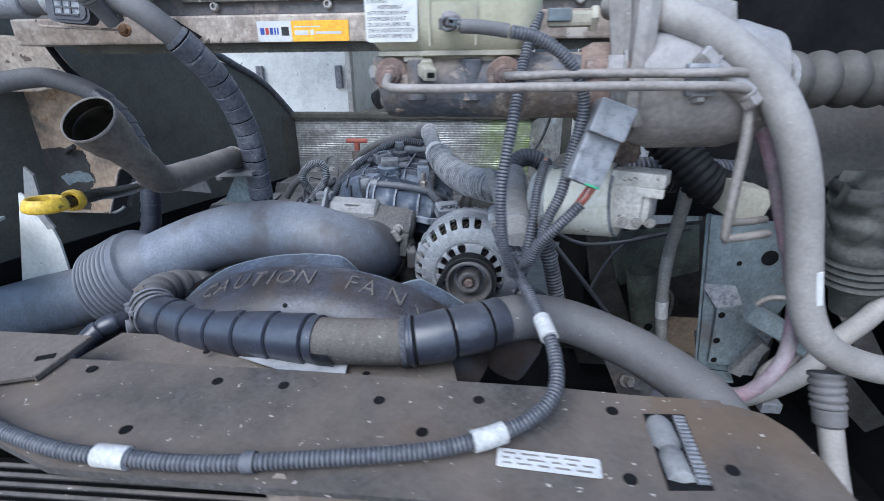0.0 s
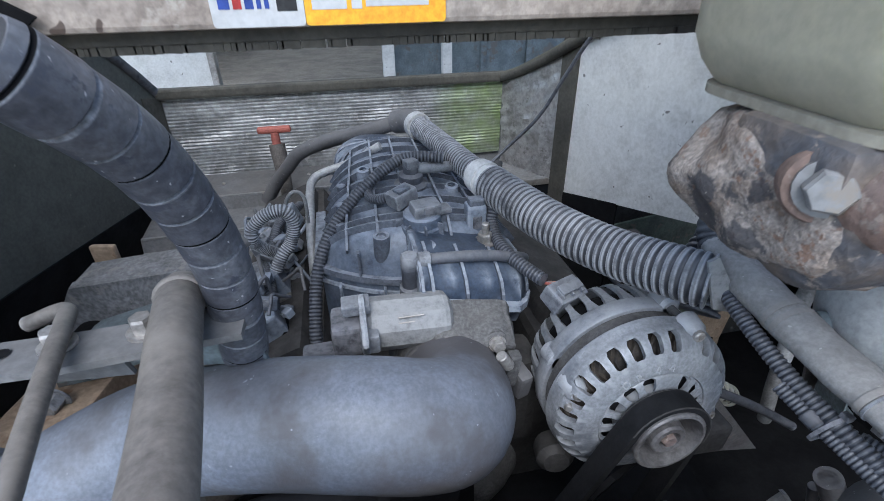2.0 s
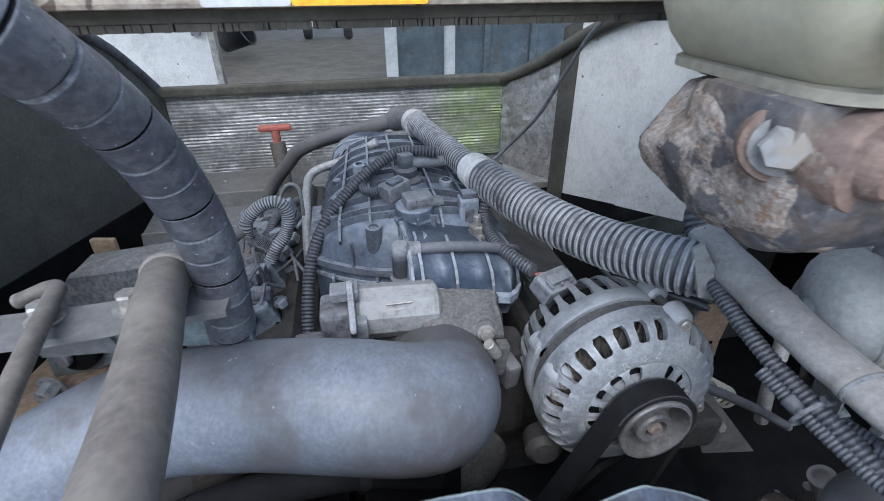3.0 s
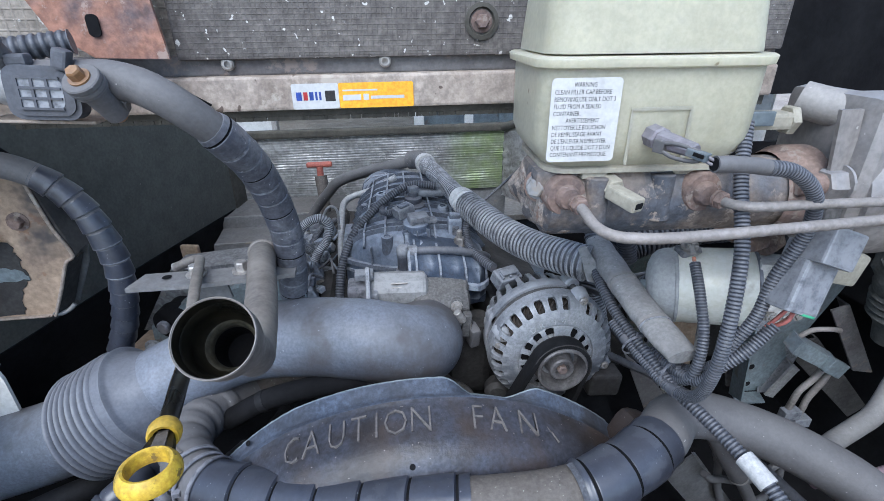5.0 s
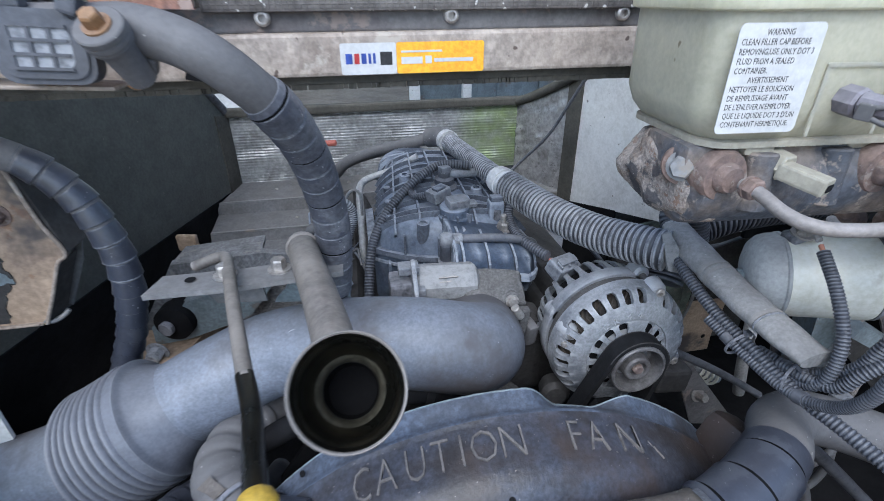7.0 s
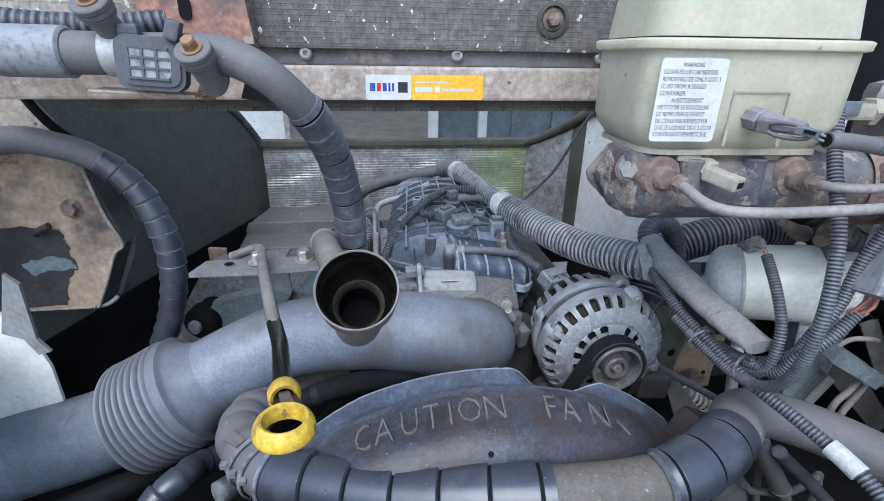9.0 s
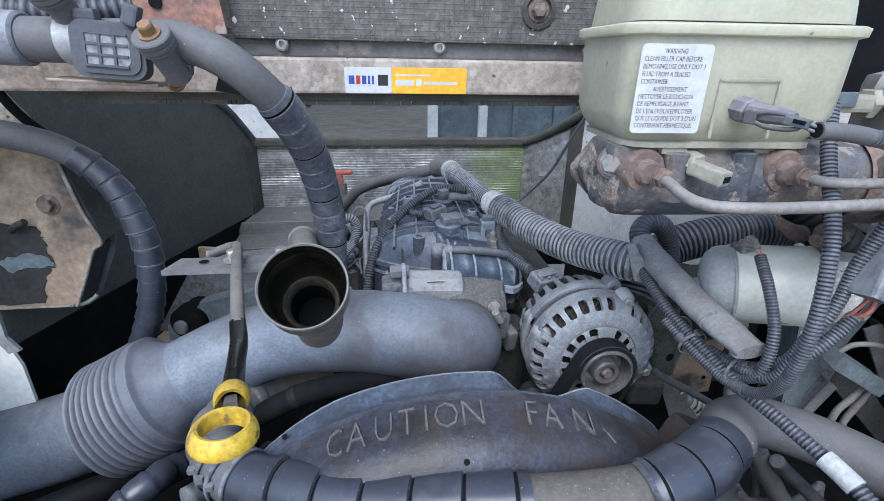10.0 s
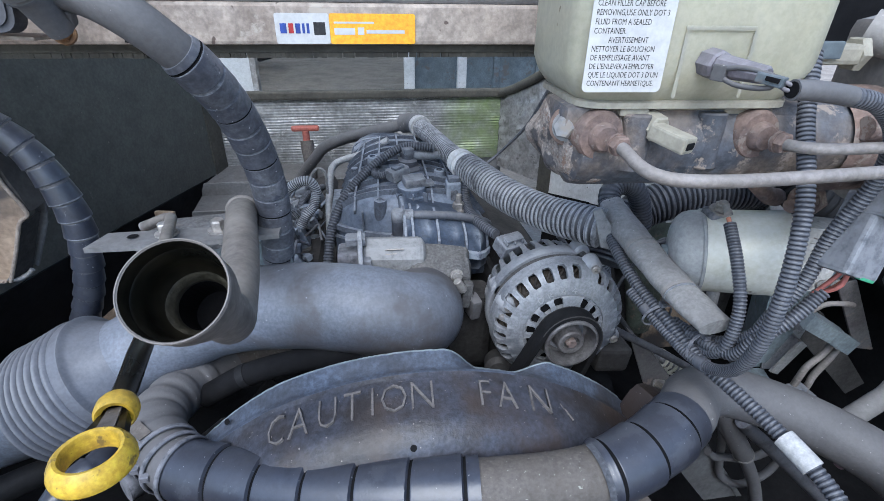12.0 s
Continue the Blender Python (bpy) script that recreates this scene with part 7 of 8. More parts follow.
    part("web", slab_bm([(-0.612, 0.94, 1.108), (-0.47, 0.935, 1.118), (-0.47, 0.99, 1.124), (-0.60, 0.99, 1.115)], 0.006, (0, 0, -1)), "stay", st)
    # dipstick
    d = thing("oil_dipstick", (-0.36, 0.4, 1.26), "dirty dipstick tube with a yellow plastic ring handle", "dipstick")
    line = [(-0.470, 0.6600, 1.249), (-0.462, 0.6592, 1.252), (-0.447, 0.6560, 1.2585), (-0.436, 0.6480, 1.2630), (-0.4295, 0.630, 1.2660), (-0.410, 0.556, 1.270), (-0.388, 0.477, 1.2735), (-0.3745, 0.430, 1.279), (-0.3675, 0.400, 1.2845), (-0.3590, 0.364, 1.2900)]
    tube("tube", line, 0.0054, "filler", d, "brown-grey steel tube", seg=14, start=0, end=0.72)
    tube("oily_tube", line, 0.0056, "oil", d, "oily black tube end", seg=14, start=0.70, end=1.0, wobble=0.12)
    h = Vector((-0.3514, 0.3256, 1.2974))
    nrm = Vector((0.04, 0.05, 1.0)).normalized()
    ring = [(0.0104, -0.0052), (0.0101, 0.0024), (0.0107, 0.0040), (0.0120, 0.0044), (0.0136, 0.0030), (0.0150, 0.0002), (0.0156, -0.0024), (0.0154, -0.0046), (0.0138, -0.0060), (0.0115, -0.0060)]
    part("ring_handle", lathe_bm(ring, along(h, nrm), 40, close=True), "yellow", d, "worn yellow ring handle", smooth=50)
    c = Vector((-0.3574, 0.3580, 1.2905))
    back = (Vector((-0.3675, 0.40, 1.2845)) - c).normalized()
    part("collar", lathe_bm([(0.0056, -0.0045), (0.0078, -0.0058), (0.0090, -0.0035), (0.0092, 0.0015), (0.0082, 0.0046), (0.0050, 0.0052)], along(c, back), 28, close=True), "yellow", d, "yellow stopper", smooth=50)
    part("neck", slab_bm([h + Vector((-0.0080, 0.0118, 0.002)), h + Vector((0.0078, 0.0118, 0.002)), c + Vector((0.0052, 0.0, 0.0012)), c + Vector((-0.0052, -0.001, 0.0012))], -0.006, (0, 0, 1)), "oil", d, "oily black neck")
    part("tongue", slab_bm([h + Vector((-0.0034, 0.0114, 0.003)), h + Vector((0.0040, 0.0114, 0.003)), c + Vector((0.0028, 0.0, 0.0022)), c + Vector((-0.0030, -0.001, 0.0022))], -0.003, (0, 0, 1)), "hose_tan", d, "grimy brown tongue")


def shroud():
    t = thing("fan_shroud", (-0.2, 0.45, 1.05), "dusty black plastic fan shroud with raised caution lettering", "fan shroud")
    cx, cz = -0.208, 0.88

    def at(a, y, r):
        an = radians(a)
        return Vector((cx + r * math.sin(an), y, cz + r * math.cos(an)))

    def rim(a):
        """The back lip stands up but for one dip."""
        u = min(max((a - 5.5) / 7.0, 0), 1) * min(max((25.5 - a) / 6.5, 0), 1)
        return 0.3045 - 0.0205 * u * u * (3 - 2 * u) - 0.004 * max(0.0, (-a - 22) / 14) + 0.0006 * noise.noise((a * 0.9, 2, 5))

    # lip rises behind the crease; the face carries the words and rolls down in front
    prof = [(0.478, 0.2975), (0.472, 0.2965), (0.462, 0.2945), (0.450, 0.2925), (0.442, 0.291), (0.437, 0.2885), (0.431, 0.2845), (0.425, 0.279), (0.419, 0.270), (0.414, 0.258), (0.411, 0.243), (0.410, 0.225)]
    lip, face = bmesh.new(), bmesh.new()
    rows = {"lip": [], "face": []}
    for i in range(151):
        a = -46 + 92 * i / 150
        top = rim(a)
        low = max(0.0, (-a - 24) / 22) * 0.006
        back = [(0.507, top - 0.03), (0.5065, top - 0.0008), (0.505, top + 0.0002), (0.5032, top - 0.0004), (0.498, 0.6 * top + 0.4 * 0.2975), (0.492, 0.3 * top + 0.7 * 0.2975), (0.488, 0.2985), (0.4855, 0.3), (0.483, 0.2997), (0.4805, 0.2985)]
        ring = [at(a, y, r - low + 0.0005 * noise.noise((a * 0.3, y * 60, 0))) for y, r in back + prof]
        rows["lip"].append([lip.verts.new(v) for v in ring[:9]])
        rows["face"].append([face.verts.new(v) for v in ring[8:]])
    for bm, lines in ((lip, rows["lip"]), (face, rows["face"])):
        for p, q in zip(lines, lines[1:]):
            for j in range(len(p) - 1):
                bm.faces.new((p[j], p[j + 1], q[j + 1], q[j]))
    part("lip", lip, "shroud_lip", t, "blue-grey standing lip", smooth=50)
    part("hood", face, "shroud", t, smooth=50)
    tube("lip_edge", [at(-44 + 88 * k / 88, 0.5055, rim(-44 + 88 * k / 88) - max(0.0, (44 - 88 * k / 88 - 24) / 22) * 0.006) for k in range(89)], 0.0009, "sheet_blue", t, "pale lip edge", seg=6, step=0.003)
    # raised letters along the arch
    for word in ((("C", -24.6, 0.82), ("A", -20.8, 0.9), ("U", -16.2, 0.9), ("T", -11.9, 0.86), ("I", -7.9, 1.0), ("O", -6.2, 0.98), ("N", -1.6, 0.98)), (("F", 9.6, 0.95), ("A", 13.0, 0.88), ("N", 18.6, 1.0))):
        for ch, a, w in word:
            o, top = at(a, 0.4492, 0.2930 - max(0.0, (-a - 24) / 22) * 0.006), at(a, 0.476, 0.2978)
            mm = axes(o, Vector((math.cos(radians(a)), -0.05, -math.sin(radians(a)))), top - o)
            letters("letter", ch, 0.0385, mm @ Matrix.Diagonal((0.80 * w, 1.0, 1, 1)), "letter", t, 0.0010, thin=True)
    for a, yy, ln in ((25.6, 0.463, 0.010), (26.6, 0.453, 0.012)):
        p = at(a, yy, 0.2938)
        part("scratch_mark", box_bm(p.x, p.y, p.z, 0.0014, ln, 0.0016, 0.0004, pose(0, 0, 0, 12, 26, 24)), "letter", t)
    p = at(-1.4, 0.4245, 0.2788)
    part("drain_hole", lathe_bm([(0.0026, 0.0004), (0, 0.0004)], along(p, (0, -0.8, 0.75)), 14), "void", t)
    p = at(-33, 0.497, 0.3)
    part("drain_hole", lathe_bm([(0.0028, 0.0008), (0, 0.0008)], along(p, (-0.4, -0.6, 0.7)), 12), "void", t)
    # floor in front, with strip label and holes
    part("ledge", slab_bm([(-0.44, 0.345, 1.108), (-0.02, 0.345, 1.11), (-0.04, 0.43, 1.112), (-0.42, 0.43, 1.11)], -0.006, (0, 0, 1)), "flap", t, "dusty brown front ledge")
    part("side", box_bm(0.028, 0.478, 1.088, 0.046, 0.06, 0.06, 0.014, pose(0, 0, 0, 0, 30, 14)), "shroud", t, smooth=50)
    part("strip_label", slab_bm([(-0.255, 0.388, 1.1162), (-0.138, 0.384, 1.1168), (-0.136, 0.366, 1.1158), (-0.2, 0.37, 1.1152)], 0.0008, (0, 0, 1)), "alt", t, "faded pale strip label")
    for x, y in ((-0.293, 0.393), (-0.116, 0.372)):
        part("clip_hole", lathe_bm([(0.004, 0), (0, 0)], along((x, y, 1.1168), (0, 0, 1)), 12), "void", t)
    # fan inside
    f = thing("cooling_fan", (-0.2, 0.54, 0.84), "black plastic engine cooling fan in the shroud", "fan")
    part("hub", cyl_bm((cx, 0.62, 0.84), (cx, 0.57, 0.84), 0.07, 32), "void", f, smooth=40)
    for k in range(9):
        a = 2 * math.pi * k / 9 + 0.2
        m = along((cx, 0.59, 0.84), (0, -1, 0)) @ Matrix.Rotation(a, 4, "Z") @ pose(0.17, 0, 0, 28, 0, 0)
        bm = bmesh.new()
        bmesh.ops.create_cube(bm, size=1)
        bmesh.ops.scale(bm, vec=(0.22, 0.09, 0.005), verts=bm.verts)
        bmesh.ops.transform(bm, matrix=m, verts=bm.verts)
        part("blade", bm, "void", f)


def radiator():
    t = thing("radiator_support", (-0.1, 0.27, 1.05), "dusty black radiator top plate with drilled holes", "radiator support")
    top = [(-0.60, 0.336, 1.140), (-0.18, 0.338, 1.142), (0.066, 0.335, 1.142), (0.195, 0.326, 1.142), (0.216, 0.318, 1.142), (0.228, 0.30, 1.142), (0.233, 0.27, 1.142), (0.235, 0.12, 1.142), (0.0, 0.12, 1.142), (-0.02, 0.215, 1.142), (-0.2, 0.214, 1.142), (-0.30, 0.216, 1.142), (-0.36, 0.235, 1.142), (-0.60, 0.245, 1.140)]
    part("top_plate", slab_bm(top, -0.006, (0, 0, 1)), "rad_top", t)
    part("back_flange", slab_bm([(-0.60, 0.336, 1.139), (0.19, 0.328, 1.141), (0.19, 0.345, 1.10), (-0.60, 0.35, 1.10)], 0.004, (0, 1, 0)), "rad_top", t)
    for x, y in ((-0.356, 0.322), (-0.232, 0.316), (-0.172, 0.316), (-0.086, 0.305), (-0.005, 0.313), (0.100, 0.310), (0.167, 0.258), (-0.046, 0.273), (-0.27, 0.254), (0.097, 0.244)):
        part("hole", lathe_bm([(0.0048, 0.0002), (0.0041, 0.0010), (0.0034, 0.0003), (0, 0.0002)], along((x, y, 1.142), (0, -0.05, 1)), 14), "void", t, smooth=40)
    # slot with a white canister and a toothed strip
    part("slot", slab_bm([(0.123, 0.308, 1.1422), (0.154, 0.310, 1.1422), (0.148, 0.240, 1.1422), (0.119, 0.237, 1.1422)], 0.0008, (0, 0, 1)), "void", t, "dark cut-out slot")
    c = thing("white_canister", (0.132, 0.27, 1.14), "white plastic canister in the radiator slot", "canister")
    part("body", lathe_bm([(0, 0), (0.0075, 0), (0.0095, 0.006), (0.0095, 0.026), (0.0065, 0.030), (0.0085, 0.035), (0.0085, 0.056), (0, 0.058)], along((0.131, 0.301, 1.1415), (-0.02, -1, 0.02)), 20), "alu", c, smooth=40)
    for k in range(16):
        part("tooth", box_bm(0.1475 - 0.0003 * k, 0.304 - 0.004 * k, 1.1445, 0.008, 0.0022, 0.003, 0.0004), "plug", c)
    pm = axes((0.009, 0.2455, 1.1432), (1, -0.06, 0), (0.14, 1, 0))
    n = thing("data_plate", (0.045, 0.25, 1.143), "white data label with faded unreadable print", "label")
    part("plate", plate_bm(pm, 0, 0, 0.070, 0.0165, 0.0005, 0.002), "paper", n)
    rng = random.Random(3)
    for r_ in range(3):
        x = 0.004
        while x < 0.060:
            w = rng.uniform(0.004, 0.014)
            part("print_bar", plate_bm(pm @ Matrix.Translation((0, 0, 0.0006)), x, 0.003 + 0.0045 * r_, min(0.066, x + w), 0.0046 + 0.0045 * r_, 0.0001), "steel", n)
            x += w + 0.004
    # grille fins in front
    g = thing("grille", (-0.3, 0.2, 1.1), "dusty black grille of parallel horizontal slats", "grille")
    for k in range(17):
        part("slat", box_bm(-0.36, 0.226 - 0.0045 * k, 1.128 - 0.0040 * k, 0.46, 0.0028, 0.0042, 0.0006, pose(0, 0, 0, 25, 0, 1.5)), "rad_top", g)
    # Near-black backing stands in for the shade between the slats.
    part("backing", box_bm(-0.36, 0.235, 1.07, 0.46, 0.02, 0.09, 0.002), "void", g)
    part("skin", slab_bm([(-0.13, 0.222, 1.137), (0.0, 0.205, 1.139), (0.0, 0.12, 1.135), (-0.13, 0.12, 1.10)], -0.004, (0, 0, 1)), "rad_top", g)
    part("bolt", hex_bm((-0.135, 0.224, 1.132), (0, -0.4, 1), 0.007, 0.010), "iron", g)
    fl = thing("side_flap", (-0.42, 0.31, 1.15), "dusty brown folded sheet flap beside the radiator", "metal flap")
    part("sheet", slab_bm([(-0.394, 0.367, 1.1470), (-0.391, 0.301, 1.1475), (-0.42, 0.290, 1.1475), (-0.62, 0.28, 1.1475), (-0.62, 0.366, 1.1470)], -0.003, (0, 0, 1)), "flap", fl)
    part("fold", slab_bm([(-0.393, 0.367, 1.1465), (-0.390, 0.301, 1.1470), (-0.3895, 0.301, 1.1425), (-0.3925, 0.367, 1.1425)], 0.002, (-1, 0, 0)), "flap", fl)
    part("slot", box_bm(-0.406, 0.328, 1.1478, 0.015, 0.007, 0.0012, 0.0003, pose(0, 0, 0, 0, 0, 28)), "void", fl)
    # near-black core and walls added below so that nothing shows through
    core = thing("radiator", (-0.17, 0.31, 0.6), "black radiator core behind the grille", "radiator")
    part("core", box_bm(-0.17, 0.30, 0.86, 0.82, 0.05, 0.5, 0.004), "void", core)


def sides():
    # left side: inner fender brackets
    t = thing("fender_bracket", (-0.7, 0.74, 1.15), "rust-stained pale folded sheet-metal bracket", "bracket")
    part("face", slab_bm([(-0.644, 0.735, 1.336), (-0.634, 0.735, 1.280), (-0.622, 0.735, 1.241), (-0.634, 0.735, 1.228), (-0.671, 0.735, 1.153), (-0.90, 0.735, 1.156), (-0.90, 0.735, 1.37), (-0.68, 0.735, 1.37)], 0.004, (0, 1, 0)), "fender", t)
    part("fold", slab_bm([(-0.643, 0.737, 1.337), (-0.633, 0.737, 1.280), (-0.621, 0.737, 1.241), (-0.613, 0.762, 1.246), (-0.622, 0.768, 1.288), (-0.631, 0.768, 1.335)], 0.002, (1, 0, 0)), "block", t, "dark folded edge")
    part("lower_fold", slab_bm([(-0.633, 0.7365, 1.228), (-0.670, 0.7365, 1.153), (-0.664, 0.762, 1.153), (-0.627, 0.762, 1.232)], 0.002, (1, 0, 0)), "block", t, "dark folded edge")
    tube("edge_roll", [(-0.645, 0.735, 1.340), (-0.634, 0.735, 1.280), (-0.622, 0.735, 1.241), (-0.634, 0.735, 1.228), (-0.652, 0.735, 1.190), (-0.671, 0.735, 1.153)], 0.0022, "bar", t, "worn rolled edge", seg=10, step=0.003)
    part("edge_bottom", box_bm(-0.785, 0.7335, 1.155, 0.225, 0.006, 0.003, 0.0012), "bar", t, "worn rolled edge")
    tube("hem_tip", [(-0.672, 0.735, 1.158), (-0.666, 0.740, 1.153), (-0.656, 0.745, 1.157), (-0.651, 0.748, 1.162)], 0.0030, "sheet", t, seg=10, step=0.002)
    part("rear_strip", slab_bm([(-0.629, 0.77, 1.314), (-0.620, 0.77, 1.288), (-0.618, 0.77, 1.253), (-0.629, 0.77, 1.213), (-0.659, 0.77, 1.154), (-0.667, 0.77, 1.159), (-0.641, 0.77, 1.213), (-0.630, 0.77, 1.250), (-0.632, 0.77, 1.283)], 0.003, (0, 1, 0)), "ledge", t, "grey flange strip behind")
    rng = random.Random(8)

    def ragged(corners, y, steps=7, amount=0.0028):
        out = []
        for (x0, z0), (x1, z1) in zip(corners, corners[1:] + corners[:1]):
            for k in range(steps):
                u = k / steps
                out.append((x0 + (x1 - x0) * u + rng.uniform(-amount, amount), y, z0 + (z1 - z0) * u + rng.uniform(-amount, amount)))
        return out

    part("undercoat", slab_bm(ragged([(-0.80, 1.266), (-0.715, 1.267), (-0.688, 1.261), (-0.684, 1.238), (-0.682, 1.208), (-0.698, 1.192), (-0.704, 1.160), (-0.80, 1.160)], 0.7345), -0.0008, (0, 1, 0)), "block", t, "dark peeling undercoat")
    part("bare_patch", slab_bm(ragged([(-0.744, 1.218), (-0.706, 1.230), (-0.684, 1.222), (-0.680, 1.210), (-0.712, 1.209), (-0.733, 1.202)], 0.7332, 5, 0.002), -0.0005, (0, 1, 0)), "sheet_blue", t, "bare patch in the undercoat")
    part("bolt", hex_bm((-0.667, 0.735, 1.289), (0.1, -1, 0), 0.0075, 0.011, 1.6), "rust", t)
    tube("lug", [(-0.711, 0.728, 1.260), (-0.703, 0.723, 1.266), (-0.690, 0.722, 1.272)], 0.0042, "block", t, seg=10)
    part("upper_plate", slab_bm([(-0.665, 0.70, 1.435), (-0.63, 0.705, 1.375), (-0.70, 0.70, 1.36), (-0.88, 0.69, 1.36), (-0.88, 0.69, 1.45)], 0.004, (0, 1, 0)), "bar", t)
    tube("edge_strip", [(-0.668, 0.698, 1.44), (-0.648, 0.70, 1.40), (-0.628, 0.703, 1.375)], 0.005, "void", t, seg=8)
    s = thing("inner_fender", (-0.95, 0.4, 0.9), "grey inner fender sheet", "fender", kind="structure")
    part("sheet", slab_bm([(-1.00, -0.1, 1.08), (-0.92, 0.62, 1.10), (-0.92, 0.62, 0.6), (-1.00, -0.1, 0.6)], 0.006, (-1, 0, 0)), "sheet", s)
    part("shelf", slab_bm([(-0.66, 0.34, 1.20), (-0.60, 0.40, 1.20), (-0.72, 0.60, 1.19), (-0.9, 0.55, 1.19), (-0.9, 0.3, 1.2)], -0.004, (0, 0, 1)), "sheet_blue", s)
    # Near-black sheets added to keep sky light out of the bay's right side.
    s2 = thing("inner_fender", (0.62, 0.4, 0.9), "near-black fender sheets added to shade the bay", "fender", kind="structure")
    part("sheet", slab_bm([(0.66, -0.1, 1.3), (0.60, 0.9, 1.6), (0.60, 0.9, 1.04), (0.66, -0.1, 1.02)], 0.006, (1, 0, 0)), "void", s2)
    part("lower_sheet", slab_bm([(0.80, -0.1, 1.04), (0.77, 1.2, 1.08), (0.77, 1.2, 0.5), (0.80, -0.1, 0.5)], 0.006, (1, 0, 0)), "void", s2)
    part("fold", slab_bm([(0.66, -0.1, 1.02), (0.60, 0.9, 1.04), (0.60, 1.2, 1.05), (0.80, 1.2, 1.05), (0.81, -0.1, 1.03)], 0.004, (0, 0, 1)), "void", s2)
    # vent valve, pipe and bolts along the cowl
    p = thing("breather_pipe", (-0.55, 0.54, 1.45), "pipe with black sleeves and a silver band", "pipe")
    tube("pipe", [(-0.80, 0.545, 1.468), (-0.6, 0.543, 1.466), (-0.5, 0.541, 1.465), (-0.44, 0.54, 1.465)], 0.0150, "hose_grey", p, seg=24)
    for x0, x1 in ((-0.70, -0.572), (-0.568, -0.518)):
        part("sleeve", cyl_bm((x0, 0.543, 1.466), (x1, 0.5415, 1.4655), 0.0180, 28, 0.002), "plug", p, "black rubber sleeve", smooth=40)
    part("band", cyl_bm((-0.4945, 0.541, 1.465), (-0.470, 0.541, 1.465), 0.0162, 28, 0.001), "bright", p, "silver metal band", smooth=40)
    v = thing("vent_valve", (-0.46, 0.54, 1.44), "grey plastic vent valve with a square grille", "valve")
    vm = axes((-0.459, 0.5235, 1.459), (1, 0.12, -0.08), (0.05, 0.08, 1))
    part("body", plate_bm(vm @ Matrix.Translation((0, 0, -0.016)), -0.0225, -0.0185, 0.0225, 0.0185, 0.016, 0.009), "rubber", v)
    part("face_rim", plate_bm(vm, -0.0195, -0.0155, 0.0195, 0.0155, 0.0016, 0.008), "rubber", v)
    part("grille_recess", plate_bm(vm @ Matrix.Translation((-0.001, 0, 0.0017)), -0.0135, -0.0105, 0.0145, 0.0105, 0.0002, 0.005), "plug", v, "grey louvred openings")
    for q in (-0.0135, -0.0045, 0.0045):
        part("grille_bar", plate_bm(vm @ Matrix.Translation((q, 0, 0.0019)), -0.0009, -0.0106, 0.0009, 0.0106, 0.0012), "rubber", v)
    for q in (-0.0105, -0.0035, 0.0035, 0.0105):
        part("grille_bar", plate_bm(vm @ Matrix.Translation((-0.001, q, 0.0019)), -0.013, -0.0008, 0.0135, 0.0008, 0.0013), "rubber", v)
    part("tab", box_bm(-0.44, 0.525, 1.481, 0.010, 0.010, 0.014, 0.002, pose(0, 0, 0, 0, 20, 0)), "rubber", v)
    part("tab", box_bm(-0.471, 0.53, 1.481, 0.014, 0.010, 0.008, 0.002), "rubber", v)
    part("support", box_bm(-0.474, 0.548, 1.4372, 0.075, 0.026, 0.0025, 0.001, pose(0, 0, 0, 0, 3, 0)), "bar", v, "pale support plate")
    for bx, by, bz in ((-0.4245, 0.5165, 1.4645), (-0.487, 0.523, 1.4935)):
        f = thing("banjo_fitting", (bx, by, bz - 0.03), "grey ribbed fitting with a brass hex bolt", "fitting", "fittings on the pipe")
        d = Vector((-0.12, -0.66, 0.74)).normalized()
        o = Vector((bx, by, bz))
        part("collar", lathe_bm([(0.0085, -0.032), (0.0095, -0.006), (0.0118, -0.005), (0.0122, -0.003), (0.011, -0.0022), (0.0128, -0.001), (0.0128, 0.0015), (0.0115, 0.0022), (0.013, 0.003), (0.013, 0.006), (0.0122, 0.0068), (0, 0.0068)], along(o, d), 28), "hose_grey", f, smooth=30)
        part("washer", lathe_bm([(0.0075, 0.0066), (0.0075, 0.0080), (0, 0.0080)], along(o, d), 20), "brass", f, smooth=40)
        part("bolt", lathe_bm([(0.0052, 0.008), (0.0052, 0.0135), (0.0044, 0.0148), (0, 0.0148)], along(o, d), 6), "brass", f, "brass hex bolt")
        part("clip", box_bm(bx + 0.010, by + 0.022, bz - 0.017, 0.007, 0.007, 0.011, 0.0015, pose(0, 0, 0, 30, 20, 0)), "hose_grey", f)
    l = thing("cowl_loom", (-0.6, 0.6, 1.49), "grey corrugated loom along the cowl", "wiring loom")
    tube("loom", [(-0.75, 0.57, 1.52), (-0.66, 0.58, 1.50), (-0.58, 0.58, 1.487), (-0.52, 0.585, 1.485), (-0.47, 0.6, 1.49)], ridged(0.0085, 0.0014, 0.0065), "loom", l, seg=14, step=0.0015)
    # sticker on the bar
    k = thing("oil_sticker", (-0.25, 0.647, 1.425), "white and orange oil sticker with printed bars", "sticker")
    sm = axes((-0.3085, 0.6468, 1.4235), (1, 0, 0), (0, 0, 1))
    part("white_field", plate_bm(sm, 0, 0, 0.046, 0.0245, 0.0004, 0.002), "paper", k)
    part("orange_field", plate_bm(sm, 0.0462, 0, 0.1215, 0.0245, 0.0004, 0.002), "orange", k, "orange field")
    x = 0.004
    for w, mat in ((0.0055, "ink_blue"), (0.0042, "ink_red"), (0.0042, "ink_blue"), (0.0022, "ink_blue"), (0.0022, "ink_blue")):
        part("mark", plate_bm(sm @ Matrix.Translation((0, 0, 0.0005)), x, 0.0085, x + w, 0.0165, 0.0001), mat, k)
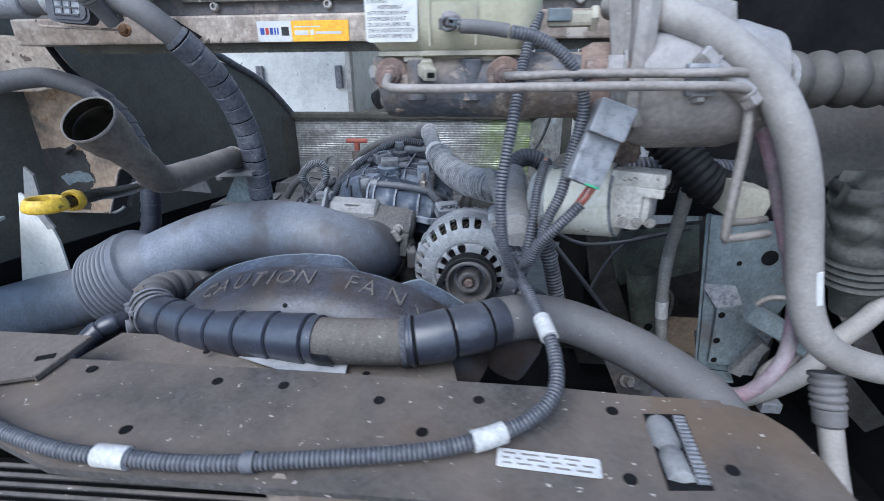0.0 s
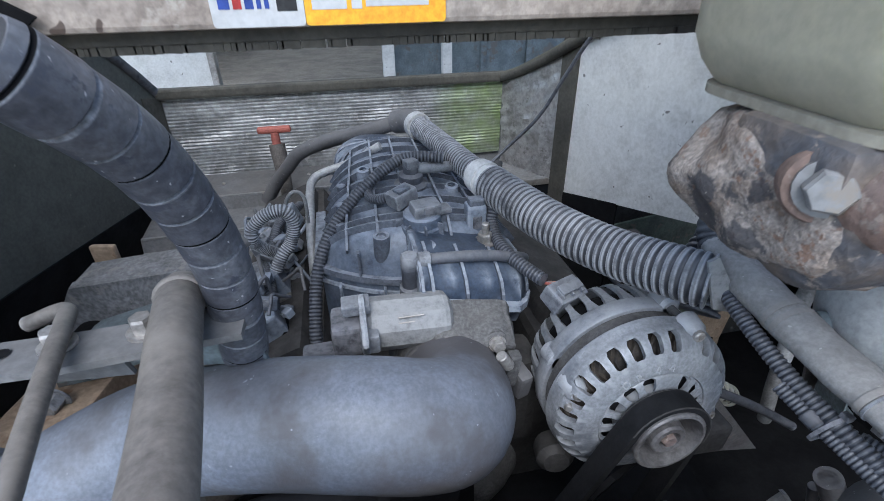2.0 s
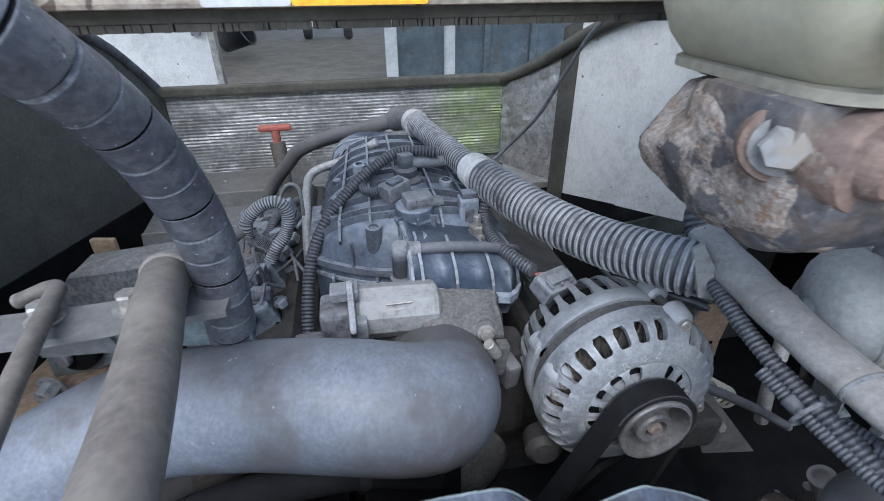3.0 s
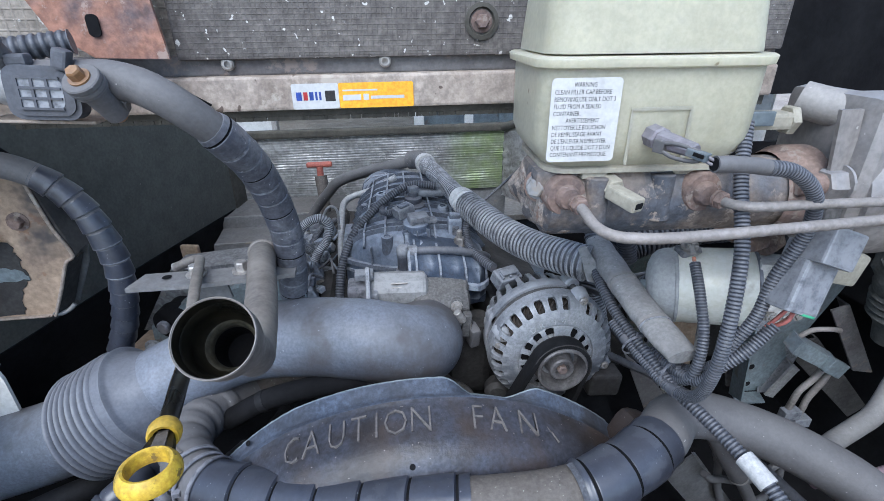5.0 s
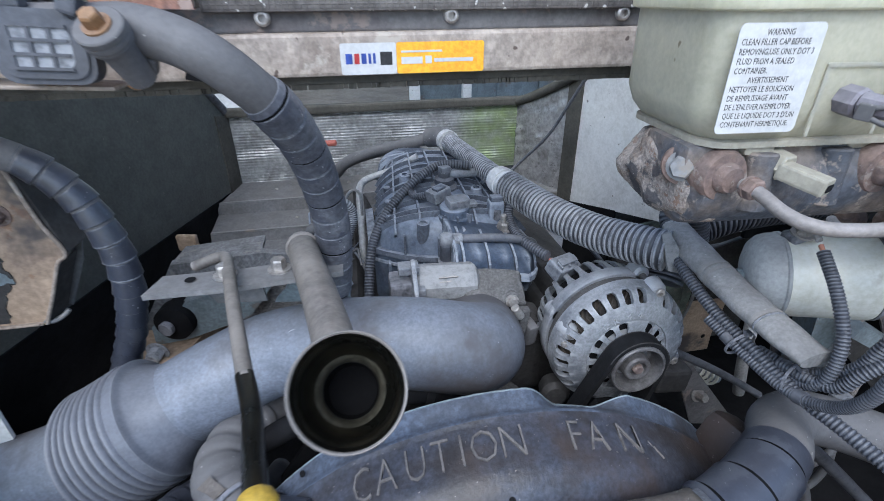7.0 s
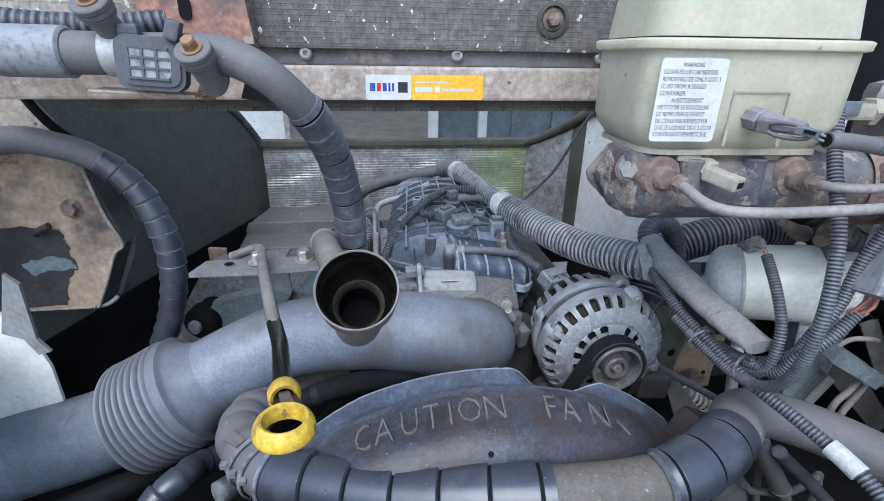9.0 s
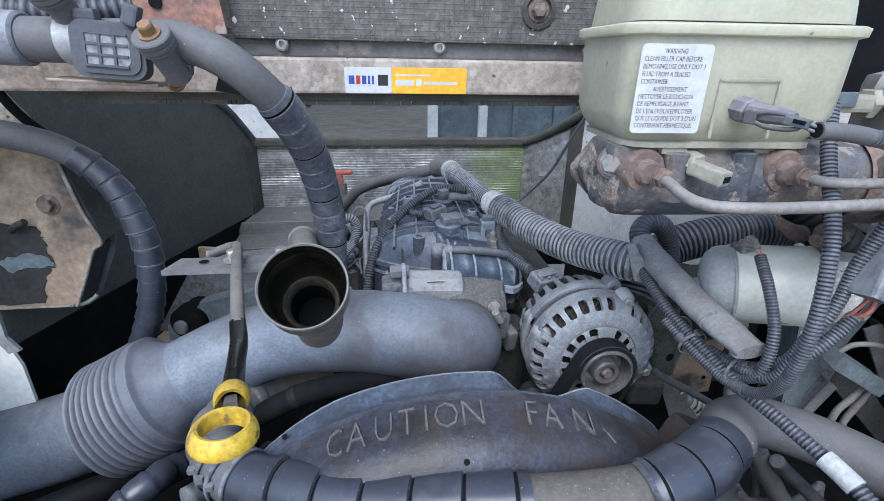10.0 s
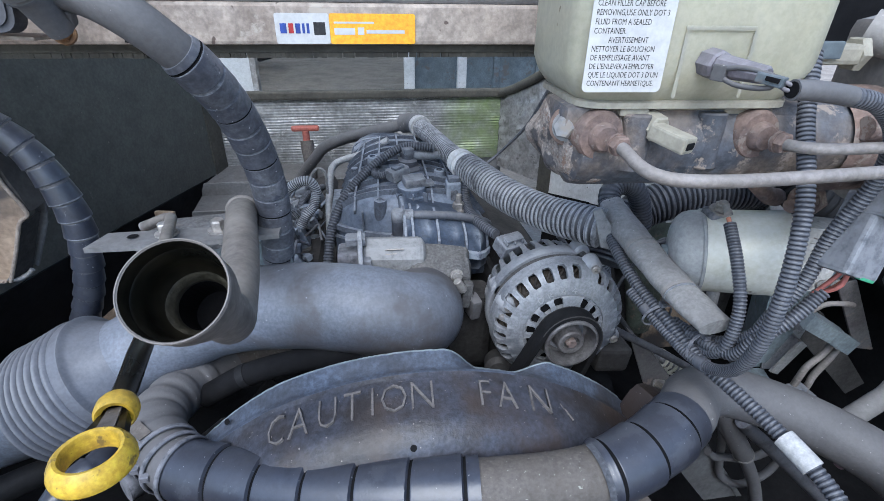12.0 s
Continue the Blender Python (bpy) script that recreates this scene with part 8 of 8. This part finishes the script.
        x += w + 0.0016
    part("mark", plate_bm(sm @ Matrix.Translation((0, 0, 0.0005)), 0.0325, 0.0072, 0.0425, 0.0175, 0.0001), "ink", k)
    for x0, x1, y0, y1 in ((0.05, 0.085, 0.0165, 0.018), (0.05, 0.068, 0.0075, 0.013), (0.0705, 0.076, 0.0075, 0.0135), (0.078, 0.112, 0.0085, 0.0115)):
        part("mark", plate_bm(sm @ Matrix.Translation((0, 0, 0.0005)), x0, y0, x1, y1, 0.0001), "paper", k)


def right_side():
    t = plain_hose("heater_hose", [(0.10, 0.48, 1.445), (0.124, 0.45, 1.437), (0.14, 0.43, 1.430), (0.168, 0.42, 1.416), (0.203, 0.41, 1.388), (0.227, 0.4, 1.352), (0.249, 0.4, 1.303), (0.265, 0.4, 1.245), (0.281, 0.4, 1.191), (0.304, 0.4, 1.157), (0.347, 0.41, 1.132), (0.40, 0.42, 1.118), (0.5, 0.45, 1.1)], 0.0135, "hose_warm", "thick warm-grey heater hose", seg=26)
    part("tag", box_bm(0.277, 0.3875, 1.218, 0.006, 0.0015, 0.032, 0.0005, pose(0, 0, 0, 0, -14, 0)), "paper", t, "pale paper tag")
    plain_hose("lower_hose", [(0.24, 0.47, 1.05), (0.288, 0.49, 1.024), (0.325, 0.51, 1.013), (0.360, 0.518, 1.024), (0.386, 0.522, 1.042), (0.421, 0.54, 1.073), (0.462, 0.56, 1.094), (0.487, 0.57, 1.115), (0.56, 0.60, 1.16)], 0.0120, "hose_warm", "grey curved coolant hose", seg=24)
    plain_hose("stained_hose", [(0.205, 0.43, 1.39), (0.213, 0.43, 1.366), (0.237, 0.43, 1.32), (0.261, 0.43, 1.26), (0.287, 0.43, 1.193), (0.2915, 0.425, 1.153), (0.281, 0.41, 1.1305), (0.267, 0.405, 1.109), (0.251, 0.41, 1.0875), (0.232, 0.42, 1.079), (0.19, 0.42, 1.075)], 0.0068, "pink", "pink-stained grey rubber hose beside the brake lines", seg=20)
    b = thing("battery_bracket", (0.34, 0.65, 0.95), "blue-grey drilled sheet-metal bracket", "bracket")
    part("face", slab_bm([(0.327, 0.71, 1.182), (0.500, 0.71, 1.165), (0.505, 0.71, 1.12), (0.464, 0.71, 1.033), (0.411, 0.71, 0.908), (0.357, 0.71, 0.912)], 0.004, (0, 1, 0)), "sheet_blue", b)
    part("fold", slab_bm([(0.325, 0.7085, 1.185), (0.355, 0.7085, 0.910), (0.328, 0.655, 0.945), (0.298, 0.655, 1.20)], 0.003, (-1, 0, 0)), "sheet_blue", b)
    part("raised_panel", slab_bm([(0.362, 0.7075, 1.03), (0.41, 0.7075, 1.04), (0.432, 0.7075, 0.985), (0.405, 0.7075, 0.925), (0.368, 0.7075, 0.928)], -0.006, (0, 1, 0)), "sheet_blue", b, "blue-grey doubler plate")
    part("dark_panel", slab_bm([(0.330, 0.7045, 1.072), (0.383, 0.7045, 1.069), (0.403, 0.7045, 1.031), (0.458, 0.7045, 0.987), (0.443, 0.7045, 0.905), (0.405, 0.7045, 0.908), (0.385, 0.7045, 1.0)], 0.002, (0, 1, 0)), "plug", b, "darker blue-grey area")
    part("lower_fold", slab_bm([(0.357, 0.708, 0.912), (0.411, 0.708, 0.907), (0.405, 0.685, 0.905), (0.35, 0.685, 0.91)], 0.003, (0, 0, -1)), "sheet_blue", b)
    for x, z, r in ((0.4237, 1.1164, 0.0125), (0.382, 1.1058, 0.004), (0.3706, 1.0192, 0.0055), (0.372, 0.972, 0.0055), (0.375, 0.935, 0.005), (0.46, 1.10, 0.005)):
        yy = 0.7085 if z > 1.04 else 0.7008
        part("hole", lathe_bm([(r, 0), (0, 0)], along((x, yy, z), (0, -1, 0)), 18), "void", b)
    g = thing("frame_horn", (0.36, 1.0, 0.78), "green-primed steel frame bracket with an oval socket", "bracket")
    sock = lathe_bm([(0.0315, 0.0), (0.0335, 0.004), (0.0330, 0.05), (0.0280, 0.13), (0.0250, 0.19), (0.0225, 0.19), (0.0255, 0.13), (0.0300, 0.05)], along((0.343, 1.010, 0.957), (0.17, 0.0, -1)), 32, close=True)
    part("socket", sock, "green", g, "green open socket", smooth=50)
    part("hole", lathe_bm([(0.010, 0), (0, 0)], along((0.366, 0.9795, 0.829), (0.12, -1, 0)), 18), "void", g)
    tube("lip", [(0.366, 1.0, 0.912), (0.383, 0.998, 0.922), (0.401, 0.998, 0.917), (0.416, 1.0, 0.892), (0.414, 1.0, 0.850), (0.406, 1.005, 0.800), (0.402, 1.01, 0.758)], 0.0036, "sheet", g, "pale rolled lip", seg=10, step=0.004)
    part("web", slab_bm([(0.366, 1.004, 0.912), (0.400, 1.004, 0.916), (0.414, 1.004, 0.892), (0.412, 1.004, 0.850), (0.402, 1.004, 0.758), (0.36, 1.004, 0.77)], 0.005, (0, 1, 0)), "green", g)
    fp = thing("frame_plate", (0.4, 1.12, 0.9), "dull green steel plate deep behind the motor", "panel")
    part("plate", slab_bm([(0.250, 1.12, 0.999), (0.494, 1.12, 1.030), (0.515, 1.12, 0.912), (0.465, 1.12, 0.895), (0.332, 1.12, 0.866)], 0.006, (0, 1, 0)), "green", fp)
    rp = thing("rust_panel", (0.5, 1.06, 0.72), "tan rust-streaked steel panel behind the drain hose", "panel")
    part("panel", slab_bm([(0.432, 1.06, 0.812), (0.574, 1.06, 0.810), (0.560, 1.06, 0.700), (0.562, 1.06, 0.652), (0.430, 1.06, 0.652)], 0.006, (0, 1, 0)), "fender", rp)
    part("hole", lathe_bm([(0.006, 0), (0, 0)], along((0.535, 1.0585, 0.70), (0, -1, 0)), 14), "void", rp)
    dh = [(0.262, 0.65, 1.235), (0.274, 0.69, 1.178), (0.284, 0.728, 1.114), (0.284, 0.728, 1.06), (0.289, 0.726, 1.0), (0.302, 0.73, 0.933), (0.322, 0.735, 0.86)]
    t = plain_hose("drain_hose", dh, 0.0095, "hose_pale", "slim pale grey drain hose hanging down", seg=18)
    tube("tape", dh, 0.0101, "white", t, "white tape", seg=18, step=0.003, start=0.57, end=0.65)
    s = thing("steering_boot", (0.4, 0.62, 1.36), "tan dusty rubber bellows boot", "bellows")
    tube("boot", [(0.30, 0.58, 1.376), (0.38, 0.59, 1.376), (0.48, 0.60, 1.376), (0.58, 0.62, 1.376)], lambda q: 0.0205 + 0.0095 * abs(math.sin(math.pi * q / 0.031)) ** 0.8, "boot", s, seg=36, step=0.0015)
    part("clamp", lathe_bm([(0.027, 0), (0.029, 0.001), (0.029, 0.008), (0.027, 0.009)], along((0.302, 0.5805, 1.376), (1, 0.15, 0)), 30), "steel", s, "steel boot clamp", smooth=40)
    w = thing("wall_right_upper", (0.5, 0.75, 1.3), "near-black sheets put in for the unlit wheel well", "panel", kind="structure")
    # Near-black panel and recess sheets stand in for shade behind the boot.
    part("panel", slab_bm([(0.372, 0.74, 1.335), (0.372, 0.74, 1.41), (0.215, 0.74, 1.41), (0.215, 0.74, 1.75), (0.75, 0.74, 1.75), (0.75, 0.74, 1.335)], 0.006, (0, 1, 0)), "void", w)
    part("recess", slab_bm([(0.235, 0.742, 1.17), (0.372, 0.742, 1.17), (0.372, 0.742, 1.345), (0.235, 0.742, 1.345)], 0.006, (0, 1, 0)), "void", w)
    part("sheet", slab_bm([(0.36, 0.735, 1.337), (0.70, 0.735, 1.337), (0.70, 0.66, 1.245), (0.40, 0.66, 1.24)], 0.005, (0, 1, -0.8)), "block", w, "bent dark sheet")
    # Added dark panel closes off the bright ground behind.
    part("lower_panel", slab_bm([(0.20, 1.18, 1.30), (1.2, 1.18, 1.30), (1.2, 1.18, 0.5), (0.20, 1.18, 0.5)], 0.006, (0, 1, 0)), "block", w, "added dark backing panel")
    s = thing("shift_boot", (0.34, 0.5, 1.0), "ribbed dusty rubber boot on a rod", "boot")
    tube("boot", [(0.33, 0.42, 1.114), (0.3305, 0.415, 1.104), (0.3315, 0.41, 1.094), (0.332, 0.405, 1.083)], ridged(0.0130, 0.0022, 0.0075), "hose_grey", s, seg=26, step=0.0015)
    part("collar", cyl_bm((0.332, 0.4055, 1.085), (0.3335, 0.398, 1.067), 0.0140, 20, 0.003), "hose_grey", s, smooth=40)
    tube("rod", [(0.3333, 0.399, 1.070), (0.339, 0.385, 1.033), (0.347, 0.37, 0.993), (0.356, 0.36, 0.95)], 0.0108, "hose_warm", s, seg=16)
    c = thing("cloth_wrap", (0.45, 0.62, 1.2), "crumpled dirty grey cloth boot", "cloth")
    seat = along((0.470, 0.60, 1.128), (-0.12, -0.05, 1))
    part("cuff", lathe_bm([(0.022, -0.04), (0.026, -0.012), (0.034, 0), (0.039, 0.005), (0.0355, 0.010), (0.040, 0.015), (0.0365, 0.020), (0.041, 0.025), (0.0375, 0.030), (0.042, 0.035), (0.0385, 0.040), (0.041, 0.046)], seat, 48), "cloth", c, "ribbed rubber cuff", smooth=60)
    bm = lathe_bm([(0.0405, 0.043), (0.0425, 0.050), (0.043, 0.058), (0.0435, 0.063), (0.044, 0.068), (0.0455, 0.073), (0.046, 0.078), (0.045, 0.083), (0.045, 0.088), (0.0465, 0.093), (0.047, 0.098), (0.046, 0.103), (0.046, 0.108), (0.0475, 0.113), (0.048, 0.118), (0.0475, 0.123), (0.047, 0.128), (0.044, 0.138)], seat, 72)
    for v in bm.verts:
        k = min(1.0, max(0.0, (v.co.z - 1.172) / 0.02))
        crease = noise.noise(Vector((v.co.x * 34, v.co.y * 34, v.co.z * 80)))
        v.co += Vector((noise.noise(v.co * 38), noise.noise(v.co * 38 + Vector((5, 0, 0))), 0)) * 0.016 * k + Vector((-0.12, -0.9, 0.1)) * 0.006 * crease * k
    part("folds", bm, "cloth", c, "creased dirty cloth", smooth=60)
    s = thing("brake_switch_box", (0.27, 0.58, 1.27), "pale cream connector block", "connector")
    part("block", box_bm(0.292, 0.572, 1.244, 0.042, 0.05, 0.040, 0.005, pose(0, 0, 0, 0, 14, 0)), "cream", s, smooth=40)
    tube("sleeve", [(0.206, 0.635, 1.316), (0.222, 0.62, 1.298), (0.247, 0.604, 1.270), (0.270, 0.60, 1.252), (0.30, 0.60, 1.243)], ridged(0.0225, 0.0032, 0.0085), "belt", s, seg=28, step=0.0015)
    fr = thing("frame_rail", (0.3, 1.03, 0.8), "grimy dark steel chassis rail", "chassis rail", kind="structure")
    part("rail", slab_bm([(0.217, 1.03, 1.03), (0.264, 1.03, 1.03), (0.298, 1.03, 0.916), (0.375, 1.03, 0.735), (0.315, 1.03, 0.735), (0.238, 1.03, 0.913)], 0.02, (0, 1, 0)), "block", fr)
    for nm, pts, rad, mt, lab in (("steering_rod", [(0.115, 0.95, 1.06), (0.132, 0.95, 1.04), (0.205, 0.95, 0.95), (0.282, 0.95, 0.853), (0.33, 0.95, 0.79)], 0.0052, "rubber", "thin grey steel rod deep in the bay"),
                                  ("thin_cable", [(0.10, 0.84, 1.115), (0.138, 0.85, 1.09), (0.170, 0.85, 1.078), (0.201, 0.85, 1.077), (0.261, 0.85, 1.086), (0.328, 0.85, 1.104), (0.36, 0.85, 1.112)], 0.0034, "rubber", "thin grey cable sagging under the motor"),
                                  ("thin_cable", [(0.30, 0.85, 1.098), (0.268, 0.86, 1.085), (0.238, 0.86, 1.06), (0.212, 0.86, 1.012), (0.20, 0.86, 0.98)], 0.0030, "rubber", "thin grey cable hanging under the motor")):
        plain_hose(nm, pts, rad, mt, lab, "rod" if nm == "steering_rod" else "cable", seg=10)
    cd = [(0.078, 0.735, 1.165), (0.089, 0.74, 1.124), (0.100, 0.74, 1.089), (0.118, 0.74, 1.016), (0.128, 0.74, 0.95)]
    t = thing("corrugated_drop_hose", cd[2], "grey corrugated hose dropping behind the alternator", "hose")
    tube("hose", cd, ridged(0.0118, 0.0018, 0.0058), "loom_air", t, seg=20, step=0.0012)
    # Added near-black tray blocks ground bounce and gives the bay floor its shade.
    pan = thing("added_tray", (0, 0.8, 0.6), "near-black tray added to keep the bay's depth dark", "undertray", kind="structure")
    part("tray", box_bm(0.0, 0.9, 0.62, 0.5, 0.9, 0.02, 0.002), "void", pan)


filler()
shroud()
radiator()
sides()
right_side()


def low_clutter():
    for pts, r, mat, lab in (([(-0.80, 0.45, 1.0), (-0.70, 0.50, 1.016), (-0.615, 0.55, 1.019), (-0.587, 0.57, 1.015), (-0.561, 0.6, 1.005), (-0.529, 0.63, 0.997)], 0.014, "belt", "dusty black hose low beside the radiator"), ([(-0.575, 0.43, 0.985), (-0.548, 0.47, 1.035), (-0.528, 0.5, 1.060), (-0.509, 0.52, 1.066), (-0.502, 0.55, 1.052), (-0.47, 0.6, 1.021)], 0.013, "wrap", "black ribbed hose low beside the radiator"), ([(-0.461, 0.48, 1.082), (-0.443, 0.5, 1.077), (-0.435, 0.53, 1.05), (-0.419, 0.6, 1.016)], 0.012, "black", "black hose under the radiator hose")):
        t = thing("low_hose", pts[1], lab, "hose", "low hoses")
        tube("hose", pts, shingled(r, 0.002, 0.02) if mat == "wrap" else r, mat, t, seg=18, step=0.002 if mat == "wrap" else 0.006)
    f = thing("fender_edge", (-0.666, 0.62, 1.095), "white painted fender edge sheet", "fender")
    part("sheet", slab_bm([(-0.707, 0.62, 1.22), (-0.678, 0.62, 1.196), (-0.666, 0.62, 1.142), (-0.666, 0.62, 1.095), (-0.758, 0.62, 1.066)], 0.004, (0, 1, 0)), "panel_white", f)
    part("dark_strip", slab_bm([(-0.668, 0.605, 1.263), (-0.657, 0.605, 1.251), (-0.659, 0.605, 1.187), (-0.65, 0.605, 1.171), (-0.662, 0.605, 1.168), (-0.671, 0.605, 1.188), (-0.689, 0.605, 1.196)], 0.004, (0, 1, 0)), "sheet", f, "grey bent strip")
    # Near-black sheets added to hide the ground and stand in for shade.
    w = thing("added_shield", (-0.6, 0.5, 0.8), "near-black sheets added to darken the bay below", "shield", kind="structure")
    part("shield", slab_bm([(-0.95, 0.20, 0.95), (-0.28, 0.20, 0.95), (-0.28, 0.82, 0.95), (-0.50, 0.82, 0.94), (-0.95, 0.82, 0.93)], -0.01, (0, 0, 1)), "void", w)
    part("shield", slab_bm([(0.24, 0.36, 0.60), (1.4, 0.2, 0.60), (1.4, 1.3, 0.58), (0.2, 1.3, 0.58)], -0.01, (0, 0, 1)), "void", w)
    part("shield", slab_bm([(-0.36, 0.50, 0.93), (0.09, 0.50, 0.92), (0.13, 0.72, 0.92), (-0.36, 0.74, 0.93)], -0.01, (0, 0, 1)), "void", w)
    fan = thing("pump_hose", (-0.33, 0.56, 1.1), "black hose arching behind the shroud", "hose")
    tube("hose", [(-0.42, 0.575, 1.09), (-0.37, 0.572, 1.118), (-0.31, 0.57, 1.132), (-0.25, 0.572, 1.128), (-0.2, 0.58, 1.10)], 0.012, "void", fan, seg=18)
    for q in (0.2, 0.72):
        tube("band", [(-0.42, 0.575, 1.09), (-0.37, 0.572, 1.118), (-0.31, 0.57, 1.132), (-0.25, 0.572, 1.128), (-0.2, 0.58, 1.10)], 0.0126, "belt", fan, "black hose band", seg=18, step=0.002, start=q, end=q + 0.04)
    r = thing("low_pipe", (0.29, 0.58, 0.86), "grey sleeved pipe joint low in the bay", "pipe", "low pipes")
    pts = [(0.225, 0.585, 0.965), (0.247, 0.58, 0.927), (0.284, 0.58, 0.873), (0.325, 0.58, 0.805), (0.352, 0.58, 0.745), (0.36, 0.58, 0.715)]
    tube("pipe", pts, 0.0095, "hose_grey", r, seg=18)
    tube("sleeve", pts, 0.0138, "hose_grey", r, "thick rubber sleeve", seg=20, start=0.0, end=0.40)
    tube("collar", pts, 0.0148, "hose_warm", r, "pale collar", seg=20, step=0.003, start=0.385, end=0.41)
    for pts, rad in (([(0.246, 0.60, 0.858), (0.262, 0.60, 0.843), (0.285, 0.60, 0.838), (0.320, 0.60, 0.828), (0.352, 0.60, 0.838), (0.375, 0.60, 0.862)], 0.0058), ([(0.262, 0.61, 0.900), (0.276, 0.61, 0.862), (0.286, 0.61, 0.815), (0.303, 0.61, 0.775), (0.345, 0.61, 0.748), (0.385, 0.61, 0.765), (0.398, 0.61, 0.805), (0.390, 0.61, 0.85)], 0.0062)):
        plain_hose("low_pipe", pts, rad, "hose_grey", "dusty bent pipe low in the bay", "pipe", seg=12)
    bp = thing("low_bar", (0.33, 0.56, 0.86), "black diagonal steel bar below the hoses", "bar")
    tube("bar", [(0.235, 0.56, 0.968), (0.253, 0.56, 0.949), (0.309, 0.56, 0.897), (0.418, 0.56, 0.79), (0.46, 0.56, 0.75)], 0.0095, "black", bp, seg=12)
    pl = thing("low_plate", (0.29, 0.60, 0.80), "grey sheet-metal plate low beside the radiator hose", "panel")
    part("plate", slab_bm([(0.222, 0.62, 0.862), (0.238, 0.62, 0.878), (0.367, 0.62, 0.700), (0.30, 0.62, 0.70), (0.20, 0.62, 0.83)], 0.004, (0, 1, 0)), "ledge", pl)
    part("edge", slab_bm([(0.236, 0.618, 0.878), (0.243, 0.618, 0.876), (0.372, 0.618, 0.700), (0.362, 0.618, 0.70)], 0.008, (0, 1, 0)), "sheet", pl, "pale folded edge")
    k = thing("valve_block", (0.36, 0.60, 1.0), "blue-grey clamp block with two bent steel pipes", "valve")
    part("block", slab_bm([(0.385, 0.645, 1.064), (0.468, 0.645, 1.013), (0.462, 0.645, 0.992), (0.375, 0.645, 1.042)], 0.022, (0, 1, 0.3)), "sheet_blue", k)
    part("end", box_bm(0.455, 0.642, 1.010, 0.036, 0.014, 0.026, 0.002, pose(0, 0, 0, 0, 30, 0)), "sheet_blue", k)
    tube("lead", [(0.39, 0.66, 1.058), (0.405, 0.655, 1.075), (0.43, 0.65, 1.078), (0.455, 0.655, 1.07)], 0.004, "line", k, seg=10)
    for pts in ([(0.462, 0.66, 0.998), (0.445, 0.655, 0.978), (0.427, 0.655, 0.955), (0.422, 0.655, 0.935), (0.424, 0.66, 0.905)], [(0.476, 0.66, 0.992), (0.463, 0.655, 0.970), (0.448, 0.655, 0.935), (0.446, 0.655, 0.915), (0.448, 0.66, 0.885)]):
        pp = tube("pipe", pts, 0.0052, "line", k, "bent steel pipe", seg=12, step=0.004)
        part("clip", box_bm(pts[-1][0] + 0.002, 0.655, pts[-1][2], 0.030, 0.016, 0.018, 0.002), "plug", pp, "black plastic clip")
    for nm, pts, mt, lab in (("folded_bracket", [(0.352, 0.735, 0.965), (0.403, 0.735, 1.010), (0.462, 0.735, 0.985), (0.428, 0.735, 0.888), (0.37, 0.735, 0.90)], "bar_dark", "dark grey folded panel below the motor"), ("cross_brace", [(0.480, 0.76, 0.962), (0.550, 0.76, 0.968), (0.730, 0.76, 0.778), (0.700, 0.76, 0.755)], "block", "dark grey sheet-metal brace below the motor"), ("rear_post", [(0.583, 0.78, 1.013), (0.614, 0.78, 1.022), (0.735, 0.78, 0.850), (0.690, 0.78, 0.860)], "bar_dark", "grey sheet-metal post behind the valve"), ("brace_post", [(0.395, 0.68, 0.925), (0.428, 0.68, 0.983), (0.441, 0.68, 0.972), (0.411, 0.68, 0.918)], "sheet", "pale steel brace bar")):
        q = thing(nm, pts[0], lab, "bracket")
        part("face", slab_bm(pts, 0.004, (0, 1, 0)), mt, q)
        part("fold", slab_bm([Vector(pts[1]), Vector(pts[2]), Vector(pts[2]) + Vector((0.004, 0.03, 0)), Vector(pts[1]) + Vector((0.004, 0.03, 0))], 0.003, (1, 0, 0.5)), mt, q)
    st = thing("strut", (0.25, 0.76, 0.86), "grey steel strut with a bolt beside the shroud", "bracket")
    part("bar", slab_bm([(0.175, 0.76, 0.975), (0.190, 0.76, 0.962), (0.226, 0.76, 0.926), (0.375, 0.76, 0.742), (0.270, 0.76, 0.765)], 0.004, (0, 1, 0.2)), "bar_dark", st)
    part("nut", hex_bm((0.2627, 0.7585, 0.842), (0.1, -1, 0.4), 0.009, 0.02, 1.5), "steel", st)
    for pts in ([(0.07, 0.70, 1.052), (0.131, 0.70, 1.014), (0.202, 0.70, 0.971), (0.261, 0.70, 0.932), (0.31, 0.69, 0.90)],):
        r = thing("black_cable", pts[2], "black sheathed cable crossing below the motor", "cable", "cables below the motor")
        tube("sheath", pts, 0.0062, "black", r, seg=12, step=0.004)
    s = thing("coil_spring", (0.311, 0.81, 0.843), "short pale coil spring", "spring")
    part("core", cyl_bm((0.290, 0.815, 0.858), (0.345, 0.805, 0.822), 0.010, 14), "plug", s, smooth=40)
    for k in range(4):
        c = Vector((0.296 + 0.010 * k, 0.813 - 0.002 * k, 0.852 - 0.0062 * k))
        part("turn", lathe_bm([(0.0150, -0.0022), (0.0190, -0.0022), (0.0190, 0.0022), (0.0150, 0.0022)], along(c, (1, 0.1, -0.62)), 20, close=True), "can", s, smooth=40)


low_clutter()
